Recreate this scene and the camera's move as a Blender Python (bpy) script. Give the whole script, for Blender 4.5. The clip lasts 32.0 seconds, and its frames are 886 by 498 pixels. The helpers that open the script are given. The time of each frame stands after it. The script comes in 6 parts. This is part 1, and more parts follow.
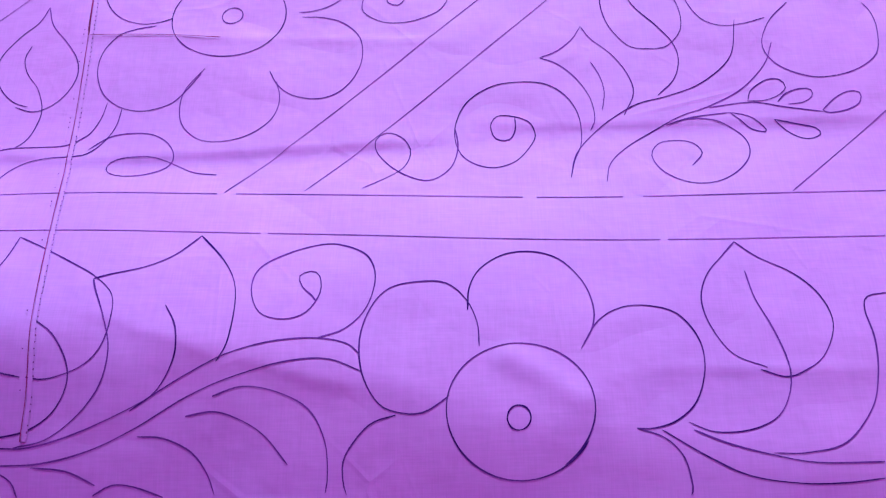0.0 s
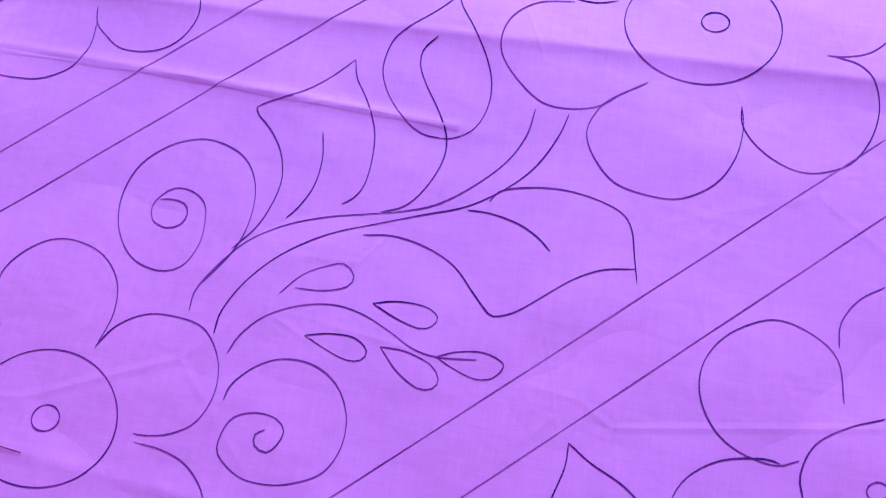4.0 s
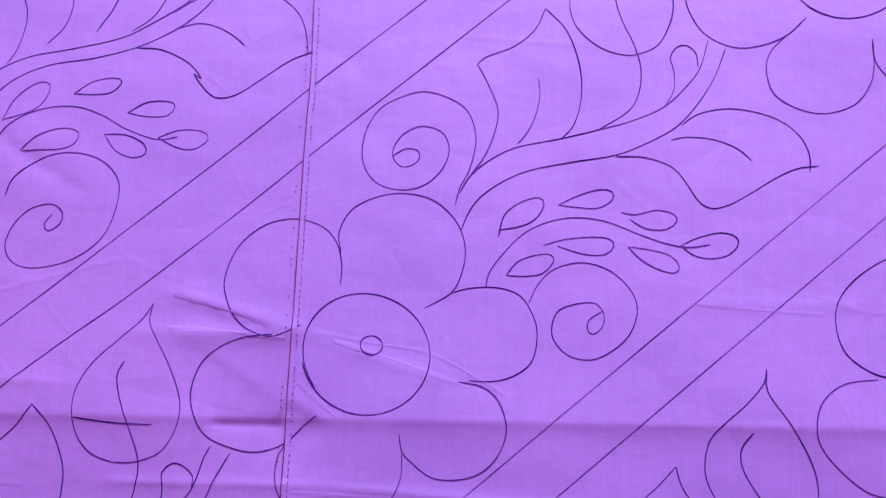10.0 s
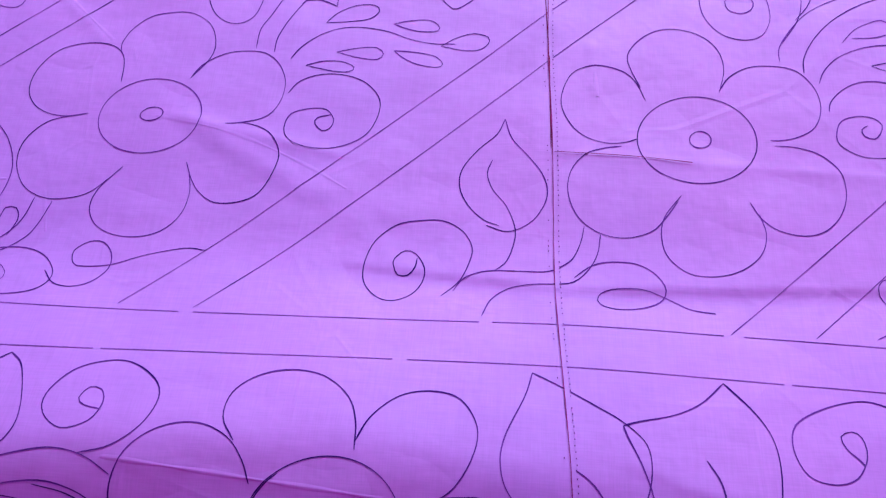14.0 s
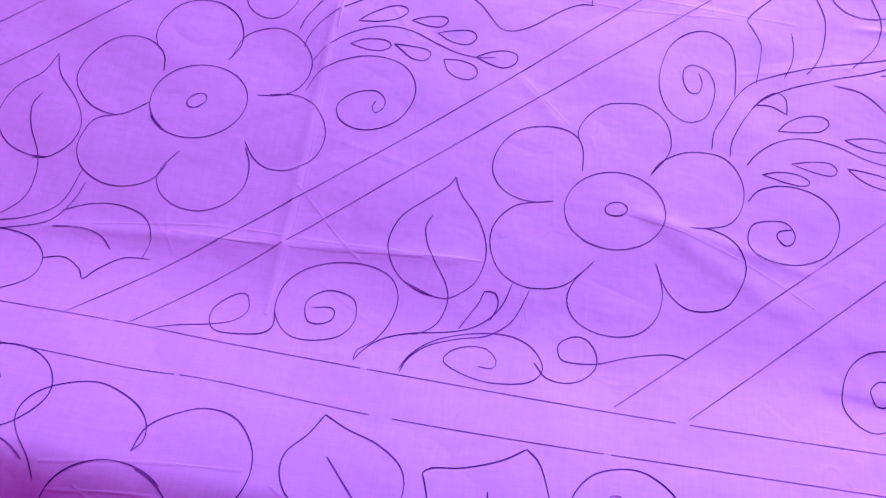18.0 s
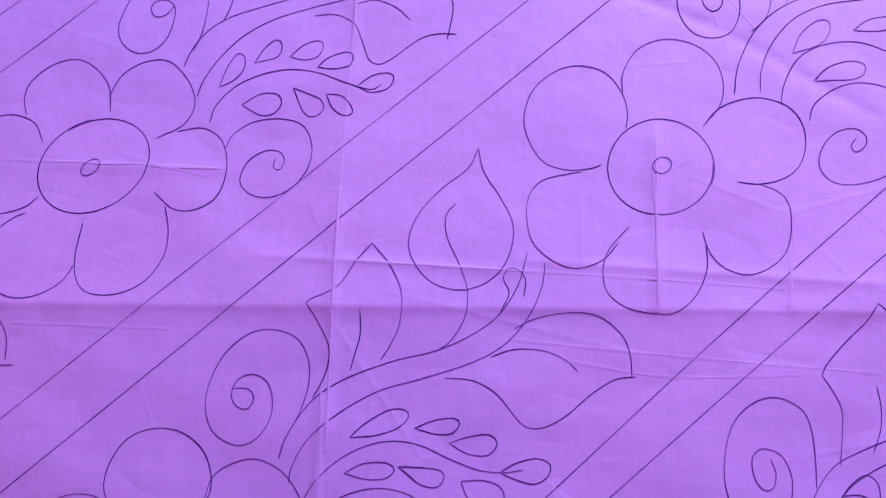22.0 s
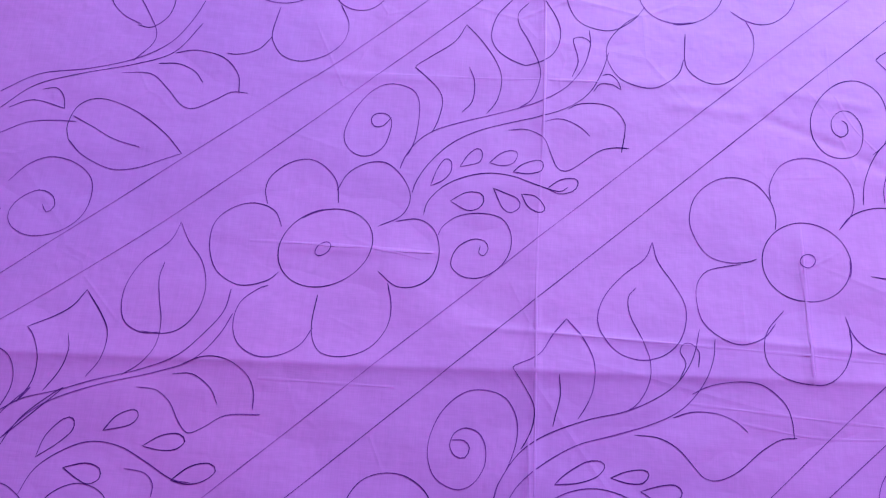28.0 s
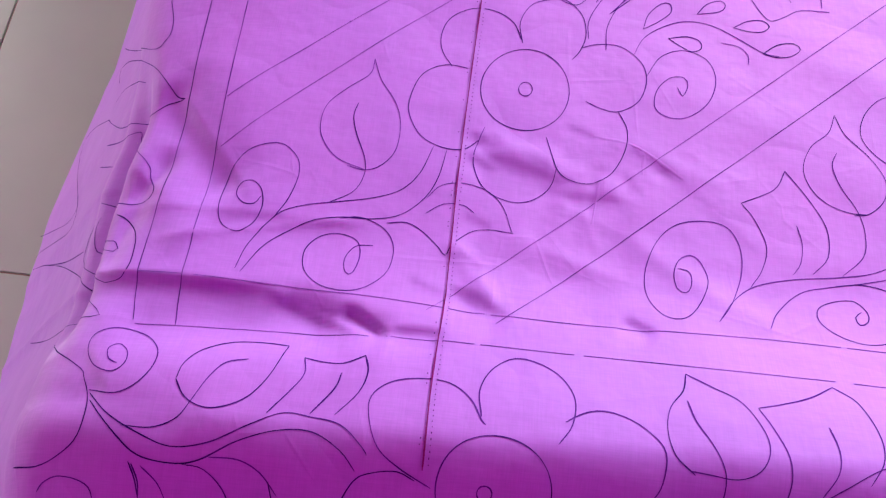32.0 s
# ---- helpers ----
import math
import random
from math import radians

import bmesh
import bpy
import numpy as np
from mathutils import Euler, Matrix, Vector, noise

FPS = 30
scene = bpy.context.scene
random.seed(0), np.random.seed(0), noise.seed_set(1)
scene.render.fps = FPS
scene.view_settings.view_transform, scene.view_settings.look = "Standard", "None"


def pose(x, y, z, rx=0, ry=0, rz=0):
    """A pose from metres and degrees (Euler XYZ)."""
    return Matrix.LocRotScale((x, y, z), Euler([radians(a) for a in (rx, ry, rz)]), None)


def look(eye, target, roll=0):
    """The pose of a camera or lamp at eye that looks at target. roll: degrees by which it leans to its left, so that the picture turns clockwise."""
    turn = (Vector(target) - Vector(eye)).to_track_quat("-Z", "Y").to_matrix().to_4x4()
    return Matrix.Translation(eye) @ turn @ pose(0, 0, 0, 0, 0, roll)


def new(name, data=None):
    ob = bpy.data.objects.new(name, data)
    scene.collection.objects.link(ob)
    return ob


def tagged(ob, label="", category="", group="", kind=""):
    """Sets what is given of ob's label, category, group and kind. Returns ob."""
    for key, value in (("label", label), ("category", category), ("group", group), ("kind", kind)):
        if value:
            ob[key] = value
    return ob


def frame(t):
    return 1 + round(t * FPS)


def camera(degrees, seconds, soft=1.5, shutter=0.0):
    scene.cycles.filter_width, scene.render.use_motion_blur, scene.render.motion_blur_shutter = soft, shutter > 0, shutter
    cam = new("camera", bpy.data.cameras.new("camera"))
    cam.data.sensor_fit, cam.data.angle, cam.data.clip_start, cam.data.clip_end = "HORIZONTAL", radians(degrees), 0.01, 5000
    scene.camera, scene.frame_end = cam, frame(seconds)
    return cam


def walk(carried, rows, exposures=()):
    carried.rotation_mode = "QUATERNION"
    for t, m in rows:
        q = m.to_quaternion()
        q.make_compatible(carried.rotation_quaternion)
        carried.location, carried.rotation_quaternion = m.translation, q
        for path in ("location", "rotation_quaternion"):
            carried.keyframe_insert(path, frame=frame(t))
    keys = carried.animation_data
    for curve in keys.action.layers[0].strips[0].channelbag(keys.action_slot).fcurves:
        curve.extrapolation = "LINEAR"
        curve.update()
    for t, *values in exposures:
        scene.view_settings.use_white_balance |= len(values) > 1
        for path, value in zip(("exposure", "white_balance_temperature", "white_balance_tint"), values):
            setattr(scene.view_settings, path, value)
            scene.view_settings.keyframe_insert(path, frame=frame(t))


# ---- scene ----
cam = camera(48.38, 32.0, soft=1.2)
PATH = [
    (0, (0.1673, -0.5322, 0.5181), (0.0851, 0.3095, -1.2944), -6.14),
    (0.5, (0.133, -0.5059, 0.5211), (0.0484, 0.3225, -1.2973), -5.01),
    (1, (0.1209, -0.4308, 0.5259), (-0.0259, 0.3411, -1.3133), -7.71),
    (1.5, (0.1478, -0.3373, 0.5424), (-0.0905, 0.3742, -1.3115), -11.63),
    (2, (0.1531, -0.2823, 0.5396), (-0.0745, 0.3739, -1.3359), -9.12),
    (2.5, (0.1789, -0.244, 0.4882), (-0.1053, 0.3657, -1.3953), -12.97),
    (3, (0.1955, -0.2052, 0.4554), (-0.0642, 0.3436, -1.4502), -12.20),
    (3.5, (0.2205, -0.1734, 0.4537), (-0.0533, 0.3844, -1.4473), -13.10),
    (4, (0.2382, -0.1386, 0.4559), (-0.0216, 0.4221, -1.4462), -14.42),
    (4.5, (0.24, -0.1063, 0.4629), (0.0109, 0.4368, -1.4483), -15.44),
    (6.5, (0.2045, 0.0499, 0.4923), (0.0951, 0.4446, -1.4653), -12.99),
    (7, (0.192, 0.097, 0.5038), (0.1226, 0.4763, -1.4587), -7.74),
    (7.5, (0.1893, 0.1312, 0.4989), (0.084, 0.5011, -1.4637), -13.30),
    (8, (0.1629, 0.1486, 0.5067), (0.0677, 0.5426, -1.4518), -11.10),
    (8.5, (0.1353, 0.1411, 0.5115), (0.0451, 0.5653, -1.4409), -9.49),
    (9, (0.0981, 0.1198, 0.5201), (-0.0062, 0.5691, -1.426), -10.40),
    (9.5, (0.0601, 0.0993, 0.5291), (-0.0528, 0.565, -1.4127), -10.74),
    (10, (0.0169, 0.0668, 0.5357), (-0.1012, 0.5534, -1.4006), -11.15),
    (10.5, (-0.0106, 0.0468, 0.5476), (-0.142, 0.5114, -1.3932), -13.22),
    (11, (-0.047, 0.0155, 0.5626), (-0.1182, 0.5, -1.3765), -6.38),
    (11.5, (-0.0371, -0.0301, 0.5713), (-0.1883, 0.4559, -1.3628), -15.72),
    (12, (-0.0755, -0.1473, 0.5742), (-0.1366, 0.4418, -1.336), -4.36),
    (12.5, (-0.0624, -0.2841, 0.5598), (-0.1937, 0.4903, -1.2795), -7.27),
    (13, (-0.0656, -0.3512, 0.549), (-0.2096, 0.4686, -1.2696), -7.35),
    (13.5, (-0.0851, -0.4204, 0.5396), (-0.2188, 0.4492, -1.2565), -5.55),
    (14, (-0.1167, -0.4697, 0.5402), (-0.2428, 0.411, -1.251), -5.07),
    (14.5, (-0.1716, -0.5423, 0.5286), (-0.2552, 0.3884, -1.2396), -4.22),
    (16.5, (-0.3659, -0.6157, 0.5483), (-0.3665, 0.3759, -1.1885), 2.20),
    (17, (-0.4175, -0.5919, 0.5726), (-0.4089, 0.3556, -1.1887), 6.30),
    (17.5, (-0.4415, -0.5096, 0.5972), (-0.4776, 0.3646, -1.2013), 5.55),
    (18, (-0.4265, -0.4213, 0.607), (-0.5492, 0.3652, -1.2278), 0.54),
    (18.5, (-0.4302, -0.3537, 0.5814), (-0.5507, 0.3421, -1.2898), -0.25),
    (19, (-0.4413, -0.301, 0.5603), (-0.5755, 0.3336, -1.3316), -2.08),
    (19.5, (-0.477, -0.241, 0.5498), (-0.5939, 0.3382, -1.3609), -2.30),
    (20, (-0.5077, -0.1647, 0.5681), (-0.6168, 0.3327, -1.366), -8.13),
    (20.5, (-0.5236, -0.1244, 0.5794), (-0.6091, 0.3713, -1.3563), -7.94),
    (21, (-0.523, -0.0882, 0.5955), (-0.5688, 0.4185, -1.3387), -3.30),
    (21.5, (-0.5095, -0.0453, 0.5941), (-0.5553, 0.4304, -1.3479), -3.50),
    (22, (-0.4967, -0.0117, 0.6051), (-0.5306, 0.4442, -1.342), -2.09),
    (22.5, (-0.4936, 0.018, 0.6131), (-0.5222, 0.4668, -1.3357), -1.28),
    (23, (-0.4814, 0.0562, 0.608), (-0.5043, 0.5307, -1.3348), -0.38),
    (23.5, (-0.4691, 0.1105, 0.5912), (-0.4853, 0.5713, -1.3549), 0.37),
    (24, (-0.4511, 0.1613, 0.5867), (-0.4482, 0.6685, -1.348), 2.03),
    (24.5, (-0.4309, 0.189, 0.5997), (-0.4232, 0.7774, -1.3117), 1.36),
    (26.5, (-0.544, 0.214, 0.6591), (-0.5402, 0.928, -1.2091), 4.03),
    (27, (-0.6002, 0.1253, 0.6845), (-0.631, 0.8706, -1.1712), 3.90),
    (27.5, (-0.6322, 0.0175, 0.6835), (-0.663, 0.7619, -1.1726), 3.39),
    (28, (-0.647, -0.0908, 0.6957), (-0.6451, 0.6382, -1.1667), 3.74),
    (28.5, (-0.675, -0.1991, 0.7132), (-0.6421, 0.5725, -1.1317), 5.63),
    (29, (-0.7006, -0.3181, 0.6866), (-0.6821, 0.5058, -1.1357), 5.29),
    (29.5, (-0.7445, -0.4127, 0.6496), (-0.7402, 0.4481, -1.1557), 7.28),
    (30, (-0.8372, -0.4688, 0.6488), (-0.8329, 0.4109, -1.1473), 7.70),
    (30.5, (-0.8995, -0.5002, 0.6315), (-0.8978, 0.3947, -1.1571), 6.52),
    (31, (-0.9592, -0.5239, 0.6139), (-0.9546, 0.3818, -1.1693), 5.60),
    (31.5, (-1.0037, -0.5243, 0.6118), (-0.9993, 0.3779, -1.1731), 5.52),
    (32, (-1.0604, -0.5072, 0.6115), (-1.0502, 0.3829, -1.1795), 7.00),
]
EXPOSURES = [
    (0, 0.7, 6500, -6),
    (1, 0.6, 6600, 34),
    (2, 0.54, 6500, 8),
    (3, 0.57, 6500, 8),
    (4.5, 0.47, 6500, 12),
    (7, 0.22, 6500, -2),
    (8, 0.14, 6500, 3),
    (9, 0.06, 6400, 2),
    (10, 0.07, 6400, 2),
    (12, 0.22, 6400, 2),
    (13, 0.42, 6400, 2),
    (14.5, 0.5, 6500, 12),
    (16.5, 0.7, 6500, 38),
    (18, 0.63, 6400, 26),
    (19, 0.62, 6500, 4),
    (20, 0.64, 6500, -12),
    (21, 0.5, 6400, -10),
    (22, 0.38, 6400, -9),
    (24, 0.05, 6400, -3),
    (27, 0.02, 6400, -3),
    (28, 0.25, 6400, -6),
    (29.5, 0.64, 6500, -2),
    (30.5, 0.72, 6800, 26),
    (31, 0.66, 7300, 44),
    (32, 0.83, 7900, 35),
]
walk(cam, [(t, look(eye, target, roll)) for t, eye, target, roll in PATH], EXPOSURES)

# ---- light: a room with one large window beyond the bed, and an added west fill ----
world = bpy.data.worlds.new("daylight")
scene.world = world
world.use_nodes = True
wn, wl = world.node_tree.nodes, world.node_tree.links
sky = wn.new("ShaderNodeTexSky")
sky.sky_type, sky.sun_disc = "NISHITA", False
sky.sun_elevation, sky.sun_rotation = radians(40), radians(200)
wl.new(sky.outputs[0], wn["Background"].inputs[0])
wn["Background"].inputs[1].default_value = 0.1

WINDOW_X, WINDOW_W, WINDOW_Z, WINDOW_H, WALL_Y = 0.22, 1.3, 0.5, 1.25, 2.0
lamp = bpy.data.lights.new("window_daylight", "AREA")
lamp.shape, lamp.size, lamp.size_y = "RECTANGLE", WINDOW_W - 0.1, WINDOW_H - 0.1
lamp.energy, lamp.color = 112, (0.88, 0.99, 1.0)
new("window_daylight", lamp).matrix_world = look((WINDOW_X, WALL_Y - 0.03, WINDOW_Z + WINDOW_H / 2), (WINDOW_X - 0.2, 0, 0.1))

# Added low fill for the floor and hanging side; no door is known here.
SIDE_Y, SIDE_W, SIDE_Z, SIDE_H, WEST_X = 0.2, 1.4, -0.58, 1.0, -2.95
lamp = bpy.data.lights.new("west_fill", "AREA")
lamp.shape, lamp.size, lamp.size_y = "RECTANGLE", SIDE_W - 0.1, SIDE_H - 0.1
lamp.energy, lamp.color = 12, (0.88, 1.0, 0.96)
new("west_fill", lamp).matrix_world = look((WEST_X + 0.03, SIDE_Y, SIDE_Z + SIDE_H / 2), (-1.2, SIDE_Y - 0.5, -0.4))

# ---- materials ----


def material(name, rough=0.8, metal=0.0):
    m = bpy.data.materials.new(name)
    m.use_nodes = True
    n, l = m.node_tree.nodes, m.node_tree.links
    b = n["Principled BSDF"]
    b.inputs["Roughness"].default_value, b.inputs["Metallic"].default_value = rough, metal
    return m, n, l, b


def noise_node(n, l, scale, detail=3.0, stretch=(1, 1, 1)):
    co, mp, no = n.new("ShaderNodeTexCoord"), n.new("ShaderNodeMapping"), n.new("ShaderNodeTexNoise")
    mp.inputs["Scale"].default_value = stretch
    no.inputs["Scale"].default_value, no.inputs["Detail"].default_value = scale, detail
    l.new(co.outputs["Object"], mp.inputs[0])
    l.new(mp.outputs[0], no.inputs["Vector"])
    return no.outputs["Fac"]


def ramp(n, l, fac, stops):
    r = n.new("ShaderNodeValToRGB")
    l.new(fac, r.inputs[0])
    while len(r.color_ramp.elements) < len(stops):
        r.color_ramp.elements.new(0.5)
    for e, (at, c) in zip(r.color_ramp.elements, stops):
        e.position, e.color = at, (*c, 1)
    return r.outputs[0]


def mix(n, l, a, b, fac, how="MIX"):
    x = n.new("ShaderNodeMix")
    x.data_type, x.blend_type = "RGBA", how
    for socket, value in ((x.inputs[0], fac), (x.inputs[6], a), (x.inputs[7], b)):
        if isinstance(value, (int, float)):
            socket.default_value = value
        else:
            l.new(value, socket)
    return x.outputs[2]


def cloth_material():
    m, n, l, b = material("orchid_cotton", 0.65)
    # Soft pinkish shading of the sheet, put into its colour as wide noise.
    broad_shade = ramp(n, l, noise_node(n, l, 3.0, 4), [(0.3, (0.292, 0.138, 0.61)), (0.7, (0.342, 0.15, 0.615))])
    warp = ramp(n, l, noise_node(n, l, 1.0, 2, (1300, 70, 70)), [(0.3, (0.92, 0.92, 0.94)), (0.7, (1, 1, 1))])
    weft = ramp(n, l, noise_node(n, l, 1.0, 2, (70, 1300, 70)), [(0.3, (0.92, 0.92, 0.94)), (0.7, (1, 1, 1))])
    slub = ramp(n, l, noise_node(n, l, 1.0, 3, (240, 14, 14)), [(0.35, (0.965, 0.96, 0.97)), (0.65, (1, 1, 1))])
    slub_across = ramp(n, l, noise_node(n, l, 1.0, 3, (14, 240, 14)), [(0.35, (0.975, 0.97, 0.98)), (0.65, (1, 1, 1))])
    faded = ramp(n, l, noise_node(n, l, 11.0, 5), [(0.35, (0.96, 0.94, 0.97)), (0.65, (1, 1, 1))])
    tint = broad_shade
    for layer in (warp, weft, slub, slub_across, faded):
        tint = mix(n, l, tint, layer, 1.0, "MULTIPLY")
    l.new(tint, b.inputs["Base Color"])
    b.inputs["Sheen Weight"].default_value = 0.15
    b.inputs["Specular IOR Level"].default_value = 0.28
    soft, sharp = n.new("ShaderNodeBump"), n.new("ShaderNodeBump")
    soft.inputs["Strength"].default_value, soft.inputs["Distance"].default_value = 0.3, 0.01
    l.new(noise_node(n, l, 13.0, 4), soft.inputs["Height"])
    # ironed-in crumples: thin lines where a warped noise turns over
    turn = n.new("ShaderNodeMath")
    turn.operation = "ABSOLUTE"
    shift = n.new("ShaderNodeMath")
    shift.operation = "SUBTRACT"
    shift.inputs[1].default_value = 0.5
    l.new(noise_node(n, l, 7.0, 2, (1, 1.3, 1)), shift.inputs[0])
    l.new(shift.outputs[0], turn.inputs[0])
    sharp.inputs["Strength"].default_value, sharp.inputs["Distance"].default_value = 0.35, 0.012
    l.new(turn.outputs[0], sharp.inputs["Height"])
    l.new(soft.outputs[0], sharp.inputs["Normal"])
    # fine straight creases left by folding, in patches
    last = sharp.outputs[0]
    for scale, stretch, thin, deep in ((5.0, (1, 1.5, 1), 0.018, 0.0005), (13.0, (1.4, 1, 1), 0.03, 0.0003)):
        co, mp, cell, patch = n.new("ShaderNodeTexCoord"), n.new("ShaderNodeMapping"), n.new("ShaderNodeTexVoronoi"), n.new("ShaderNodeMath")
        mp.inputs["Scale"].default_value, mp.inputs["Rotation"].default_value = stretch, (0, 0, scale)
        cell.feature, patch.operation = "DISTANCE_TO_EDGE", "MULTIPLY"
        cell.inputs["Scale"].default_value = scale
        l.new(co.outputs["Object"], mp.inputs[0])
        l.new(mp.outputs[0], cell.inputs["Vector"])
        l.new(ramp(n, l, cell.outputs["Distance"], [(0.0, (1, 1, 1)), (thin, (0, 0, 0))]), patch.inputs[0])
        l.new(ramp(n, l, noise_node(n, l, scale * 0.9, 2), [(0.5, (0, 0, 0)), (0.66, (1, 1, 1))]), patch.inputs[1])
        fine = n.new("ShaderNodeBump")
        fine.inputs["Strength"].default_value, fine.inputs["Distance"].default_value = 0.4, deep
        l.new(patch.outputs[0], fine.inputs["Height"])
        l.new(last, fine.inputs["Normal"])
        last = fine.outputs[0]
    l.new(last, b.inputs["Normal"])
    return m


def pencil_material(name, dark, light):
    m, n, l, b = material(name, 0.9)
    b.inputs["Specular IOR Level"].default_value = 0.02
    # the pressure of the pencil: it changes from stroke to stroke, along each stroke and with the weave
    info, grain = n.new("ShaderNodeObjectInfo"), noise_node(n, l, 900.0, 2)
    parts = [(info.outputs["Random"], 0.22, -0.11), (noise_node(n, l, 24.0, 3), 1.1, -0.55), (grain, 0.5, -0.25)]
    total = None
    for socket, scale, shift in parts:
        x = n.new("ShaderNodeMath")
        x.operation = "MULTIPLY_ADD"
        x.inputs[1].default_value, x.inputs[2].default_value = scale, shift + (0.5 if total is None else 0.0)
        l.new(socket, x.inputs[0])
        if total is not None:
            y = n.new("ShaderNodeMath")
            y.operation = "ADD"
            l.new(total, y.inputs[0])
            l.new(x.outputs[0], y.inputs[1])
            x = y
        total = x.outputs[0]
    l.new(ramp(n, l, total, [(0.3, dark), (0.75, light)]), b.inputs["Base Color"])
    return m


def plain(name, a, b_, scale, rough=0.8, bump=0.0):
    m, n, l, b = material(name, rough)
    b.inputs["Specular IOR Level"].default_value = 0.5 if rough < 0.8 else 0.1
    fac = noise_node(n, l, scale, 6)
    l.new(ramp(n, l, fac, [(0.3, a), (0.7, b_)]), b.inputs["Base Color"])
    if bump:
        bn = n.new("ShaderNodeBump")
        bn.inputs["Strength"].default_value, bn.inputs["Distance"].default_value = bump, 0.01
        l.new(fac, bn.inputs["Height"])
        l.new(bn.outputs[0], b.inputs["Normal"])
    return m


CLOTH = cloth_material()
PENCIL = pencil_material("pencil_line", (0.018, 0.004, 0.105), (0.11, 0.032, 0.29))
FAINT = pencil_material("faint_pencil_line", (0.04, 0.012, 0.15), (0.2, 0.075, 0.41))
THREAD = plain("red_thread", (0.07, 0.002, 0.045), (0.13, 0.004, 0.075), 60)
SEWING = plain("purple_thread", (0.1, 0.004, 0.085), (0.17, 0.012, 0.16), 60)
HOLE = plain("needle_hole", (0.06, 0.01, 0.13), (0.13, 0.03, 0.24), 200)
TILE = plain("floor_tile", (0.29, 0.57, 0.42), (0.34, 0.63, 0.47), 5.0, 0.3)
GROUT = plain("grout", (0.26, 0.23, 0.18), (0.34, 0.30, 0.24), 20)
# Invented pinks for unseen walls: their bounce reddens the cloth's shaded parts.
ROSE_BOUNCE = plain("rose_bounce", (0.64, 0.12, 0.38), (0.68, 0.14, 0.41), 2.0, 0.9, 0.1)
MAGENTA_BOUNCE = plain("magenta_bounce", (0.80, 0.11, 0.58), (0.84, 0.13, 0.62), 2.0, 0.9, 0.1)
WOOD = plain("bed_wood", (0.16, 0.10, 0.045), (0.26, 0.17, 0.08), 9, 0.5)
MATTRESS = plain("mattress_ticking", (0.5, 0.47, 0.42), (0.6, 0.57, 0.5), 12)


# ---- building helpers ----
def mesh_object(name, verts, faces, mat, parent=None, label="", smooth=False):
    me = bpy.data.meshes.new(name)
    me.from_pydata([tuple(map(float, v)) for v in verts], [], [tuple(map(int, f)) for f in faces])
    me.materials.append(mat)
    if smooth:
        me.shade_smooth()
    me.update()
    ob = new(name, me)
    ob.parent = parent
    return tagged(ob, label)


def part(name, bm, mat, parent=None, label=""):
    me = bpy.data.meshes.new(name)
    bm.to_mesh(me)
    bm.free()
    me.materials.append(mat)
    ob = new(name, me)
    ob.parent = parent
    return tagged(ob, label)


def box(x0, x1, y0, y1, z0, z1, bevel=0.0):
    bm = bmesh.new()
    bmesh.ops.create_cube(bm, size=1)
    for v in bm.verts:
        v.co = ((x0 + x1) / 2 + v.co.x * (x1 - x0), (y0 + y1) / 2 + v.co.y * (y1 - y0), (z0 + z1) / 2 + v.co.z * (z1 - z0))
    if bevel:
        bmesh.ops.bevel(bm, geom=list(bm.edges), offset=bevel, segments=3, affect="EDGES")
    return bm


# ---- the shape of the spread-out sheet ----
FRONT, LEFT, RIM = -0.441, -1.285, 0.055
FLOOR = -0.62
# where the front begins to slope down, along the bed
SLOPE_X = (-1.1, -0.8, -0.5, -0.2, 0.0, 0.1, 0.24, 0.4)
SLOPE_Y = (-0.342, -0.332, -0.338, -0.327, -0.348, -0.37, -0.402, -0.415)
SLOPE_AT, SLOPES = (-1.1, -0.8, -0.5, -0.2, 0.0, 0.3), (0.68, 0.66, 0.41, 0.3, 0.24, 0.2)
# how far the mattress edge lifts the sheet, along the bed
EDGE_AT, EDGE_UP = (-1.2, -1.05, -0.8, -0.5, -0.2, 0.0, 0.3), (0.028, 0.037, 0.047, 0.033, 0.034, 0.024, 0.0165)


def FOLD_LINE(x):
    return 0.106 + 0.027 * x


def bump_line(d, up, down):
    """A soft ridge across d: the side d > 0 fades over up metres, the other over down."""
    return np.where(d > 0, np.exp(-np.abs(d) / up), np.exp(-np.abs(d) / down))


def crease(x, y, x0, y0, x1, y1, high, wide):
    """A pressed-in fold along a line, all in millimetres: high over (or under) the cloth, fading over wide."""
    far = 4 * wide + 0.1 * math.hypot(x1 - x0, y1 - y0)
    if x.min() * 1000 > max(x0, x1) + far or x.max() * 1000 < min(x0, x1) - far or y.min() * 1000 > max(y0, y1) + far or y.max() * 1000 < min(y0, y1) - far:
        return 0.0
    dx, dy = x1 - x0, y1 - y0
    size = math.hypot(dx, dy)
    t = ((x * 1000 - x0) * dx + (y * 1000 - y0) * dy) / size**2
    d = ((x * 1000 - x0) * dy - (y * 1000 - y0) * dx) / size
    e = np.clip((np.abs(t - 0.5) - 0.36) / 0.22, 0, 1)
    ridge_shape = np.exp(-((d / wide) ** 2)) if wide > 7 else np.exp(-1.3 * np.abs(d) / wide)
    return high / 1000 * ridge_shape * (1 - e * e * (3 - 2 * e))


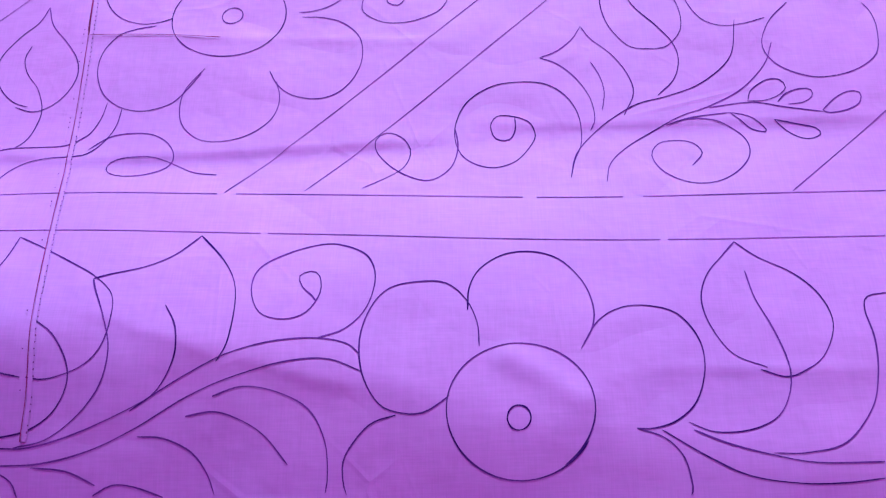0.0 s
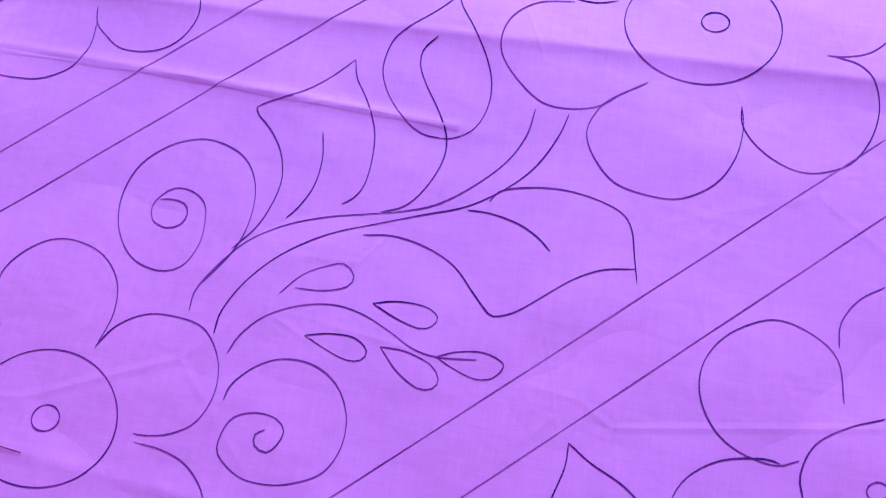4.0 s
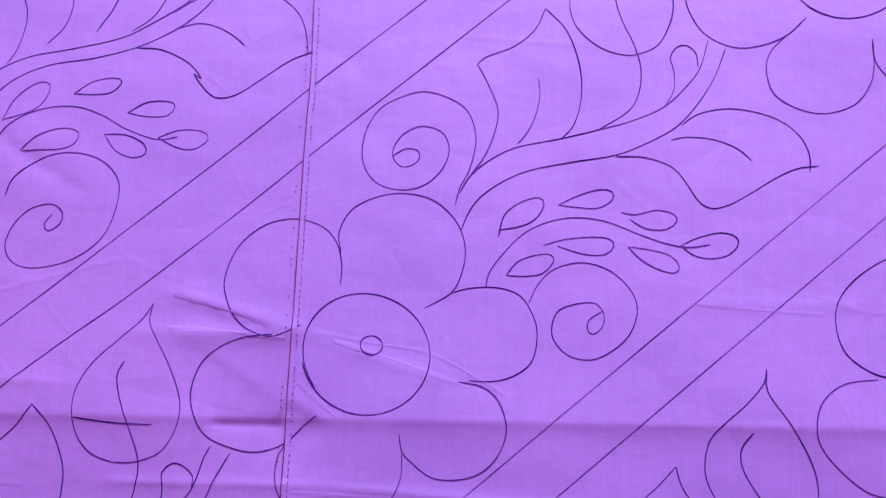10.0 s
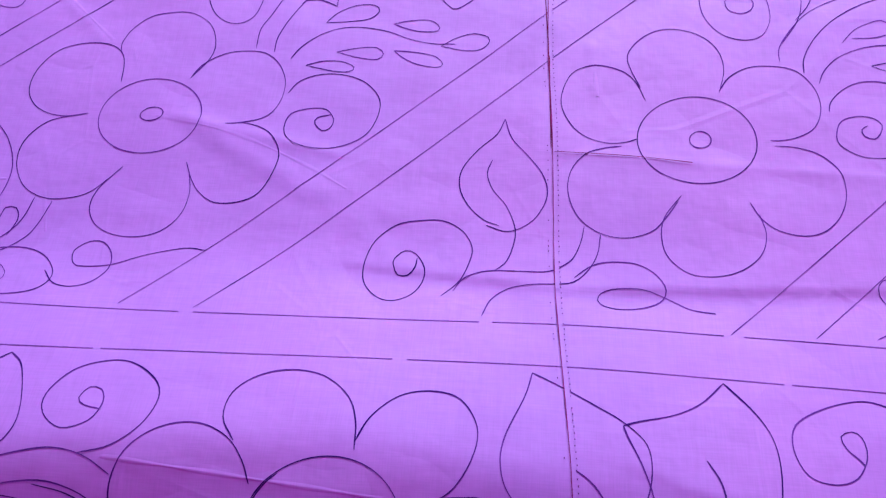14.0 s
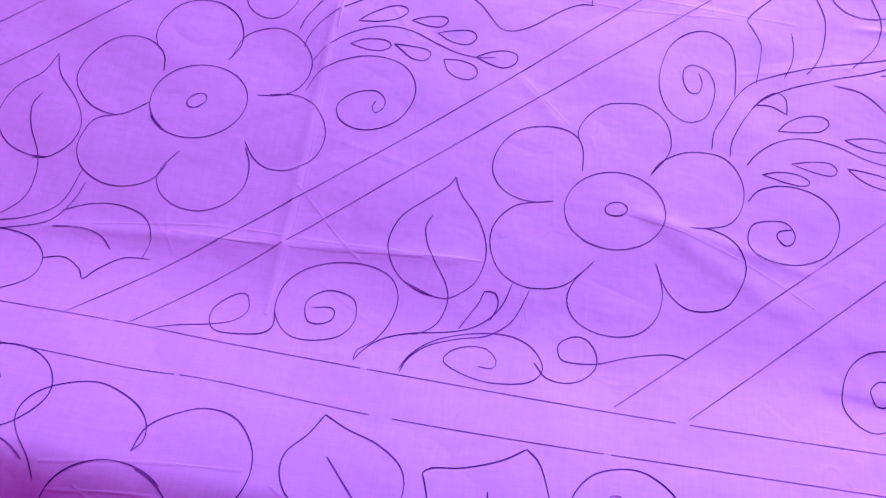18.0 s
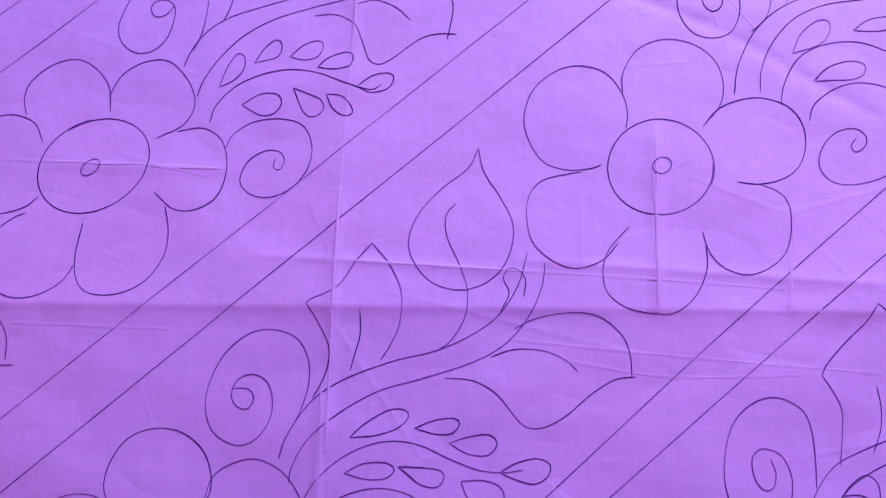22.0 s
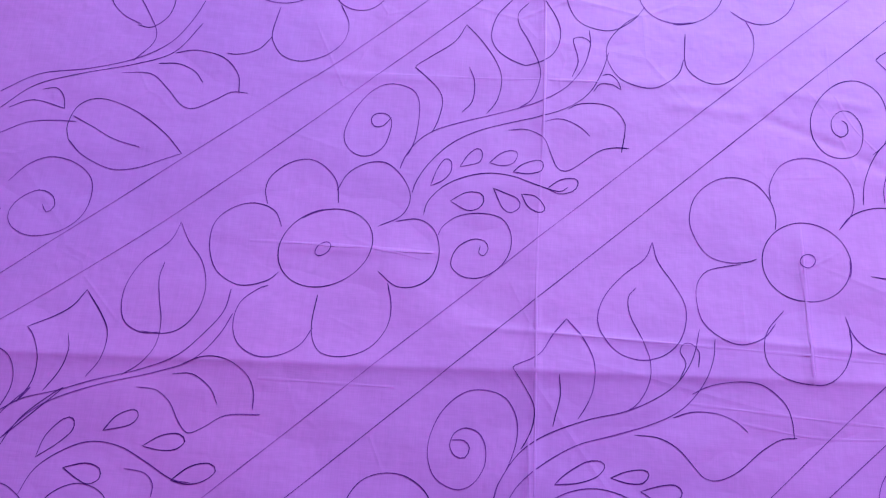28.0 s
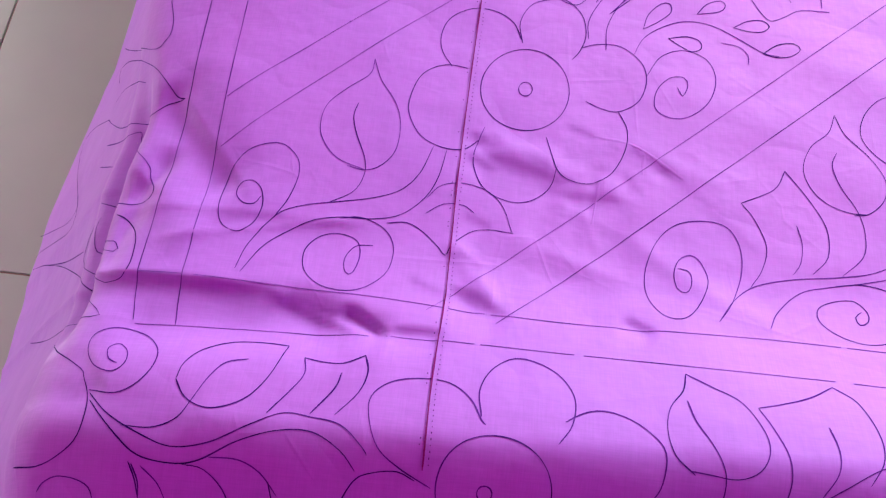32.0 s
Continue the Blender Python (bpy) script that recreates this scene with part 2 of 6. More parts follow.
def pleat(x, y, x0, y0, x1, y1, deep, wide):
    """A sharp fold along a line, in millimetres: the cloth falls away on one side, deep at wide, and slowly comes back."""
    dx, dy = x1 - x0, y1 - y0
    size = math.hypot(dx, dy)
    t = ((x * 1000 - x0) * dx + (y * 1000 - y0) * dy) / size**2
    if x.min() * 1000 > max(x0, x1) + 9 * wide or x.max() * 1000 < min(x0, x1) - 9 * wide or y.min() * 1000 > max(y0, y1) + 9 * wide or y.max() * 1000 < min(y0, y1) - 9 * wide:
        return 0.0
    d = np.clip(((x * 1000 - x0) * dy - (y * 1000 - y0) * dx) / size / wide, 0, 12)
    e = np.clip((np.abs(t - 0.5) - 0.25) / 0.3, 0, 1)
    return -deep / 1000 * d * np.exp(1 - d) * (1 - e * e * (3 - 2 * e))


def height(x, y):
    """The cloth's height over the level of the bed."""
    x, y = np.asarray(x, float), np.asarray(y, float)
    z = 0.0011 * np.sin(9 * x + 4 * y) * np.sin(7 * y - 3 * x + 1) + 0.0005 * np.sin(31 * x + 9 * np.sin(5 * y)) * np.sin(27 * y + 2)
    # the long fold across the bed
    fold = FOLD_LINE(x)
    z = z + 0.0045 * bump_line(y - fold, 0.06, 0.055)
    d = np.clip((fold - y) / 0.011, 0, 12)
    z = z - 0.00075 * d * np.exp(1 - d)
    # west of the seam and of the long crease the cloth dips away
    for at, deep, wide in ((-0.576, 0.0035, 0.035), (-0.1, 0.0032, 0.03)):
        d = np.maximum(0, at - x)
        z = z - deep * (1 - np.exp(-d / wide)) * np.exp(-d / 0.25) * np.clip((y + 0.26) / 0.1, 0, 1)
    # raised edge of the mattress along the front, and the slope down before the drop
    t = np.clip((-0.192 - y) / 0.175, 0, 1)
    z = z + np.interp(x, EDGE_AT, EDGE_UP) * t * t * (3 - 2 * t)
    s = np.maximum(0, np.interp(x, SLOPE_X, SLOPE_Y) - y)
    z = z - np.interp(x, SLOPE_AT, SLOPES) * (np.sqrt(s * s + 0.018**2) - 0.018)
    s = np.maximum(0, -1.195 - x)
    z = z - 2.0 * s * s
    # pressed folds and wrinkles
    z = z + crease(x, y, -138, 99, -96, 100, -2, 6)
    z = z + crease(x, y, -194, 66, -72, 69, 1.02, 4)
    z = z + crease(x, y, -72, 69, 182, 59, 1.19, 4)
    z = z + crease(x, y, -174, 172, -95, 152, 0.85, 5)
    z = z + crease(x, y, -195, 147, -95, 150, 0.85, 5)
    z = z + crease(x, y, -95, 152, -9, 126, 0.68, 5)
    z = z + crease(x, y, -165, 171, -91, 152, 0.85, 5)
    z = z + crease(x, y, -162, 148, -94, 147, 0.85, 5)
    z = z + crease(x, y, 123, 175, 225, 178, 0.51, 4)
    z = z + crease(x, y, -88, -132, 149, -145, 0.68, 4)
    z = z + pleat(x, y, -228, -215, -84, -228, 1.5, 9)
    z = z + pleat(x, y, -109, -230, 162, -218, 1.7, 9)
    z = z + pleat(x, y, 149, -209, 436, -209, 1.2, 9)
    z = z + crease(x, y, -332, -115, -191, -196, 0.85, 8)
    z = z + crease(x, y, -241, -170, -177, -199, -0.68, 8)
    z = z + crease(x, y, -64, -43, -61, -94, 0.85, 4)
    z = z + crease(x, y, -767, 178, -642, 178, 0.85, 4)
    z = z + crease(x, y, -626, 122, -455, 117, 0.85, 4)
    z = z + crease(x, y, -459, 124, -215, 117, 0.85, 5)
    z = z + crease(x, y, -376, 224, -372, 83, 0.6, 4)
    z = z + crease(x, y, -790, 329, -639, 331, 0.68, 4)
    z = z + crease(x, y, -284, 170, -292, 100, 0.85, 4)
    z = z + crease(x, y, -475, 320, -401, 314, 0.85, 6)
    z = z + crease(x, y, -401, 314, -326, 285, -1.1, 5)
    z = z + crease(x, y, -326, 285, -226, 227, -1.1, 5)
    z = z + crease(x, y, -574, 551, -572, 259, 1.3, 3)
    z = z + crease(x, y, -718, 431, -511, 409, 0.68, 6)
    z = z + crease(x, y, -571, 335, -415, 339, 0.68, 4)
    z = z + crease(x, y, -575, 159, -573, 2, 1.36, 4)
    z = z + crease(x, y, -373, 219, -373, 94, 1.36, 4)
    z = z + crease(x, y, -573, 676, -569, 447, 1.2, 3)
    z = z + crease(x, y, -385, 339, -303, 326, 0.85, 5)
    z = z + crease(x, y, -734, 434, -549, 415, 0.85, 6)
    z = z + crease(x, y, -578, 45, -573, -227, 1.3, 3)
    z = z + crease(x, y, -736, -187, -573, -175, 1.19, 6)
    z = z + crease(x, y, -573, -175, -440, -166, 1.02, 6)
    z = z + crease(x, y, -347, -111, -218, -140, 1.19, 7)
    z = z + crease(x, y, -439, -14, -398, -54, 0.68, 5)
    z = z + crease(x, y, -485, -343, -337, -440, 0.6, 5)
    z = z + crease(x, y, -532, -340, -437, -395, 0.96, 7)
    z = z + crease(x, y, -437, -395, -336, -454, 0.86, 7)
    z = z + crease(x, y, -327, -349, -175, -363, 0.54, 4)
    z = z + crease(x, y, -584, -352, -579, -446, 1.15, 4)
    z = z + crease(x, y, -619, -431, -579, -435, 0.96, 4)
    z = z + crease(x, y, -338, -391, -270, -446, 0.96, 7)
    z = z + crease(x, y, -477, -408, -462, -439, 0.77, 6)
    z = z + crease(x, y, -1265, -287, -1118, -274, -8, 20)
    z = z + crease(x, y, -1159, -253, -1085, -274, -3, 8)
    z = z + crease(x, y, -1040, -112, -979, -124, 2.4, 11)
    z = z + crease(x, y, -983, -129, -933, -141, 1.5, 10)
    z = z + crease(x, y, -1055, -194, -1017, -246, 2.2, 8)
    z = z + crease(x, y, -1012, -189, -936, -218, 1.56, 13)
    z = z + crease(x, y, -943, -100, -855, -127, 0.72, 8)
    z = z + crease(x, y, -933, -242, -909, -254, -0.96, 5)
    z = z + crease(x, y, -1257, -217, -1116, -187, 1.5, 5)
    z = z + crease(x, y, -1279, -84, -1206, -172, -5, 24)
    z = z + crease(x, y, -1276, -174, -1226, -214, 4, 20)
    z = z + crease(x, y, -1264, -140, -1289, -244, -6, 10)
    z = z + crease(x, y, -1311, -336, -1199, -350, -4, 16)
    z = z + crease(x, y, -926, -180, -828, -243, 1.5, 10)
    z = z + crease(x, y, 174, -360, 225, -392, 1.36, 8)
    z = z + crease(x, y, 77, -340, 137, -347, -1.2, 18)
    z = z + crease(x, y, 253, -370, 375, -373, 0.85, 5)
    z = z + pleat(x, y, -1339, -241, -1152, -249, 7, 14)
    z = z + pleat(x, y, -1171, -250, -1099, -278, 4, 9)
    z = z + pleat(x, y, -1118, -254, -1081, -277, 3, 7)
    z = z + pleat(x, y, -1089, -272, -1049, -268, 2, 6)
    z = z + pleat(x, y, -1048, -230, -1005, -253, 2.2, 9)
    z = z + pleat(x, y, -1040, -117, -970, -137, 1.68, 16)
    z = z + pleat(x, y, -976, -145, -925, -146, 1.2, 10)
    z = z + pleat(x, y, -992, -195, -928, -214, 1.2, 13)
    z = z + pleat(x, y, -935, -242, -908, -254, 1.2, 5)
    z = z + pleat(x, y, -1294, -189, -1099, -192, 2, 12)
    z = z + pleat(x, y, -1274, -79, -1193, -180, 6, 20)
    z = z + pleat(x, y, -1335, -113, -1253, -184, 5, 18)
    z = z + pleat(x, y, -992, -150, -916, -180, 1.2, 22)
    z = z + pleat(x, y, -922, -91, -825, -185, 0.9, 14)
    z = z + pleat(x, y, -492, -340, -329, -446, 0.53, 9)
    z = z + pleat(x, y, -542, -336, -403, -416, 0.57, 10)
    z = z + pleat(x, y, -617, -366, -518, -446, 0.57, 10)
    z = z + pleat(x, y, -343, -347, -158, -364, 0.15, 8)
    z = z + pleat(x, y, -341, -390, -260, -449, 0.76, 12)
    z = z + pleat(x, y, -315, -431, -288, -452, 0.76, 8)
    z = z + pleat(x, y, -626, -430, -573, -436, 0.76, 8)
    z = z + pleat(x, y, -423, -406, -369, -464, 0.57, 10)
    z = z + pleat(x, y, -162, 150, -86, 105, 0.8, 12)
    z = z + pleat(x, y, -97, 115, -73, 102, 1.5, 9)
    z = z + pleat(x, y, -583, -352, -482, -420, 0.46, 9)
    z = z + pleat(x, y, -517, -348, -451, -390, 0.46, 7)
    z = z + pleat(x, y, -392, -375, -284, -432, 0.46, 10)
    z = z + pleat(x, y, -437, -388, -389, -457, 0.38, 8)
    z = z + crease(x, y, -252, -370, -103, -377, 0.42, 5)
    z = z + pleat(x, y, -63, -332, 35, -366, 1.1, 14)
    z = z + pleat(x, y, 29, -362, 108, -385, 1.1, 12)
    z = z + pleat(x, y, -630, -373, -578, -401, 0.46, 9)
    z = z + pleat(x, y, -467, -353, -371, -404, 0.38, 7)
    z = z + pleat(x, y, -344, -427, -301, -464, 0.38, 7)
    z = z + pleat(x, y, -484, -397, -451, -481, 0.46, 8)
    z = z + pleat(x, y, -231, -399, -159, -416, 0.3, 8)
    z = z + pleat(x, y, -1047, -102, -1022, -115, 1.4, 6)
    z = z + pleat(x, y, -1049, -121, -1024, -134, 1.2, 6)
    z = z + pleat(x, y, -1046, -171, -1023, -181, 1.2, 6)
    z = z + pleat(x, y, -1048, -201, -1026, -217, 1.5, 6)
    z = z + pleat(x, y, -1050, -231, -1025, -249, 1.2, 6)
    z = z + pleat(x, y, -1079, -227, -1047, -242, 1, 6)
    z = z + crease(x, y, -961, -159, -948, -194, 0.6, 5)
    z = z + crease(x, y, -926, -87, -909, -134, 0.48, 5)
    z = z + crease(x, y, -892, -98, -838, -124, 0.48, 6)
    z = z + pleat(x, y, -1281, -300, -1253, -334, 1.5, 8)
    z = z + pleat(x, y, -1044, -116, -1030, -102, 1.2, 5)
    z = z + pleat(x, y, -950, -125, -953, -167, 0.9, 4)
    z = z + pleat(x, y, -943, -123, -951, -146, 0.8, 4)
    z = z + pleat(x, y, -930, -98, -892, -123, 0.9, 5)
    z = z + pleat(x, y, -931, -242, -911, -251, 1.4, 5)
    z = z + pleat(x, y, -1114, -252, -1084, -276, 2.2, 6)
    z = z + pleat(x, y, -1086, -268, -1052, -271, 1.4, 6)
    z = z + pleat(x, y, -1160, -251, -1117, -263, 1.6, 7)
    z = z + pleat(x, y, -1039, -232, -1020, -240, 1.2, 5)
    z = z + pleat(x, y, -932, -122, -917, -142, 0.7, 4)
    z = z + pleat(x, y, -991, -143, -958, -149, 0.8, 6)
    z = z + pleat(x, y, -977, -87, -951, -96, 0.8, 5)
    return z


# ---- end of shape ----


def drop(v, rim, lean, flare, radius=RIM, until=86):
    """Past the rim the cloth turns over a rounded edge, already leaning there, and hangs (or tucks under) with some flare."""
    s = np.maximum(0, rim - v)
    turn = radians(until) - lean
    a = lean + np.minimum(s / radius, turn)
    over = np.maximum(0, s - radius * turn)
    out, down = math.cos(radians(max(until, 90))), math.sin(radians(until))
    return np.maximum(v, rim) - radius * (np.sin(a) - np.sin(lean)) - (flare + out) * over, radius * (np.cos(a) - np.cos(lean)) - down * over


def on_sheet(u, v, lift=0.0):
    """The place of a point of the sheet, lifted off it by lift."""
    u, v = np.asarray(u, float), np.asarray(v, float)

    def place(u, v):
        # towards the corner the hanging side swings out, with upright folds
        flare = np.interp(v, (-0.3, -0.2, -0.1, 0.0, 0.1), (0.56, 0.61, 0.61, 0.56, 0.5))
        x, zx = drop(u, LEFT, 0.33, flare)
        side = np.clip((LEFT + 0.03 - u) / 0.04, 0, 1) * np.clip((u - LEFT + 0.13) / 0.08, 0, 1)
        x = x - side * 0.004 * np.sin(30 * v + 14 * u + 0.6) * np.clip((0.2 - v) / 0.2, 0, 1)
        tuck = np.exp(-(((u - LEFT + 0.035) / 0.018) ** 2)) * np.clip((-0.03 - v) / 0.08, 0, 1) * np.clip((v + 0.31) / 0.06, 0, 1)
        x, zx = x + 0.016 * tuck, zx - 0.01 * tuck
        y, zy = drop(v, FRONT, np.arctan(np.interp(u, SLOPE_AT, SLOPES)) * 0.95, 0.0, 0.034, 150)
        return np.stack([x, y, height(np.maximum(u, LEFT), np.maximum(v, FRONT)) + zx + zy], -1)

    p = place(u, v)
    if lift:
        e = 0.002
        nrm = np.cross(place(u + e, v) - p, place(u, v + e) - p)
        p = p + lift * nrm / np.linalg.norm(nrm, axis=-1, keepdims=True)
    return p


def grid(us, vs, lift=0.0):
    uu, vv = np.meshgrid(us, vs)
    verts = on_sheet(uu, vv, lift).reshape(-1, 3)
    w, h = len(us), len(vs)
    i = (np.arange(h - 1)[:, None] * w + np.arange(w - 1)).ravel()
    return verts, np.stack([i, i + 1, i + w + 1, i + w], 1)


# ---- the room ----
def setting(name, bm, mat, label, category):
    return tagged(part(name, bm, mat), label, category, kind="structure")


X0, X1, Y0, CEIL = -2.95, 2.45, -2.403, 2.1
setting("floor", box(X0, X1, Y0, WALL_Y, FLOOR - 0.1, FLOOR - 0.004), GROUT, "grey-beige tiled floor with thin dark joints", "floor")
setting("ceiling", box(X0, X1, Y0, WALL_Y, CEIL, CEIL + 0.1), ROSE_BOUNCE, "unseen plain ceiling, rose to tint the bounce light", "ceiling")
setting("wall_east", box(X1, X1 + 0.15, Y0, WALL_Y, FLOOR - 0.1, CEIL), ROSE_BOUNCE, "unseen plain wall, rose to tint the bounce light", "wall")
# Unseen reflector: its magenta bounce brightens the sheet's front slope.
setting("wall_south", box(X0 - 0.15, X1 + 0.15, Y0 - 0.15, Y0, FLOOR - 0.1, CEIL), MAGENTA_BOUNCE, "unseen plain wall, magenta to brighten the shaded front", "wall")


def joined(boxes):
    whole = bmesh.new()
    for b in boxes:
        tmp = bpy.data.meshes.new("tmp")
        piece = box(*b)
        piece.to_mesh(tmp)
        piece.free()
        whole.from_mesh(tmp)
        bpy.data.meshes.remove(tmp)
    return whole


wa, wb, wt, low = WINDOW_X - WINDOW_W / 2, WINDOW_X + WINDOW_W / 2, WINDOW_Z + WINDOW_H, FLOOR - 0.1
n0, n1 = WALL_Y, WALL_Y + 0.15
north = joined([(X0, wa, n0, n1, low, CEIL), (wb, X1, n0, n1, low, CEIL), (wa, wb, n0, n1, low, WINDOW_Z), (wa, wb, n0, n1, wt, CEIL)])
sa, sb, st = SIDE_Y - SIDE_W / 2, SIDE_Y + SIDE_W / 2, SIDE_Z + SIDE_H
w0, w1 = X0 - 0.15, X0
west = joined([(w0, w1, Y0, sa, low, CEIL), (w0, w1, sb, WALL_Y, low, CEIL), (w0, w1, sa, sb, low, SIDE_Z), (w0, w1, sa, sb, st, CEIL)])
setting("wall_west", west, ROSE_BOUNCE, "unseen plain wall, rose to tint the bounce light, with an added opening", "wall")
setting("wall_north", north, ROSE_BOUNCE, "unseen plain wall, rose to tint the bounce light, with a window opening", "wall")

TILE_SIZE, TILE_X, TILE_Y = 0.6, -1.75, -0.003
tile_mesh = bpy.data.meshes.new("floor_tile")
tb = box(0.0015, TILE_SIZE - 0.0015, 0.0015, TILE_SIZE - 0.0015, -0.01, 0.0, 0.001)
tb.to_mesh(tile_mesh)
tb.free()
tile_mesh.materials.append(TILE)
for i in range(-3, 7):
    for j in range(-4, 5):
        x, y = TILE_X + i * TILE_SIZE, TILE_Y + j * TILE_SIZE
        if X0 - 0.01 <= x and x + TILE_SIZE <= X1 + 0.01 and Y0 - 0.01 <= y < WALL_Y - 0.01:
            tile = new("floor_tile", tile_mesh)
            tile.parent = bpy.data.objects["floor"]
            tile.location = (x, y, FLOOR)
            tile.scale.y = min(1.0, (WALL_Y - y) / TILE_SIZE)

# ---- the bed and the sheet ----
bed = tagged(new("bed"), "low wooden bed with a thick mattress under the sheet", "bed")
part("mattress", box(LEFT - 0.02, 0.9, FRONT + 0.05, 1.25, -0.2, -0.04, 0.02), MATTRESS, bed)
part("bed_base", box(LEFT + 0.03, 0.88, FRONT + 0.1, 1.23, -0.42, -0.202, 0.01), WOOD, bed)
for x in (LEFT + 0.05, 0.8):
    for y in (FRONT + 0.14, 1.15):
        part("leg", box(x, x + 0.07, y, y + 0.07, FLOOR, -0.422, 0.005), WOOD, bed)

SEAM_LEFT, SEAM_RIGHT = -1.05, -0.098
sheet = tagged(new("bed_sheet"), "orchid purple cotton bed sheet with pencilled flowers over a bed", "bed sheet")


def panel(u0, u1):
    us = np.linspace(u0, u1, max(2, round((u1 - u0) / 0.0028) + 1))
    vs = np.concatenate([np.linspace(-0.555, -0.385, 82)[:-1], np.linspace(-0.385, 0.06, 165)[:-1], np.linspace(0.06, 0.14, 50)[:-1], np.linspace(0.14, 0.75, 200)[:-1], np.linspace(0.75, 1.28, 50)])
    verts, faces = grid(us, vs)
    return mesh_object("cloth_panel", verts, faces, CLOTH, sheet, "", True)


panel(-1.56, SEAM_LEFT)
panel(SEAM_LEFT, SEAM_RIGHT)
panel(SEAM_RIGHT, 0.95)

# ---- pencil lines ----


def smooth_line(points, step=0.004, closed=False):
    """A curve through a few points (Catmull-Rom)."""
    p = np.array(points, float)
    if len(p) == 2:
        p = np.array([p[0], (p[0] * 2 + p[1]) / 3, (p[0] + p[1] * 2) / 3, p[1]])
    q = np.vstack([p[-1], p, p[0], p[1]]) if closed else np.vstack([2 * p[0] - p[1], p, 2 * p[-1] - p[-2]])
    out = []
    for i in range(1, len(q) - 2):
        a, b, c, d = q[i - 1 : i + 3]
        n = max(2, int(np.linalg.norm(c - b) / step) + 1)
        t = np.linspace(0, 1, n, endpoint=False)[:, None]
        out.append(0.5 * (2 * b + (c - a) * t + (2 * a - 5 * b + 4 * c - d) * t * t + (3 * b - a - 3 * c + d) * t**3))
    return np.vstack(out + [q[-2][None]])


def ribbon(name, line, parent, width=0.00066, mat=PENCIL, lift=0.00024, label=""):
    """A drawn line: a thin ribbon that follows the cloth."""
    line = np.asarray(line, float)
    t = np.gradient(line, axis=0)
    t /= np.linalg.norm(t, axis=1, keepdims=True) + 1e-9
    side = np.stack([-t[:, 1], t[:, 0]], 1)
    k = np.arange(len(line))
    w = width * (0.5 + 0.09 * np.sin(k * 0.37 + line[0, 0] * 91) + 0.06 * np.sin(k * 0.11 + line[0, 1] * 57))
    run = np.concatenate([[0], np.cumsum(np.linalg.norm(np.diff(line, axis=0), axis=1))])
    heavy = 0.28 if math.sin(line[0, 0] * 613 + line[0, 1] * 377) > -0.2 else 0.05
    w = w * (0.94 + heavy * np.exp(-run / 0.012) + 0.12 * np.exp(-(run[-1] - run) / 0.008))
    w[0], w[-1] = w[0] * 0.5, w[-1] * 0.5
    a, b = line + side * w[:, None], line - side * w[:, None]
    va, vb = on_sheet(a[:, 0], a[:, 1], lift), on_sheet(b[:, 0], b[:, 1], lift)
    verts = np.stack([va, vb], 1).reshape(-1, 3)
    i = 2 * np.arange(len(line) - 1)
    return mesh_object(name, verts, np.stack([i, i + 1, i + 3, i + 2], 1), mat, parent, label)


def pen(name, parent, *points, width=0.00066, mat=PENCIL, label="", closed=False):
    """A hand-drawn stroke through a few points, given in millimetres."""
    return ribbon(name, smooth_line(np.array(points) / 1000, closed=closed), parent, width, mat, 0.00024, label)


def dashed(name, parent, *points):
    """A long faint ruled line, broken where the pencil skipped."""
    line = smooth_line(np.array(points) / 1000)
    k = 0
    verts, faces = [], []
    while k < len(line) - 6:
        n = random.randint(12, 60)
        cut = line[k : k + n]
        k += n + random.choice((0, 0, 1, 2))
        if len(cut) < 3:
            continue
        t = np.gradient(cut, axis=0)
        t /= np.linalg.norm(t, axis=1, keepdims=True) + 1e-9
        side = np.stack([-t[:, 1], t[:, 0]], 1) * 0.00027
        va, vb = on_sheet(*(cut + side).T, 0.00024), on_sheet(*(cut - side).T, 0.00024)
        at = len(verts)
        verts += list(np.stack([va, vb], 1).reshape(-1, 3))
        faces += [(at + i, at + i + 1, at + i + 3, at + i + 2) for i in range(0, 2 * len(cut) - 2, 2)]
    return mesh_object(name, verts, faces, FAINT, parent, "faint broken pencil line")


def oval(name, parent, cx, cy, a, b, turn=0, width=0.00066, sweep=386):
    """A hand-drawn ring, in millimetres and degrees."""
    start = (cx * 7 + cy * 3) % 360
    th = np.radians(np.linspace(start, start + sweep, 76))
    grow = 1 + 0.014 * np.sin(th / 2 + cx) + 0.006 * np.sin(3 * th + cy)
    x, y = a * grow * np.cos(th), b * grow * np.sin(th)
    c, s = math.cos(radians(turn)), math.sin(radians(turn))
    return ribbon(name, np.stack([cx + x * c - y * s, cy + x * s + y * c], 1) / 1000, parent, width)


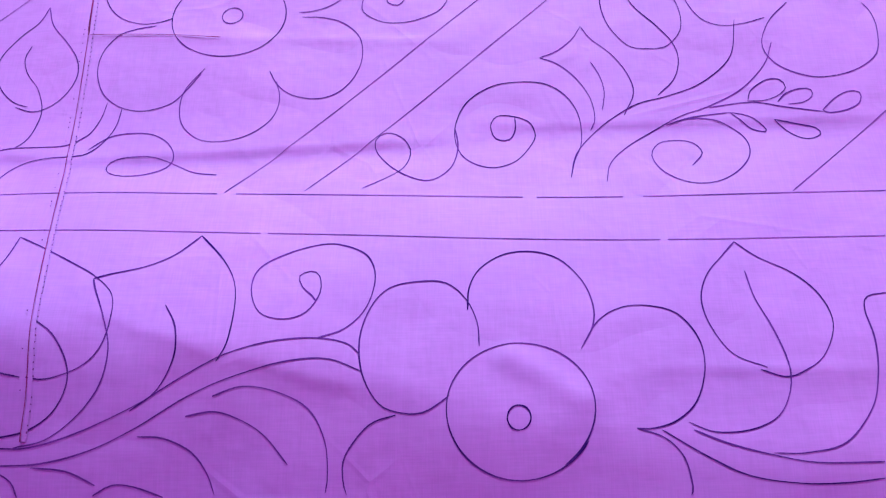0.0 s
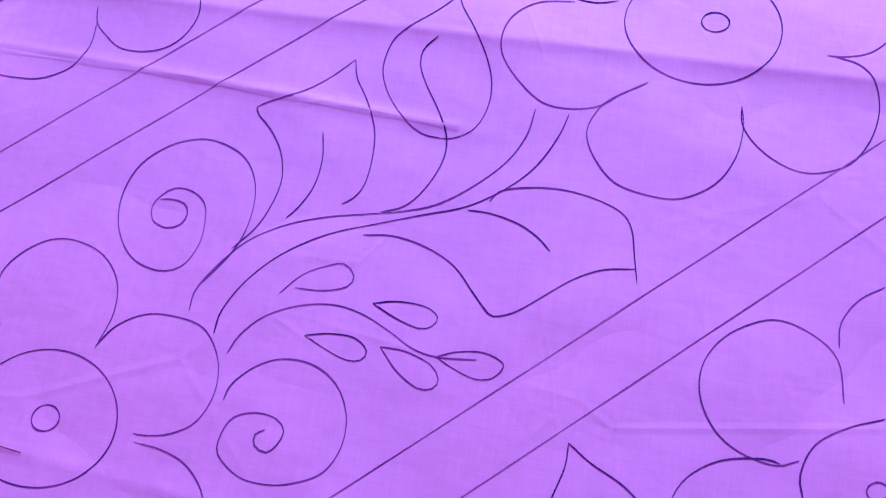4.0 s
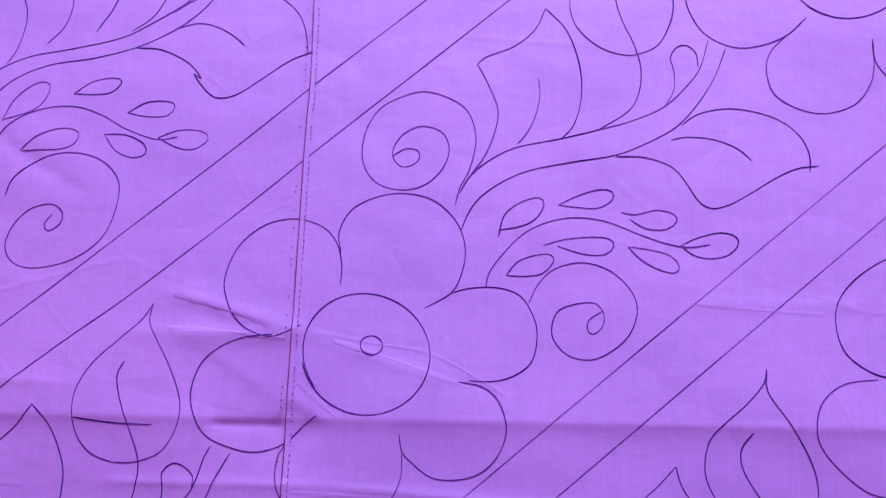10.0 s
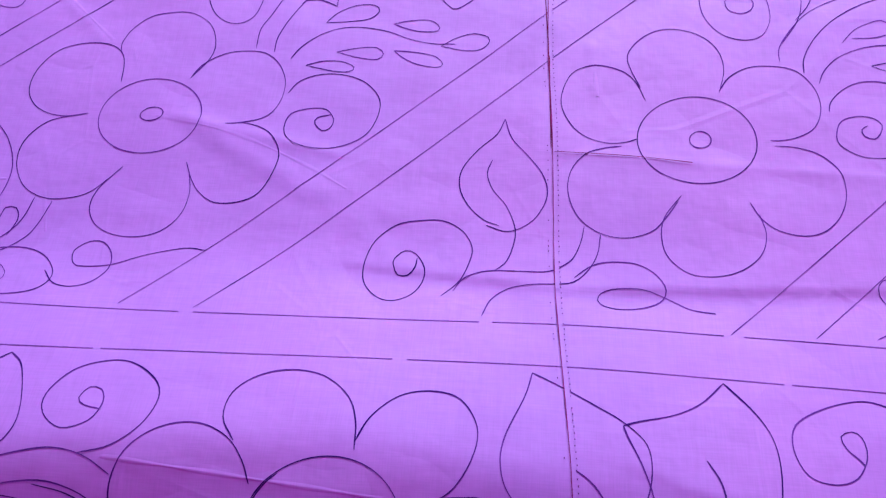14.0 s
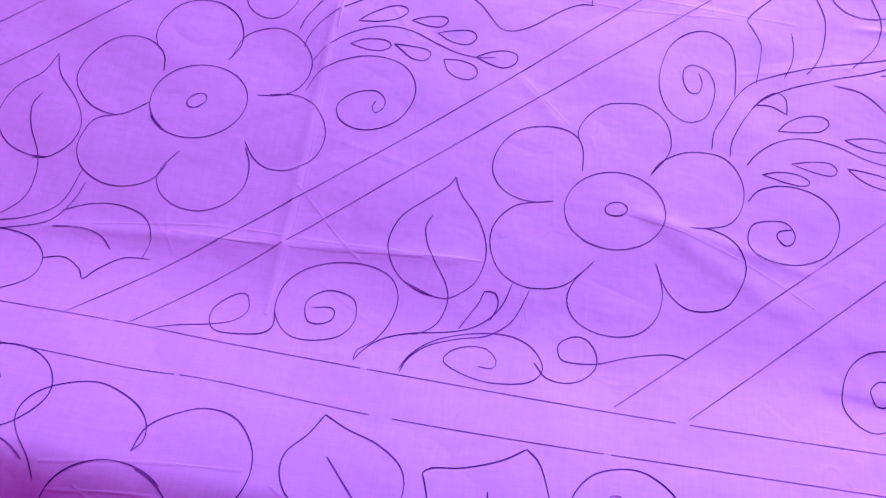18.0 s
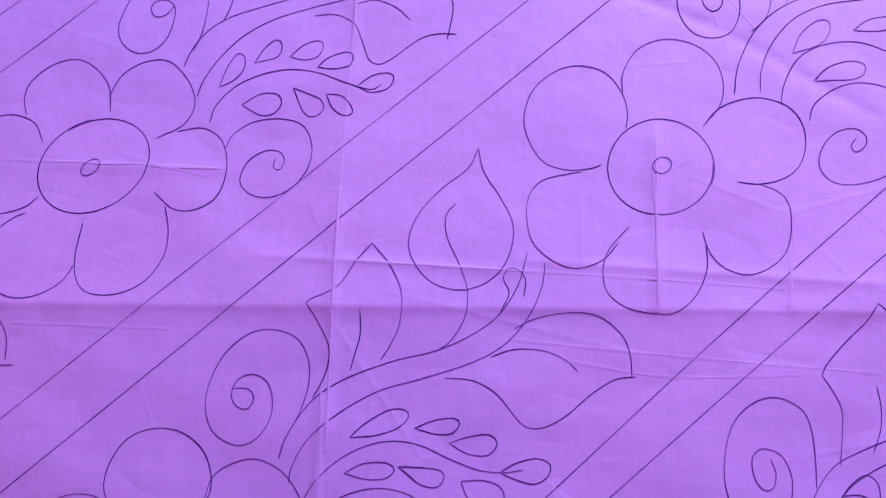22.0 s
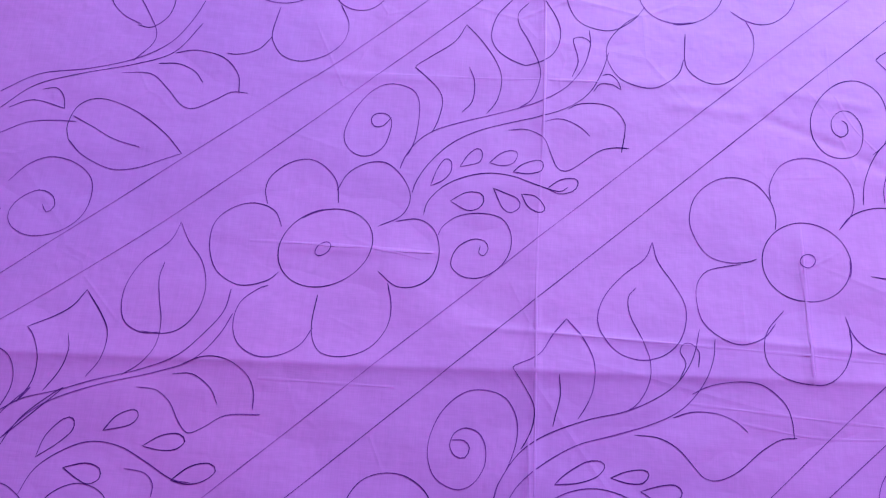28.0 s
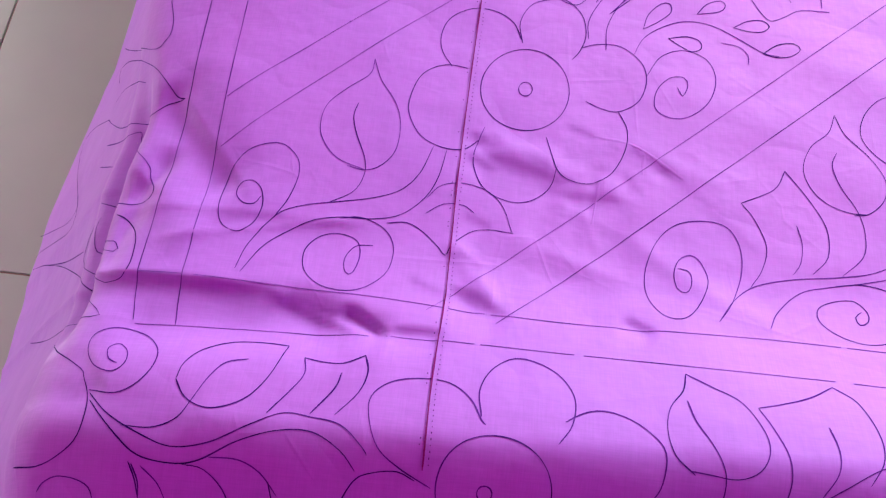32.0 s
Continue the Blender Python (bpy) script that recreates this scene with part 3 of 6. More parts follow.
def seam(name, parent, *points, wide=0.0005):
    """A sewn seam: a narrow turned edge, the dark sewing line in it and needle stitches on both sides."""
    line = smooth_line(np.array(points) / 1000, 0.003)
    whole = ribbon(name, line + (0.0015, 0), parent, 0.003, CLOTH, 0.0004, "turned cloth edge of the seam")
    ribbon("sewing_line", line, whole, wide, SEWING, 0.0012, "dark purple sewing line")
    walk_len = np.concatenate([[0], np.cumsum(np.linalg.norm(np.diff(line, axis=0), axis=1))])
    verts, faces = [], []
    for side, share in ((-0.0031, 0.25), (0.0032, 0.9)):
        for at in np.arange(0.003, walk_len[-1] - 0.003, 0.0036):
            if random.random() > share:
                continue
            x = np.interp(at, walk_len, line[:, 0]) + side + random.uniform(-0.0002, 0.0002)
            y = np.interp(at, walk_len, line[:, 1])
            k = len(verts)
            w, h = 0.00032, random.uniform(0.0003, 0.0006)
            us, vs = np.array([x - w, x + w, x + w, x - w]), np.array([y - h, y - h, y + h, y + h])
            verts += list(on_sheet(us, vs, 0.0011))
            faces.append((k, k + 1, k + 2, k + 3))
    tagged(mesh_object("stitches", verts, faces, HOLE, whole, "rows of tiny dark needle stitches"), kind="stuff")


def ridge(name, parent, *points, up=0.00015):
    """A sharp ironed-in crease that stands up a little from the cloth."""
    line = smooth_line(np.array(points) / 1000, 0.006)
    t = np.gradient(line, axis=0)
    t /= np.linalg.norm(t, axis=1, keepdims=True) + 1e-9
    side = np.stack([-t[:, 1], t[:, 0]], 1) * (0.0012 + 0.0004 * np.sin(7 * np.arange(len(line))))[:, None]
    rows = [on_sheet(*(line + side * k).T, high) for k, high in ((-1, 0.00004), (-0.2, up), (0.2, up), (1, 0.00004))]
    verts = np.stack(rows, 1).reshape(-1, 3)
    faces = [(4 * i + j, 4 * i + j + 1, 4 * i + j + 5, 4 * i + j + 4) for i in range(len(line) - 1) for j in range(3)]
    return mesh_object(name, verts, faces, CLOTH, parent, "sharp ironed crease in the cloth", True)


def thread(name, parent, *points):
    """A loose red thread lying on the cloth."""
    return ribbon(name, smooth_line(np.array(points) / 1000), parent, 0.0006, THREAD, 0.0006, "dark red thread on the cloth")


# the pencilled pattern, in millimetres on the sheet
whole = oval("drawn_flower", sheet, 3, -119, 38.1, 33.0, -177)
oval("eye_line", whole, 5, -119, 6.8, 6.2, -161)
pen("petal_line", whole, (-29, -90), (-35, -76), (-44, -67), (-61, -63), (-77, -70), (-84, -91), (-79, -108), (-69, -119), (-55, -124), (-43, -123), (-35, -120))
pen("petal_line", whole, (-32, -80), (-38, -66), (-40, -54), (-33, -42), (-21, -33), (-7, -31), (9, -36), (20, -48), (23, -64), (19, -82))
pen("petal_line", whole, (19, -81), (26, -70), (38, -62), (52, -60), (69, -63), (80, -76), (83, -92), (78, -107), (67, -115), (55, -118), (49, -118))
pen("petal_line", whole, (51, -122), (65, -123), (79, -128), (90, -140), (92, -156), (87, -171), (77, -182), (64, -186), (49, -183), (39, -175), (33, -164))
pen("petal_line", whole, (38, -172), (41, -186), (37, -200), (25, -211), (10, -216), (-6, -215), (-18, -205), (-22, -192), (-20, -177), (-9, -161))
pen("petal_line", whole, (-11, -165), (-19, -177), (-28, -187), (-44, -192), (-60, -189), (-73, -178), (-79, -161), (-77, -145), (-68, -133), (-56, -128), (-45, -126))
whole = pen("drawn_round_leaf", sheet, (-120, -107), (-125, -119), (-136, -130), (-146, -145), (-147, -159), (-141, -172), (-131, -182), (-121, -186))
pen("outline", whole, (-120, -107), (-115, -122), (-103, -137), (-94, -151), (-92, -165), (-98, -179), (-107, -187), (-117, -190), (-129, -186))
pen("vein", whole, (-127, -138), (-130, -148), (-126, -160), (-117, -172), (-111, -189), (-113, -204), (-117, -213), (-123, -218))
whole = pen("drawn_spiral", sheet, (-154, -237), (-143, -225), (-138, -212), (-137, -202), (-143, -191), (-155, -184), (-169, -184), (-185, -188), (-197, -200), (-202, -216), (-201, -229), (-193, -239), (-183, -242), (-172, -237), (-166, -228), (-165, -218), (-171, -208), (-178, -206), (-184, -212), (-184, -217), (-181, -223), (-175, -223), (-171, -218), (-170, -211))
whole = pen("drawn_stem", sheet, (-147, -233), (-142, -225), (-133, -220), (-123, -218), (-107, -218), (-94, -218), (-86, -216), (-83, -214), (-76, -208), (-71, -196), (-69, -185))
pen("stroke", whole, (-129, -250), (-124, -238), (-114, -230), (-100, -227), (-84, -226), (-75, -224), (-67, -216), (-61, -204), (-59, -190))
whole = pen("drawn_spiral", sheet, (-75, -221), (-64, -212), (-52, -209), (-37, -210), (-26, -217), (-21, -227), (-25, -235), (-37, -240), (-51, -241), (-60, -238), (-61, -233), (-56, -229), (-43, -227), (-31, -228), (-19, -233), (-7, -239), (7, -241))
whole = pen("drawn_spiral", sheet, (63, -41), (74, -23), (78, -9), (78, 6), (74, 18), (66, 27), (53, 32), (41, 32), (27, 26), (15, 14), (10, -1), (11, -16), (17, -28), (26, -36), (39, -39), (50, -35), (56, -23), (56, -10), (53, -1), (45, 4), (36, 4), (30, -1), (27, -7), (29, -14), (37, -17), (44, -14), (46, -8), (43, -3), (36, -2), (30, -3))
whole = pen("drawn_pointed_leaf", sheet, (73, -22), (82, -10), (87, 3), (89, 18), (85, 32), (77, 43), (69, 50), (67, 54))
pen("outline", whole, (67, 54), (73, 58), (87, 65), (100, 75), (112, 88))
pen("outline", whole, (112, 88), (115, 78), (123, 66), (130, 51), (132, 36), (131, 22), (127, 14), (122, 10))
pen("vein", whole, (104, 46), (107, 32), (106, 17), (101, 5), (96, -2))
whole = pen("drawn_round_leaf", sheet, (160, 141), (158, 133), (149, 122), (136, 110), (129, 101), (127, 86), (132, 73), (143, 60), (154, 53), (164, 52))
pen("outline", whole, (160, 141), (160, 129), (170, 114), (179, 99), (184, 85), (184, 71), (179, 59), (170, 53), (164, 52))
pen("vein", whole, (152, 107), (146, 99), (146, 90), (151, 80), (161, 65), (167, 52), (167, 39), (161, 24), (153, 14), (142, 9))
whole = pen("drawn_stem", sheet, (60, -56), (60, -47), (64, -38), (72, -26), (82, -15), (98, -5), (116, 2), (136, 7), (152, 11), (168, 17), (183, 28), (198, 44), (206, 60), (208, 75))
pen("stroke", whole, (75, -65), (76, -53), (84, -37), (98, -21), (118, -7), (142, 3), (163, 11), (184, 19), (202, 32), (214, 46), (222, 63), (225, 75))
whole = pen("drawn_lobed_leaf", sheet, (194, 23), (198, 29), (210, 33), (227, 35), (244, 33), (258, 28), (264, 20), (267, 7), (270, -6))
pen("outline", whole, (136, -4), (151, -2), (168, -5), (183, -12), (194, -23), (201, -30), (206, -33), (216, -29), (228, -19), (240, -9), (253, -2), (268, 1))
pen("vein", whole, (184, 17), (196, 17), (210, 14), (220, 9), (227, 3))
whole = pen("drawn_sprig", sheet, (84, -73), (88, -63), (98, -52), (114, -44), (130, -41), (144, -43), (159, -49), (171, -55), (184, -57), (202, -55))
pen("bud_line", whole, (102, -40), (111, -29), (121, -23), (130, -20), (136, -25), (134, -31), (123, -35), (109, -36))
pen("bud_line", whole, (148, -37), (159, -34), (173, -34), (180, -38), (178, -43), (172, -45), (160, -42), (148, -37))
pen("bud_line", whole, (119, -58), (131, -55), (143, -55), (150, -60), (148, -65), (141, -66), (131, -63), (119, -58))
pen("bud_line", whole, (156, -57), (168, -57), (181, -61), (186, -67), (184, -72), (177, -73), (166, -67), (156, -57))
pen("bud_line", whole, (183, -57), (192, -53), (204, -51), (212, -53), (215, -56), (211, -62), (203, -64), (192, -61), (183, -57))
whole = pen("drawn_spiral", sheet, (88, -95), (90, -87), (99, -77), (111, -71), (126, -71), (139, -78), (147, -91), (148, -106), (142, -119), (130, -126), (118, -129), (104, -128), (92, -120), (91, -111), (95, -102), (105, -98), (115, -99), (120, -104), (118, -111), (114, -115), (108, -113), (107, -108), (111, -105))
whole = oval("drawn_flower", sheet, 284, 134, 39.7, 33.0, -176)
oval("eye_line", whole, 290, 137, 7.0, 5.7, -172)
pen("petal_line", whole, (263, 170), (266, 181), (262, 193), (255, 201), (240, 207), (226, 204), (209, 192), (199, 178), (198, 163), (203, 150), (216, 141), (229, 139), (240, 142))
pen("petal_line", whole, (261, 193), (261, 203), (267, 216), (281, 223), (297, 225), (313, 220), (324, 210), (328, 197), (325, 182), (314, 167))
pen("petal_line", whole, (314, 167), (324, 179), (338, 186), (354, 189), (368, 186), (377, 176), (382, 162), (379, 146), (368, 132), (356, 127), (346, 126))
pen("petal_line", whole, (350, 126), (362, 123), (370, 114), (373, 100), (370, 84), (362, 71), (349, 64), (337, 63), (324, 68), (314, 76), (309, 84), (308, 93))
pen("petal_line", whole, (308, 93), (310, 81), (308, 65), (300, 50), (285, 40), (269, 39), (252, 43), (240, 55), (235, 67), (238, 78), (244, 86), (261, 98))
pen("petal_line", whole, (248, 89), (240, 82), (227, 78), (211, 79), (196, 90), (186, 103), (185, 116), (190, 127), (201, 135), (218, 138))
whole = pen("drawn_spiral", sheet, (360, 224), (366, 234), (370, 249), (370, 267), (363, 285), (352, 293), (339, 293), (323, 286), (310, 272), (303, 257), (303, 242), (308, 230), (320, 225), (329, 226), (341, 233), (349, 248), (347, 257), (341, 262), (334, 262), (328, 259), (326, 252), (330, 248), (335, 250), (338, 255), (334, 261), (324, 267))
whole = pen("drawn_stem", sheet, (354, 186), (351, 197), (353, 210), (362, 230), (377, 250), (403, 270))
pen("stroke", whole, (366, 189), (373, 210), (388, 235), (402, 251))
pen("stroke", whole, (376, 183), (384, 202), (395, 214), (401, 217))
pen("stroke", whole, (400, 193), (386, 185), (381, 169))
whole = pen("drawn_pointed_leaf", sheet, (390, 332), (379, 328), (374, 320), (378, 305), (383, 285), (383, 267), (379, 255), (376, 251))
whole = pen("drawn_flower", sheet, (354, -90), (352, -80), (357, -66), (370, -56), (386, -49))
oval("eye_line", whole, 385, -81, 4.8, 3.8, -158)
pen("petal_line", whole, (368, -45), (364, -26), (352, -16), (334, -12), (315, -22), (305, -37), (305, -53), (313, -67), (325, -75), (341, -78), (351, -74))
pen("petal_line", whole, (364, -20), (364, -8), (371, 4), (382, 12))
pen("petal_line", whole, (343, -77), (336, -76), (318, -80), (304, -90), (298, -103), (301, -118), (309, -132), (321, -138), (335, -137), (349, -133))
pen("petal_line", whole, (365, -121), (352, -135), (345, -152), (349, -165), (360, -174), (377, -179), (398, -175), (414, -163), (418, -143), (416, -130), (412, -123))
whole = pen("drawn_pointed_leaf", sheet, (205, -159), (216, -154), (226, -145), (232, -135))
pen("outline", whole, (232, -135), (238, -145), (250, -157), (259, -172), (262, -187), (255, -203))
pen("outline", whole, (205, -159), (216, -164), (227, -175), (235, -190), (237, -205), (234, -213))
pen("vein", whole, (237, -163), (242, -174), (244, -186), (242, -199))
whole = pen("drawn_spiral", sheet, (220, -248), (223, -235), (228, -221), (227, -202), (220, -188), (208, -179), (192, -177), (174, -180), (158, -192), (151, -211), (154, -228), (163, -237), (175, -240), (188, -235), (198, -222), (200, -214), (196, -206), (186, -202), (177, -202), (173, -209), (176, -218), (184, -219), (188, -212), (188, -203))
pen("curl_line", whole, (151, -210), (153, -224), (149, -239), (139, -248), (129, -248), (115, -240), (104, -227), (103, -218), (109, -213), (118, -216), (124, -225), (122, -236), (114, -244), (96, -254))
whole = pen("drawn_stem", sheet, (220, -248), (224, -231), (234, -217), (248, -205), (264, -195), (282, -190), (304, -181), (324, -162), (330, -134))
pen("stroke", whole, (241, -251), (244, -238), (255, -226), (273, -214), (291, -204), (305, -199), (327, -187), (344, -169), (351, -152))
whole = pen("drawn_round_leaf", sheet, (250, -85), (250, -96), (246, -113), (247, -126), (252, -139), (263, -152), (278, -154))
pen("outline", whole, (250, -85), (261, -92), (278, -100), (291, -112), (296, -126), (295, -141), (286, -152), (278, -154))
pen("vein", whole, (262, -111), (268, -122), (280, -136), (289, -149), (292, -162), (288, -177), (277, -189))
whole = pen("drawn_sprig", sheet, (280, -211), (296, -206), (319, -203))
pen("stroke", whole, (307, -199), (333, -196), (353, -200), (375, -204))
pen("bud_line", whole, (331, -195), (334, -187), (344, -180), (352, -180), (355, -186), (349, -192), (340, -195), (331, -195))
pen("bud_line", whole, (349, -196), (355, -190), (364, -187), (370, -188), (370, -193), (364, -197), (355, -198))
pen("bud_line", whole, (375, -203), (383, -195), (392, -190), (399, -191), (398, -198), (390, -203), (379, -205), (375, -203))
pen("bud_line", whole, (319, -203), (330, -206), (338, -213), (339, -217), (331, -215), (325, -209), (319, -203))
pen("bud_line", whole, (345, -209), (358, -212), (369, -215), (371, -220), (363, -223), (354, -219), (345, -209))
whole = pen("drawn_spiral", sheet, (280, -211), (294, -207), (311, -209), (325, -220), (327, -233), (319, -245), (305, -253), (289, -253), (275, -245), (269, -233), (274, -224), (284, -222), (294, -224), (299, -232), (292, -241))
whole = oval("drawn_flower", sheet, -55, 141, 35.8, 33.0, 155)
oval("eye_line", whole, -52, 145, 6.1, 5.2, 170)
pen("petal_line", whole, (-72, 178), (-72, 190), (-76, 203), (-85, 212), (-101, 216), (-118, 212), (-132, 199), (-138, 181), (-136, 169), (-129, 157), (-119, 150), (-106, 148), (-92, 155))
pen("petal_line", whole, (-73, 197), (-75, 209), (-69, 222), (-56, 230), (-40, 233), (-24, 230), (-13, 222), (-6, 212), (-3, 199), (-5, 186), (-10, 176), (-24, 167))
pen("petal_line", whole, (-10, 176), (0, 179), (15, 180), (28, 176), (36, 164), (38, 152), (35, 139), (25, 131), (14, 128), (2, 128))
pen("petal_line", whole, (-4, 127), (9, 125), (18, 118), (23, 104), (20, 91), (12, 81), (0, 76), (-15, 76), (-26, 83), (-32, 89), (-34, 98))
pen("petal_line", whole, (-32, 89), (-32, 75), (-38, 62), (-52, 53), (-66, 51), (-82, 52), (-94, 60), (-99, 71), (-98, 85), (-88, 98), (-79, 106))
pen("petal_line", whole, (-86, 100), (-96, 90), (-111, 85), (-126, 87), (-140, 93), (-148, 106), (-150, 118), (-146, 132), (-135, 142), (-122, 147), (-107, 149))
whole = pen("drawn_spiral", sheet, (-10, 227), (-8, 237), (-3, 248), (0, 263), (-1, 274), (-6, 285), (-16, 292), (-31, 296), (-45, 292), (-57, 284), (-64, 270), (-65, 254), (-60, 243), (-52, 237), (-39, 235), (-27, 239), (-18, 249), (-15, 260), (-18, 269), (-24, 273), (-33, 274), (-42, 269), (-47, 261), (-47, 254), (-42, 249), (-36, 250), (-32, 254), (-33, 259), (-40, 260), (-48, 255))
whole = pen("drawn_stem", sheet, (-8, 234), (-2, 245), (9, 255), (24, 263), (49, 269), (70, 275), (89, 281), (107, 290), (119, 302), (128, 315), (133, 333))
pen("stroke", whole, (-6, 212), (-3, 221), (3, 231), (15, 241), (31, 249), (56, 255), (80, 260), (98, 268), (114, 278), (126, 292), (136, 309), (143, 328))
pen("stroke", whole, (108, 291), (113, 301), (113, 313), (111, 321), (115, 328), (121, 329), (126, 324), (127, 315))
whole = pen("drawn_pointed_leaf", sheet, (-2, 245), (6, 258), (11, 273), (12, 286), (7, 299), (2, 309), (-1, 314))
pen("outline", whole, (-1, 314), (4, 319), (20, 326), (32, 337), (38, 351))
pen("outline", whole, (38, 351), (50, 338), (57, 321), (60, 304), (59, 288), (55, 276), (49, 269))
pen("vein", whole, (35, 306), (36, 294), (33, 280), (28, 270), (24, 265))
whole = pen("drawn_round_leaf", sheet, (73, 387), (60, 376), (53, 362), (53, 348), (59, 336), (71, 326), (84, 322), (93, 323), (104, 329), (111, 343), (113, 357), (109, 371), (98, 388))
pen("vein", whole, (84, 374), (79, 365), (80, 354), (84, 342), (90, 329), (94, 314), (93, 299), (87, 287), (70, 275))
whole = pen("drawn_lobed_leaf", sheet, (117, 279), (126, 286), (141, 290), (157, 289), (172, 284), (183, 275), (188, 264), (188, 253))
pen("outline", whole, (80, 259), (96, 259), (111, 254), (119, 245), (126, 234), (133, 230), (142, 232), (154, 239), (169, 249), (181, 255), (193, 257))
pen("vein", whole, (111, 270), (120, 272), (135, 271), (148, 266), (156, 259))
whole = pen("drawn_sprig", sheet, (9, 180), (11, 189), (20, 202), (31, 213), (46, 220), (61, 222), (76, 220), (92, 214), (107, 209), (120, 207), (132, 209))
pen("bud_line", whole, (15, 209), (18, 222), (27, 230), (37, 233), (40, 229), (36, 221), (28, 216), (15, 213))
pen("bud_line", whole, (48, 229), (59, 235), (71, 239), (78, 238), (78, 233), (70, 228), (59, 228), (48, 229))
pen("bud_line", whole, (83, 226), (91, 225), (103, 228), (112, 226), (114, 222), (108, 217), (97, 217), (88, 222))
pen("bud_line", whole, (40, 205), (52, 209), (68, 211), (77, 210), (79, 206), (74, 201), (62, 201), (48, 205))
pen("bud_line", whole, (87, 206), (98, 205), (110, 202), (115, 196), (112, 192), (103, 194), (94, 199), (87, 206))
pen("bud_line", whole, (116, 208), (126, 213), (138, 216), (146, 214), (147, 209), (141, 203), (131, 201), (122, 203), (116, 208))
pen("bud_line", whole, (20, 187), (26, 195), (35, 199), (44, 200), (46, 196), (40, 189), (31, 187), (20, 187))
whole = pen("drawn_spiral", sheet, (33, 172), (38, 183), (47, 192), (62, 196), (77, 192), (88, 182), (92, 171), (88, 157), (78, 147), (67, 142), (55, 144), (47, 152), (46, 161), (50, 169), (61, 173), (70, 173), (74, 167), (73, 160), (68, 156), (65, 159), (66, 164), (73, 169))
whole = pen("drawn_round_leaf", sheet, (-177, 164), (-183, 154), (-195, 142), (-207, 129), (-214, 114), (-214, 101), (-210, 89), (-201, 80), (-189, 76))
pen("outline", whole, (-177, 164), (-178, 154), (-172, 143), (-162, 126), (-155, 109), (-156, 96), (-163, 83), (-176, 77), (-189, 76))
pen("vein", whole, (-189, 131), (-192, 123), (-189, 111), (-182, 95), (-175, 78), (-175, 63), (-180, 49), (-195, 31))
whole = pen("drawn_pointed_leaf", sheet, (-237, 105), (-245, 93), (-258, 80), (-270, 66), (-273, 59))
pen("outline", whole, (-273, 59), (-268, 52), (-262, 40), (-262, 26), (-264, 6))
pen("outline", whole, (-237, 105), (-226, 94), (-217, 76), (-215, 62), (-217, 43), (-222, 29), (-228, 20))
pen("vein", whole, (-240, 54), (-238, 42), (-239, 28), (-244, 14))
whole = pen("drawn_spiral", sheet, (-279, -8), (-279, 10), (-281, 28), (-287, 39), (-302, 45), (-317, 40), (-329, 26), (-334, 3), (-332, -15), (-324, -29), (-311, -35), (-299, -29), (-294, -13), (-294, 0), (-300, 11), (-311, 14), (-317, 8), (-316, -3), (-311, -10), (-305, -9), (-303, 0), (-306, 8))
whole = pen("drawn_stem", sheet, (-293, -55), (-292, -39), (-286, -26), (-278, -8), (-267, 6), (-251, 15), (-225, 26), (-195, 35), (-169, 43), (-154, 53), (-144, 64), (-139, 81), (-136, 87))
pen("stroke", whole, (-280, -58), (-279, -45), (-271, -25), (-259, -7), (-238, 7), (-209, 19), (-179, 30), (-157, 42), (-140, 53), (-132, 70), (-125, 84))
pen("stroke", whole, (-168, 41), (-161, 53), (-160, 64), (-161, 72), (-156, 77), (-150, 76), (-144, 71), (-144, 64))
pen("stroke", whole, (-266, -15), (-258, -5), (-249, 1), (-242, -4), (-241, -16))
pen("stroke", whole, (-264, -12), (-253, -11), (-241, -16))
whole = pen("drawn_lobed_leaf", sheet, (-153, 42), (-142, 47), (-123, 48), (-107, 43), (-98, 34), (-94, 16))
pen("outline", whole, (-208, 14), (-189, 11), (-175, 1), (-164, -12), (-157, -16), (-146, -8), (-132, 4), (-117, 13), (-94, 12))
pen("vein", whole, (-175, 28), (-160, 29), (-146, 24), (-136, 15))
whole = pen("drawn_sprig", sheet, (-268, -63), (-261, -52), (-247, -40), (-229, -34), (-206, -36), (-187, -43), (-172, -46), (-156, -46))
pen("bud_line", whole, (-247, -31), (-240, -22), (-228, -15), (-215, -14), (-211, -19), (-217, -26), (-230, -29), (-247, -31))
pen("bud_line", whole, (-200, -30), (-189, -27), (-176, -26), (-169, -30), (-169, -35), (-180, -36), (-190, -34), (-200, -30))
pen("bud_line", whole, (-237, -56), (-223, -52), (-210, -51), (-205, -56), (-209, -61), (-222, -60), (-237, -56))
pen("bud_line", whole, (-198, -53), (-182, -54), (-169, -57), (-164, -63), (-168, -66), (-181, -64), (-191, -59), (-198, -53))
pen("bud_line", whole, (-166, -48), (-156, -41), (-144, -37), (-134, -40), (-134, -46), (-141, -51), (-152, -51), (-166, -48))
pen("bud_line", whole, (-257, -68), (-245, -64), (-232, -64), (-224, -68), (-227, -72), (-238, -72), (-257, -68))
whole = pen("drawn_spiral", sheet, (-266, -91), (-259, -81), (-245, -75), (-229, -75), (-214, -81), (-204, -94), (-205, -110), (-213, -124), (-230, -133), (-247, -134), (-260, -129), (-265, -120), (-262, -108), (-250, -103), (-239, -103), (-233, -111), (-235, -118), (-240, -120), (-245, -115), (-244, -110), (-235, -107))
whole = oval("drawn_flower", sheet, -356, -113, 34.8, 29.4, -172)
oval("eye_line", whole, -355, -112, 7.7, 5.2, -167)
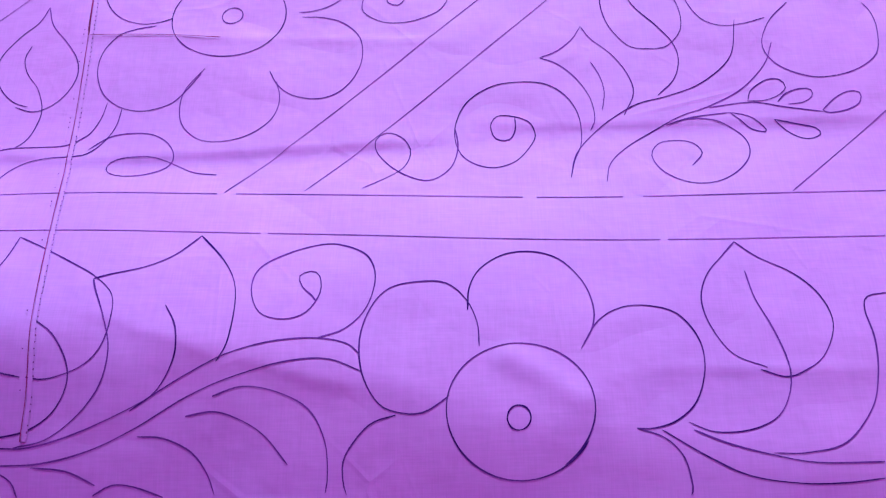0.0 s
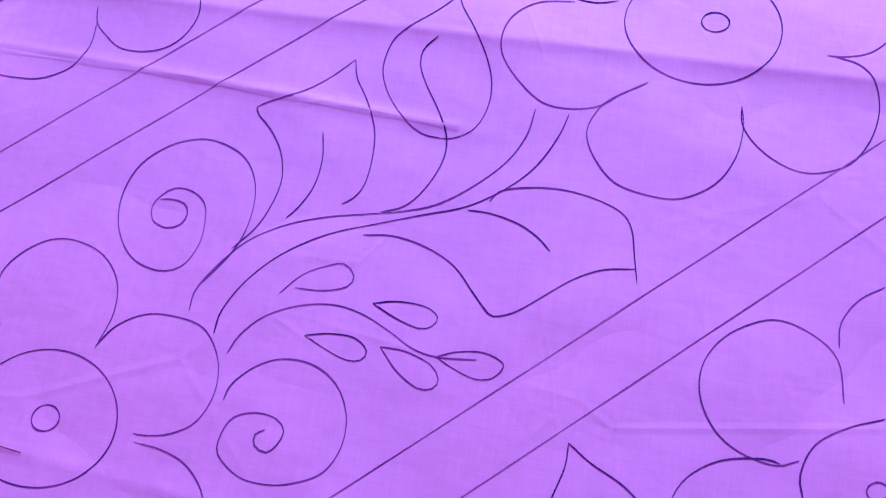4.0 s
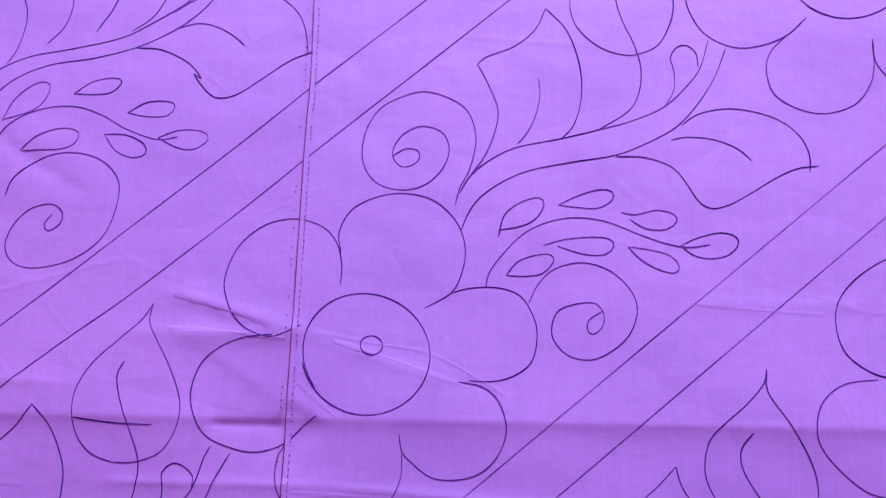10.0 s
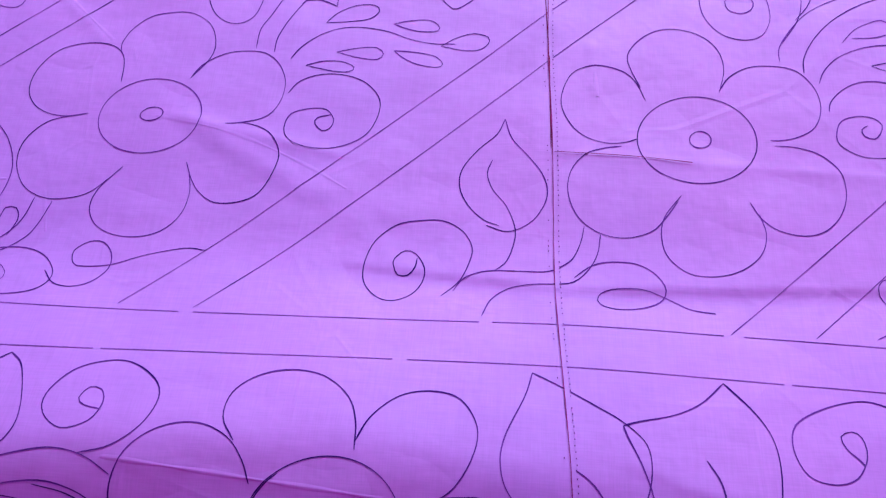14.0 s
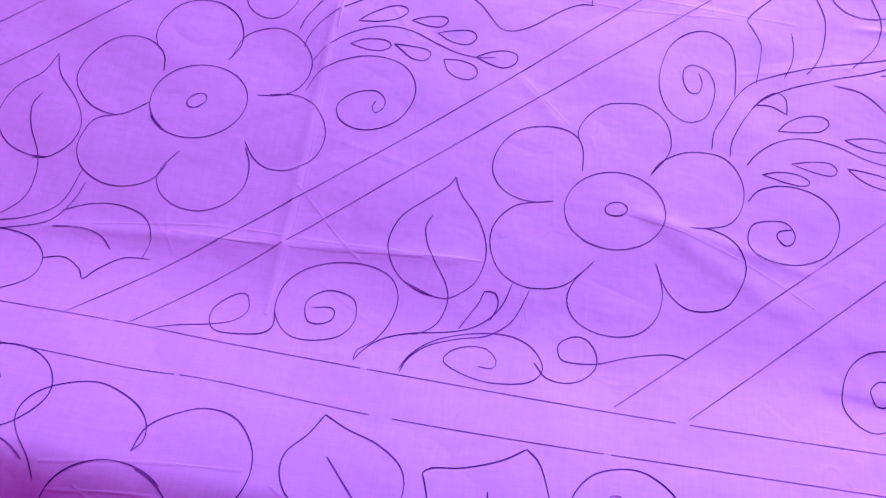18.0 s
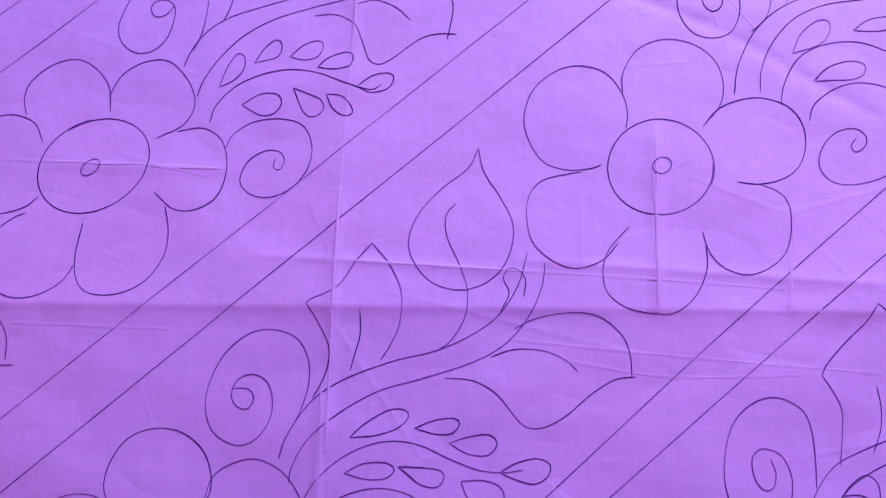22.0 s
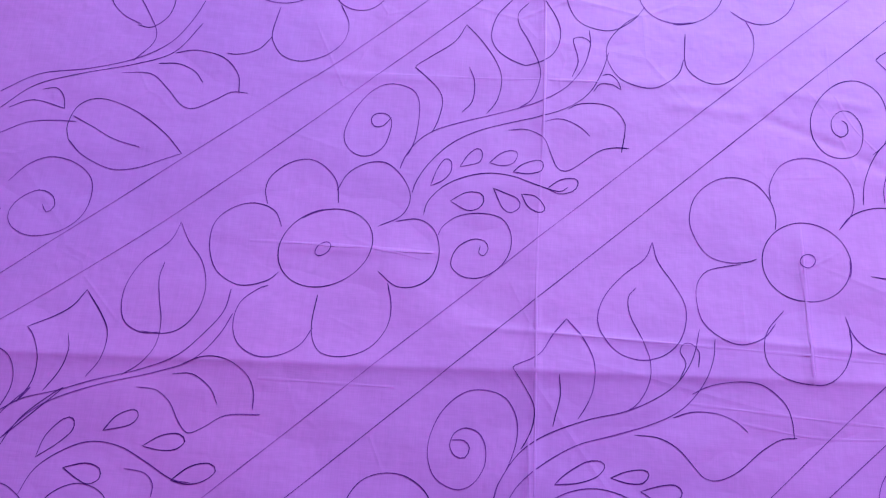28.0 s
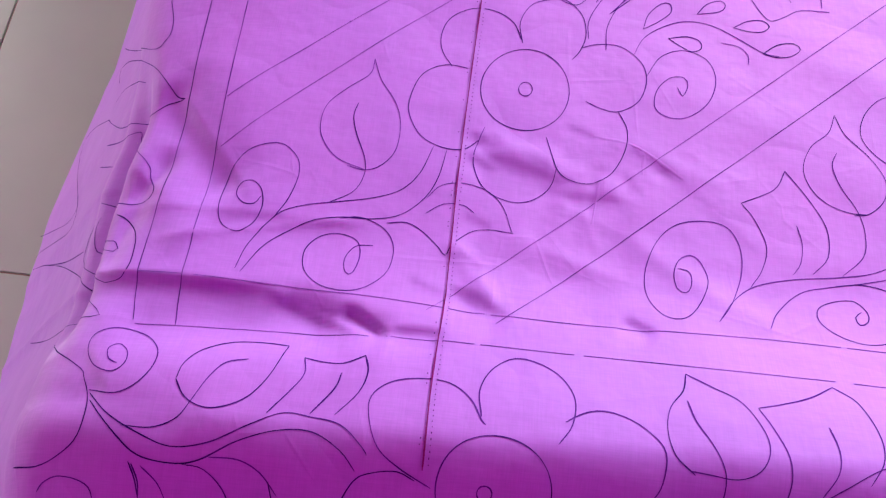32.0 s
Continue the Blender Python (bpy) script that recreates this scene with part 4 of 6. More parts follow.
pen("petal_line", whole, (-381, -87), (-382, -72), (-386, -62), (-396, -56), (-413, -56), (-430, -63), (-441, -79), (-443, -95), (-437, -107), (-426, -114), (-412, -116), (-398, -113))
pen("petal_line", whole, (-386, -63), (-387, -54), (-382, -42), (-371, -31), (-357, -27), (-342, -27), (-328, -36), (-322, -50), (-323, -64), (-334, -82))
pen("petal_line", whole, (-334, -82), (-327, -70), (-314, -61), (-301, -58), (-286, -59), (-275, -68), (-269, -83), (-271, -100), (-280, -112), (-300, -118))
pen("petal_line", whole, (-304, -118), (-290, -117), (-275, -123), (-266, -137), (-267, -152), (-275, -169), (-287, -176), (-302, -177), (-313, -170), (-320, -160), (-325, -148))
pen("petal_line", whole, (-322, -155), (-319, -171), (-322, -187), (-332, -199), (-346, -204), (-362, -203), (-375, -196), (-381, -184), (-378, -170), (-366, -153))
pen("petal_line", whole, (-373, -162), (-383, -173), (-395, -178), (-411, -179), (-426, -172), (-435, -158), (-437, -143), (-432, -130), (-422, -120), (-407, -115))
whole = pen("drawn_round_leaf", sheet, (-467, -106), (-470, -113), (-483, -126), (-498, -141), (-504, -158), (-502, -171), (-493, -185), (-478, -194), (-466, -196))
pen("outline", whole, (-467, -106), (-461, -119), (-448, -134), (-440, -150), (-438, -165), (-442, -181), (-451, -191), (-460, -196), (-471, -195), (-487, -189))
pen("vein", whole, (-478, -138), (-481, -147), (-478, -159), (-471, -171), (-461, -186), (-458, -199), (-462, -214), (-470, -222), (-477, -225))
whole = pen("drawn_spiral", sheet, (-510, -250), (-509, -242), (-500, -234), (-493, -221), (-490, -205), (-493, -193), (-501, -185), (-517, -181), (-537, -183), (-555, -191), (-566, -204), (-568, -221), (-562, -233), (-552, -240), (-537, -240), (-522, -234), (-515, -222), (-517, -209), (-524, -204), (-536, -203), (-546, -209), (-549, -217), (-545, -227), (-537, -228), (-530, -224), (-529, -218), (-533, -215), (-544, -217))
pen("curl_line", whole, (-568, -222), (-566, -234), (-572, -241), (-588, -244), (-601, -244), (-607, -238), (-607, -228), (-599, -218), (-590, -214), (-586, -219), (-585, -227), (-592, -235), (-606, -240), (-624, -244), (-640, -249))
whole = pen("drawn_stem", sheet, (-510, -250), (-505, -241), (-494, -231), (-476, -224), (-457, -220), (-442, -215), (-430, -206), (-422, -194), (-418, -179))
pen("stroke", whole, (-480, -253), (-476, -242), (-465, -231), (-447, -223), (-430, -218), (-417, -208), (-411, -197), (-406, -181))
pen("stroke", whole, (-448, -216), (-442, -204), (-437, -194), (-435, -187), (-428, -187), (-425, -195), (-429, -207))
whole = pen("drawn_spiral", sheet, (-481, -251), (-475, -239), (-462, -227), (-440, -218), (-417, -215), (-401, -220), (-392, -231), (-393, -240), (-403, -247), (-425, -250), (-444, -246), (-454, -240), (-450, -232), (-439, -227), (-428, -227), (-421, -234), (-423, -240), (-432, -240))
pen("curl_line", whole, (-397, -231), (-389, -240), (-377, -242), (-366, -238), (-358, -228), (-359, -217), (-366, -209), (-375, -209), (-383, -216), (-381, -225), (-374, -227), (-357, -225), (-337, -217), (-314, -211), (-301, -212))
whole = oval("drawn_flower", sheet, -660, -74, 35.2, 30.2, 13)
oval("eye_line", whole, -661, -74, 7.5, 5, 40)
pen("petal_line", whole, (-691, -54), (-694, -41), (-703, -32), (-717, -28), (-733, -32), (-746, -46), (-752, -63), (-749, -76), (-738, -88), (-725, -94), (-711, -94), (-694, -81))
pen("petal_line", whole, (-701, -34), (-705, -22), (-702, -7), (-693, 6), (-679, 12), (-663, 11), (-649, 2), (-642, -11), (-641, -24), (-647, -37))
pen("petal_line", whole, (-645, -33), (-640, -15), (-627, -6), (-613, -4), (-598, -11), (-587, -25), (-585, -39), (-590, -52), (-601, -60), (-619, -63))
pen("petal_line", whole, (-610, -61), (-592, -59), (-577, -65), (-566, -79), (-563, -94), (-568, -109), (-582, -119), (-598, -120), (-610, -113), (-619, -101))
pen("petal_line", whole, (-617, -106), (-611, -120), (-611, -137), (-620, -151), (-635, -159), (-651, -159), (-665, -152), (-672, -140), (-670, -129), (-662, -116))
pen("petal_line", whole, (-668, -128), (-675, -141), (-691, -149), (-709, -149), (-726, -140), (-734, -126), (-733, -111), (-727, -100), (-711, -94))
whole = pen("drawn_spiral", sheet, (-601, -3), (-598, 9), (-591, 23), (-586, 41), (-587, 57), (-595, 70), (-610, 75), (-625, 72), (-639, 59), (-647, 41), (-648, 25), (-642, 11), (-628, 4), (-616, 8), (-608, 21), (-608, 35), (-613, 44), (-622, 47), (-630, 43), (-633, 34), (-629, 27), (-622, 26), (-619, 33), (-623, 38), (-632, 38))
whole = pen("drawn_stem", sheet, (-601, -2), (-598, 9), (-589, 25), (-579, 36), (-562, 47), (-535, 58), (-510, 65), (-489, 75), (-472, 88), (-460, 107), (-454, 130))
pen("stroke", whole, (-594, -17), (-593, -8), (-585, 8), (-568, 24), (-544, 39), (-517, 48), (-489, 58), (-468, 70), (-453, 88), (-445, 107), (-443, 123))
pen("stroke", whole, (-470, 91), (-465, 103), (-469, 112), (-466, 118), (-460, 118), (-455, 112), (-456, 101))
whole = pen("drawn_pointed_leaf", sheet, (-552, 132), (-562, 119), (-572, 103), (-589, 94), (-590, 91))
pen("outline", whole, (-590, 91), (-583, 81), (-575, 66), (-575, 52), (-579, 41), (-583, 34))
pen("outline", whole, (-552, 132), (-540, 118), (-532, 101), (-532, 82), (-537, 68), (-543, 58))
pen("vein", whole, (-557, 89), (-556, 74), (-559, 60), (-561, 51))
whole = pen("drawn_round_leaf", sheet, (-487, 198), (-493, 184), (-509, 170), (-523, 153), (-529, 136), (-526, 122), (-515, 109), (-502, 104), (-490, 104))
pen("outline", whole, (-487, 198), (-483, 182), (-472, 165), (-464, 149), (-464, 133), (-470, 118), (-481, 108), (-492, 104))
pen("vein", whole, (-500, 160), (-506, 152), (-505, 138), (-497, 121), (-491, 104), (-492, 87), (-500, 72), (-509, 65))
whole = pen("drawn_lobed_leaf", sheet, (-461, 81), (-447, 88), (-426, 92), (-409, 90), (-395, 79), (-390, 67), (-389, 54))
pen("outline", whole, (-503, 49), (-486, 48), (-472, 41), (-461, 29), (-454, 22), (-444, 21), (-430, 28), (-413, 43), (-399, 52), (-387, 54))
pen("vein", whole, (-475, 63), (-461, 68), (-444, 68), (-430, 63), (-422, 56))
whole = pen("drawn_sprig", sheet, (-585, -28), (-580, -18), (-567, -4), (-550, 6), (-533, 10), (-516, 8), (-499, 1), (-481, -5), (-466, -6), (-454, -4))
pen("bud_line", whole, (-559, 11), (-551, 19), (-537, 28), (-527, 29), (-524, 25), (-530, 18), (-543, 13), (-559, 11))
pen("bud_line", whole, (-520, 18), (-509, 23), (-497, 25), (-493, 22), (-497, 16), (-507, 15), (-520, 18))
pen("bud_line", whole, (-499, 10), (-488, 14), (-475, 16), (-470, 11), (-475, 4), (-487, 4), (-499, 10))
pen("bud_line", whole, (-561, -10), (-550, -4), (-536, -3), (-531, -7), (-536, -12), (-548, -13), (-561, -10))
pen("bud_line", whole, (-529, -5), (-515, -5), (-504, -6), (-501, -10), (-505, -16), (-515, -15), (-522, -10), (-529, -5))
pen("bud_line", whole, (-491, -12), (-478, -11), (-468, -14), (-465, -20), (-469, -26), (-479, -26), (-487, -21), (-491, -12))
pen("bud_line", whole, (-468, -6), (-458, 0), (-446, 3), (-438, 0), (-439, -7), (-447, -12), (-458, -10), (-468, -6))
whole = pen("drawn_spiral", sheet, (-585, -54), (-580, -40), (-569, -28), (-552, -20), (-535, -18), (-518, -23), (-508, -36), (-507, -51), (-514, -67), (-527, -77), (-542, -80), (-555, -75), (-560, -65), (-556, -56), (-546, -49), (-534, -47), (-527, -53), (-527, -60), (-532, -65), (-535, -60), (-533, -55))
whole = oval("drawn_flower", sheet, -370, 189, 34.4, 32.1, -158)
oval("eye_line", whole, -369, 190, 6.6, 5.1, 35)
pen("petal_line", whole, (-392, 214), (-391, 226), (-395, 240), (-406, 253), (-423, 257), (-439, 252), (-453, 238), (-458, 219), (-454, 203), (-445, 190), (-431, 185), (-416, 186), (-408, 189))
pen("petal_line", whole, (-394, 239), (-394, 252), (-386, 268), (-374, 276), (-359, 278), (-343, 273), (-332, 262), (-328, 247), (-331, 232), (-342, 218))
pen("petal_line", whole, (-342, 218), (-332, 230), (-318, 237), (-303, 239), (-287, 234), (-278, 223), (-276, 208), (-281, 193), (-292, 184), (-307, 180), (-321, 181))
pen("petal_line", whole, (-307, 180), (-296, 176), (-289, 168), (-288, 152), (-292, 136), (-303, 125), (-317, 120), (-331, 124), (-340, 134), (-344, 147))
pen("petal_line", whole, (-342, 139), (-342, 123), (-349, 106), (-361, 95), (-374, 93), (-392, 96), (-404, 105), (-407, 119), (-403, 133), (-390, 149))
pen("petal_line", whole, (-397, 138), (-407, 126), (-423, 120), (-438, 124), (-451, 136), (-455, 152), (-454, 166), (-446, 177), (-430, 182), (-420, 184))
whole = pen("drawn_spiral", sheet, (-309, 285), (-298, 297), (-294, 317), (-296, 335), (-304, 347), (-318, 352), (-334, 347), (-349, 332), (-357, 314), (-356, 297), (-348, 284), (-335, 280), (-322, 285), (-316, 299), (-317, 313), (-324, 322), (-333, 322), (-340, 314), (-340, 304), (-334, 299), (-328, 303), (-328, 311), (-332, 314))
whole = pen("drawn_stem", sheet, (-321, 241), (-318, 261), (-307, 285), (-292, 301), (-272, 312), (-247, 318), (-218, 326), (-200, 336), (-177, 353), (-162, 373), (-157, 393))
pen("stroke", whole, (-304, 243), (-303, 258), (-295, 278), (-280, 296), (-259, 307), (-230, 313), (-201, 323), (-175, 340), (-158, 362), (-149, 385))
whole = pen("drawn_pointed_leaf", sheet, (-258, 414), (-266, 400), (-282, 387), (-295, 377), (-298, 373))
pen("outline", whole, (-298, 373), (-290, 364), (-280, 349), (-277, 335), (-280, 317), (-285, 307))
pen("outline", whole, (-258, 414), (-241, 399), (-228, 382), (-222, 361), (-224, 347), (-233, 330))
pen("vein", whole, (-255, 369), (-250, 354), (-252, 335), (-262, 321))
whole = pen("drawn_round_leaf", sheet, (-199, 480), (-202, 467), (-214, 451), (-227, 430), (-229, 415), (-223, 399), (-209, 389), (-196, 387))
pen("outline", whole, (-199, 480), (-187, 463), (-172, 443), (-168, 425), (-171, 408), (-183, 392), (-196, 387))
pen("vein", whole, (-205, 441), (-208, 427), (-205, 411), (-196, 394), (-189, 377), (-191, 358), (-199, 341), (-211, 331))
whole = pen("drawn_lobed_leaf", sheet, (-187, 344), (-174, 353), (-157, 358), (-141, 359), (-124, 356), (-111, 346), (-105, 334), (-102, 319))
pen("outline", whole, (-207, 320), (-191, 319), (-174, 311), (-165, 301), (-170, 304), (-161, 293), (-153, 289), (-142, 292), (-127, 303), (-112, 314), (-97, 320))
pen("vein", whole, (-185, 333), (-171, 337), (-159, 335), (-148, 329), (-141, 323))
whole = pen("drawn_sprig", sheet, (-291, 235), (-288, 250), (-278, 268), (-261, 278), (-240, 281), (-222, 276), (-207, 268), (-188, 262), (-175, 264))
pen("bud_line", whole, (-282, 271), (-276, 285), (-265, 295), (-257, 295), (-257, 287), (-264, 278), (-282, 271))
pen("bud_line", whole, (-241, 289), (-231, 297), (-219, 300), (-213, 298), (-218, 291), (-228, 289), (-241, 289))
pen("bud_line", whole, (-207, 278), (-196, 285), (-183, 286), (-179, 283), (-183, 277), (-195, 276), (-207, 278))
pen("bud_line", whole, (-269, 252), (-259, 262), (-245, 267), (-235, 265), (-236, 258), (-244, 254), (-258, 253), (-269, 252))
pen("bud_line", whole, (-219, 264), (-206, 264), (-195, 259), (-193, 253), (-200, 250), (-211, 254), (-219, 264))
pen("bud_line", whole, (-187, 263), (-175, 268), (-161, 268), (-157, 263), (-164, 257), (-174, 257), (-187, 263))
whole = pen("drawn_spiral", sheet, (-273, 224), (-269, 236), (-254, 248), (-237, 252), (-219, 248), (-207, 236), (-206, 219), (-212, 201), (-227, 188), (-247, 182), (-261, 184), (-268, 194), (-265, 207), (-256, 217), (-244, 220), (-237, 215), (-238, 208), (-244, 204), (-247, 208), (-243, 214))
whole = oval("drawn_flower", sheet, -735, 178, 37.0, 30.0, 35)
oval("eye_line", whole, -737, 176, 6.8, 4.2, 45)
pen("petal_line", whole, (-770, 192), (-777, 205), (-793, 210), (-810, 204), (-821, 191), (-822, 172), (-815, 154), (-801, 144), (-789, 143), (-775, 148), (-768, 155))
pen("petal_line", whole, (-783, 210), (-786, 222), (-783, 234), (-771, 246), (-756, 251), (-743, 246), (-732, 233), (-729, 215))
pen("petal_line", whole, (-731, 226), (-724, 241), (-710, 251), (-694, 252), (-680, 239), (-674, 223), (-680, 208), (-697, 198))
pen("petal_line", whole, (-684, 203), (-667, 206), (-654, 198), (-649, 180), (-653, 161), (-665, 151), (-680, 150), (-694, 161))
pen("petal_line", whole, (-686, 152), (-682, 134), (-684, 117), (-695, 101), (-712, 93), (-729, 94), (-737, 104), (-739, 119), (-737, 139))
pen("petal_line", whole, (-738, 113), (-746, 99), (-761, 90), (-777, 89), (-791, 98), (-796, 113), (-793, 129), (-782, 140), (-774, 144))
whole = pen("drawn_spiral", sheet, (-679, 260), (-674, 274), (-672, 294), (-673, 310), (-679, 320), (-695, 324), (-709, 318), (-722, 301), (-730, 279), (-728, 266), (-719, 258), (-708, 258), (-698, 267), (-694, 281), (-694, 291), (-699, 296), (-707, 295), (-710, 290), (-707, 284), (-700, 285), (-694, 293))
whole = pen("drawn_stem", sheet, (-684, 248), (-680, 260), (-671, 274), (-657, 285), (-635, 294), (-614, 301), (-588, 310), (-570, 318), (-552, 332), (-540, 351), (-535, 371), (-536, 385))
pen("stroke", whole, (-673, 228), (-670, 239), (-661, 255), (-645, 273), (-624, 286), (-598, 295), (-573, 302), (-551, 312), (-536, 325), (-526, 344), (-520, 364))
pen("stroke", whole, (-550, 339), (-545, 354), (-548, 369), (-549, 376), (-542, 378), (-535, 373), (-537, 361))
pen("stroke", whole, (-532, 327), (-527, 334), (-516, 334), (-510, 330), (-514, 340), (-520, 344), (-525, 342))
whole = pen("drawn_round_leaf", sheet, (-586, 435), (-589, 426), (-602, 410), (-613, 395), (-617, 376), (-612, 363), (-601, 354), (-588, 348))
pen("outline", whole, (-586, 435), (-583, 426), (-575, 414), (-565, 399), (-560, 384), (-562, 367), (-572, 354), (-588, 348))
pen("vein", whole, (-587, 409), (-595, 399), (-594, 387), (-586, 372), (-577, 350), (-576, 335), (-582, 317), (-593, 308))
whole = pen("drawn_pointed_leaf", sheet, (-638, 385), (-647, 368), (-665, 353), (-676, 344), (-678, 341))
pen("outline", whole, (-678, 341), (-669, 333), (-658, 322), (-654, 310), (-657, 292), (-661, 282))
pen("outline", whole, (-638, 385), (-626, 372), (-613, 353), (-607, 335), (-610, 315), (-618, 302))
pen("vein", whole, (-634, 345), (-629, 331), (-630, 313), (-638, 302))
whole = pen("drawn_lobed_leaf", sheet, (-553, 309), (-545, 314), (-531, 316), (-517, 313), (-508, 302), (-507, 292), (-510, 273))
pen("outline", whole, (-600, 288), (-585, 289), (-572, 282), (-566, 269), (-561, 257), (-554, 254), (-545, 259), (-528, 273), (-515, 277), (-504, 277))
pen("vein", whole, (-573, 296), (-561, 300), (-551, 298), (-542, 293), (-535, 286))
whole = pen("drawn_sprig", sheet, (-663, 210), (-660, 222), (-648, 236), (-631, 245), (-613, 249), (-594, 247), (-575, 240), (-559, 236), (-552, 240))
pen("bud_line", whole, (-659, 235), (-655, 249), (-649, 259), (-644, 257), (-644, 248), (-650, 240), (-659, 235))
pen("bud_line", whole, (-637, 253), (-631, 264), (-624, 270), (-620, 267), (-622, 258), (-637, 253))
pen("bud_line", whole, (-614, 258), (-605, 267), (-596, 270), (-592, 267), (-595, 259), (-604, 256), (-614, 258))
pen("bud_line", whole, (-595, 251), (-588, 258), (-577, 262), (-572, 260), (-573, 253), (-583, 250), (-595, 251))
pen("bud_line", whole, (-643, 223), (-631, 231), (-620, 231), (-617, 225), (-621, 218), (-630, 216), (-643, 223))
pen("bud_line", whole, (-610, 236), (-600, 232), (-591, 228), (-589, 221), (-595, 216), (-602, 219), (-610, 236))
pen("bud_line", whole, (-588, 232), (-578, 231), (-571, 224), (-570, 219), (-575, 217), (-583, 222), (-588, 232))
pen("bud_line", whole, (-568, 238), (-558, 246), (-547, 248), (-544, 244), (-548, 237), (-559, 234), (-568, 238))
whole = pen("drawn_spiral", sheet, (-651, 193), (-647, 202), (-635, 211), (-617, 214), (-602, 210), (-595, 197), (-596, 182), (-604, 169), (-617, 161), (-630, 161), (-639, 168), (-639, 177), (-634, 186), (-624, 192), (-615, 191), (-612, 185), (-615, 179), (-619, 181), (-618, 187))
whole = pen("drawn_round_leaf", sheet, (-846, 190), (-852, 174), (-869, 157), (-878, 138), (-879, 121), (-874, 108), (-861, 101), (-847, 102))
pen("outline", whole, (-846, 190), (-838, 175), (-826, 160), (-820, 140), (-823, 120), (-833, 106), (-846, 101), (-861, 102))
pen("vein", whole, (-853, 157), (-855, 144), (-852, 127), (-848, 110), (-849, 92), (-857, 79), (-870, 69))
whole = pen("drawn_pointed_leaf", sheet, (-906, 131), (-914, 118), (-926, 109), (-943, 100))
pen("outline", whole, (-943, 100), (-937, 93), (-931, 78), (-932, 60), (-940, 45))
pen("outline", whole, (-906, 131), (-892, 113), (-885, 99), (-886, 81), (-895, 66))
pen("vein", whole, (-913, 97), (-910, 84), (-914, 69), (-923, 54))
whole = pen("drawn_stem", sheet, (-950, 39), (-936, 48), (-913, 55), (-889, 64), (-860, 73), (-833, 85), (-816, 103), (-804, 121), (-801, 139))
pen("stroke", whole, (-946, 19), (-930, 38), (-912, 50), (-882, 62), (-848, 72), (-821, 83), (-805, 102), (-797, 120))
whole = pen("drawn_lobed_leaf", sheet, (-829, 79), (-813, 86), (-797, 85), (-782, 76), (-775, 64), (-774, 50))
pen("outline", whole, (-858, 61), (-844, 60), (-833, 52), (-825, 39), (-817, 31), (-806, 36), (-792, 45), (-768, 47))
pen("vein", whole, (-834, 72), (-820, 73), (-806, 64), (-799, 52))
whole = pen("drawn_sprig", sheet, (-926, -18), (-918, 0), (-901, 14), (-883, 21), (-863, 19), (-844, 10), (-824, -1), (-810, -3))
pen("bud_line", whole, (-919, 8), (-915, 23), (-905, 35), (-898, 36), (-897, 28), (-906, 18), (-919, 8))
pen("bud_line", whole, (-876, 29), (-868, 40), (-857, 45), (-853, 41), (-858, 34), (-876, 29))
pen("bud_line", whole, (-847, 20), (-835, 28), (-823, 30), (-818, 25), (-824, 19), (-835, 18), (-847, 20))
pen("bud_line", whole, (-899, 2), (-884, 6), (-874, 3), (-873, -4), (-880, -8), (-888, -5), (-899, 2))
pen("bud_line", whole, (-857, 4), (-843, 2), (-836, -5), (-836, -14))
pen("bud_line", whole, (-824, -2), (-812, 8), (-799, 11), (-794, 6), (-801, -1), (-812, -4), (-824, -2))
whole = pen("drawn_round_leaf", sheet, (-855, 248), (-871, 265), (-897, 283), (-925, 292), (-942, 285), (-948, 267), (-945, 254))
pen("outline", whole, (-945, 254), (-931, 241), (-908, 231), (-888, 233), (-868, 242), (-855, 248))
pen("vein", whole, (-945, 275), (-927, 266), (-910, 257), (-888, 251))
whole = pen("drawn_spiral", sheet, (-983, 215), (-971, 230), (-955, 238), (-935, 234), (-921, 222), (-918, 205), (-923, 188), (-938, 175), (-958, 171), (-973, 178), (-977, 189), (-971, 201), (-958, 209), (-947, 205), (-944, 196), (-949, 191), (-953, 197))
whole = pen("drawn_stem", sheet, (-999, 256), (-979, 267), (-957, 270), (-942, 270))
pen("stroke", whole, (-997, 279), (-979, 287), (-953, 281))
pen("stroke", whole, (-974, 297), (-963, 299), (-956, 292), (-953, 281))
pen("stroke", whole, (-1007, 293), (-979, 311), (-940, 319), (-905, 331), (-880, 348), (-865, 371), (-857, 391))
pen("stroke", whole, (-1004, 278), (-981, 300), (-948, 313), (-904, 326), (-875, 340), (-856, 369))
whole = pen("drawn_lobed_leaf", sheet, (-874, 339), (-857, 343), (-835, 338), (-821, 323), (-818, 305))
pen("outline", whole, (-914, 317), (-891, 318), (-876, 306), (-862, 291), (-851, 289), (-836, 298), (-824, 306), (-811, 306))
pen("vein", whole, (-886, 328), (-870, 329), (-856, 323), (-848, 313))
whole = oval("drawn_flower", sheet, -796, 427, 36.2, 32.9, 166)
oval("eye_line", whole, -799, 429, 6.8, 5.0, 109)
pen("petal_line", whole, (-860, 465), (-849, 462), (-839, 454), (-834, 446))
pen("petal_line", whole, (-841, 461), (-847, 471), (-846, 487), (-835, 501), (-818, 509), (-801, 508), (-788, 495), (-784, 482), (-785, 469))
pen("petal_line", whole, (-781, 478), (-775, 491), (-759, 503), (-742, 503), (-728, 493), (-723, 475), (-728, 460), (-741, 449))
pen("petal_line", whole, (-740, 449), (-724, 452), (-711, 444), (-704, 428), (-706, 409), (-716, 396), (-729, 392), (-742, 396), (-752, 407))
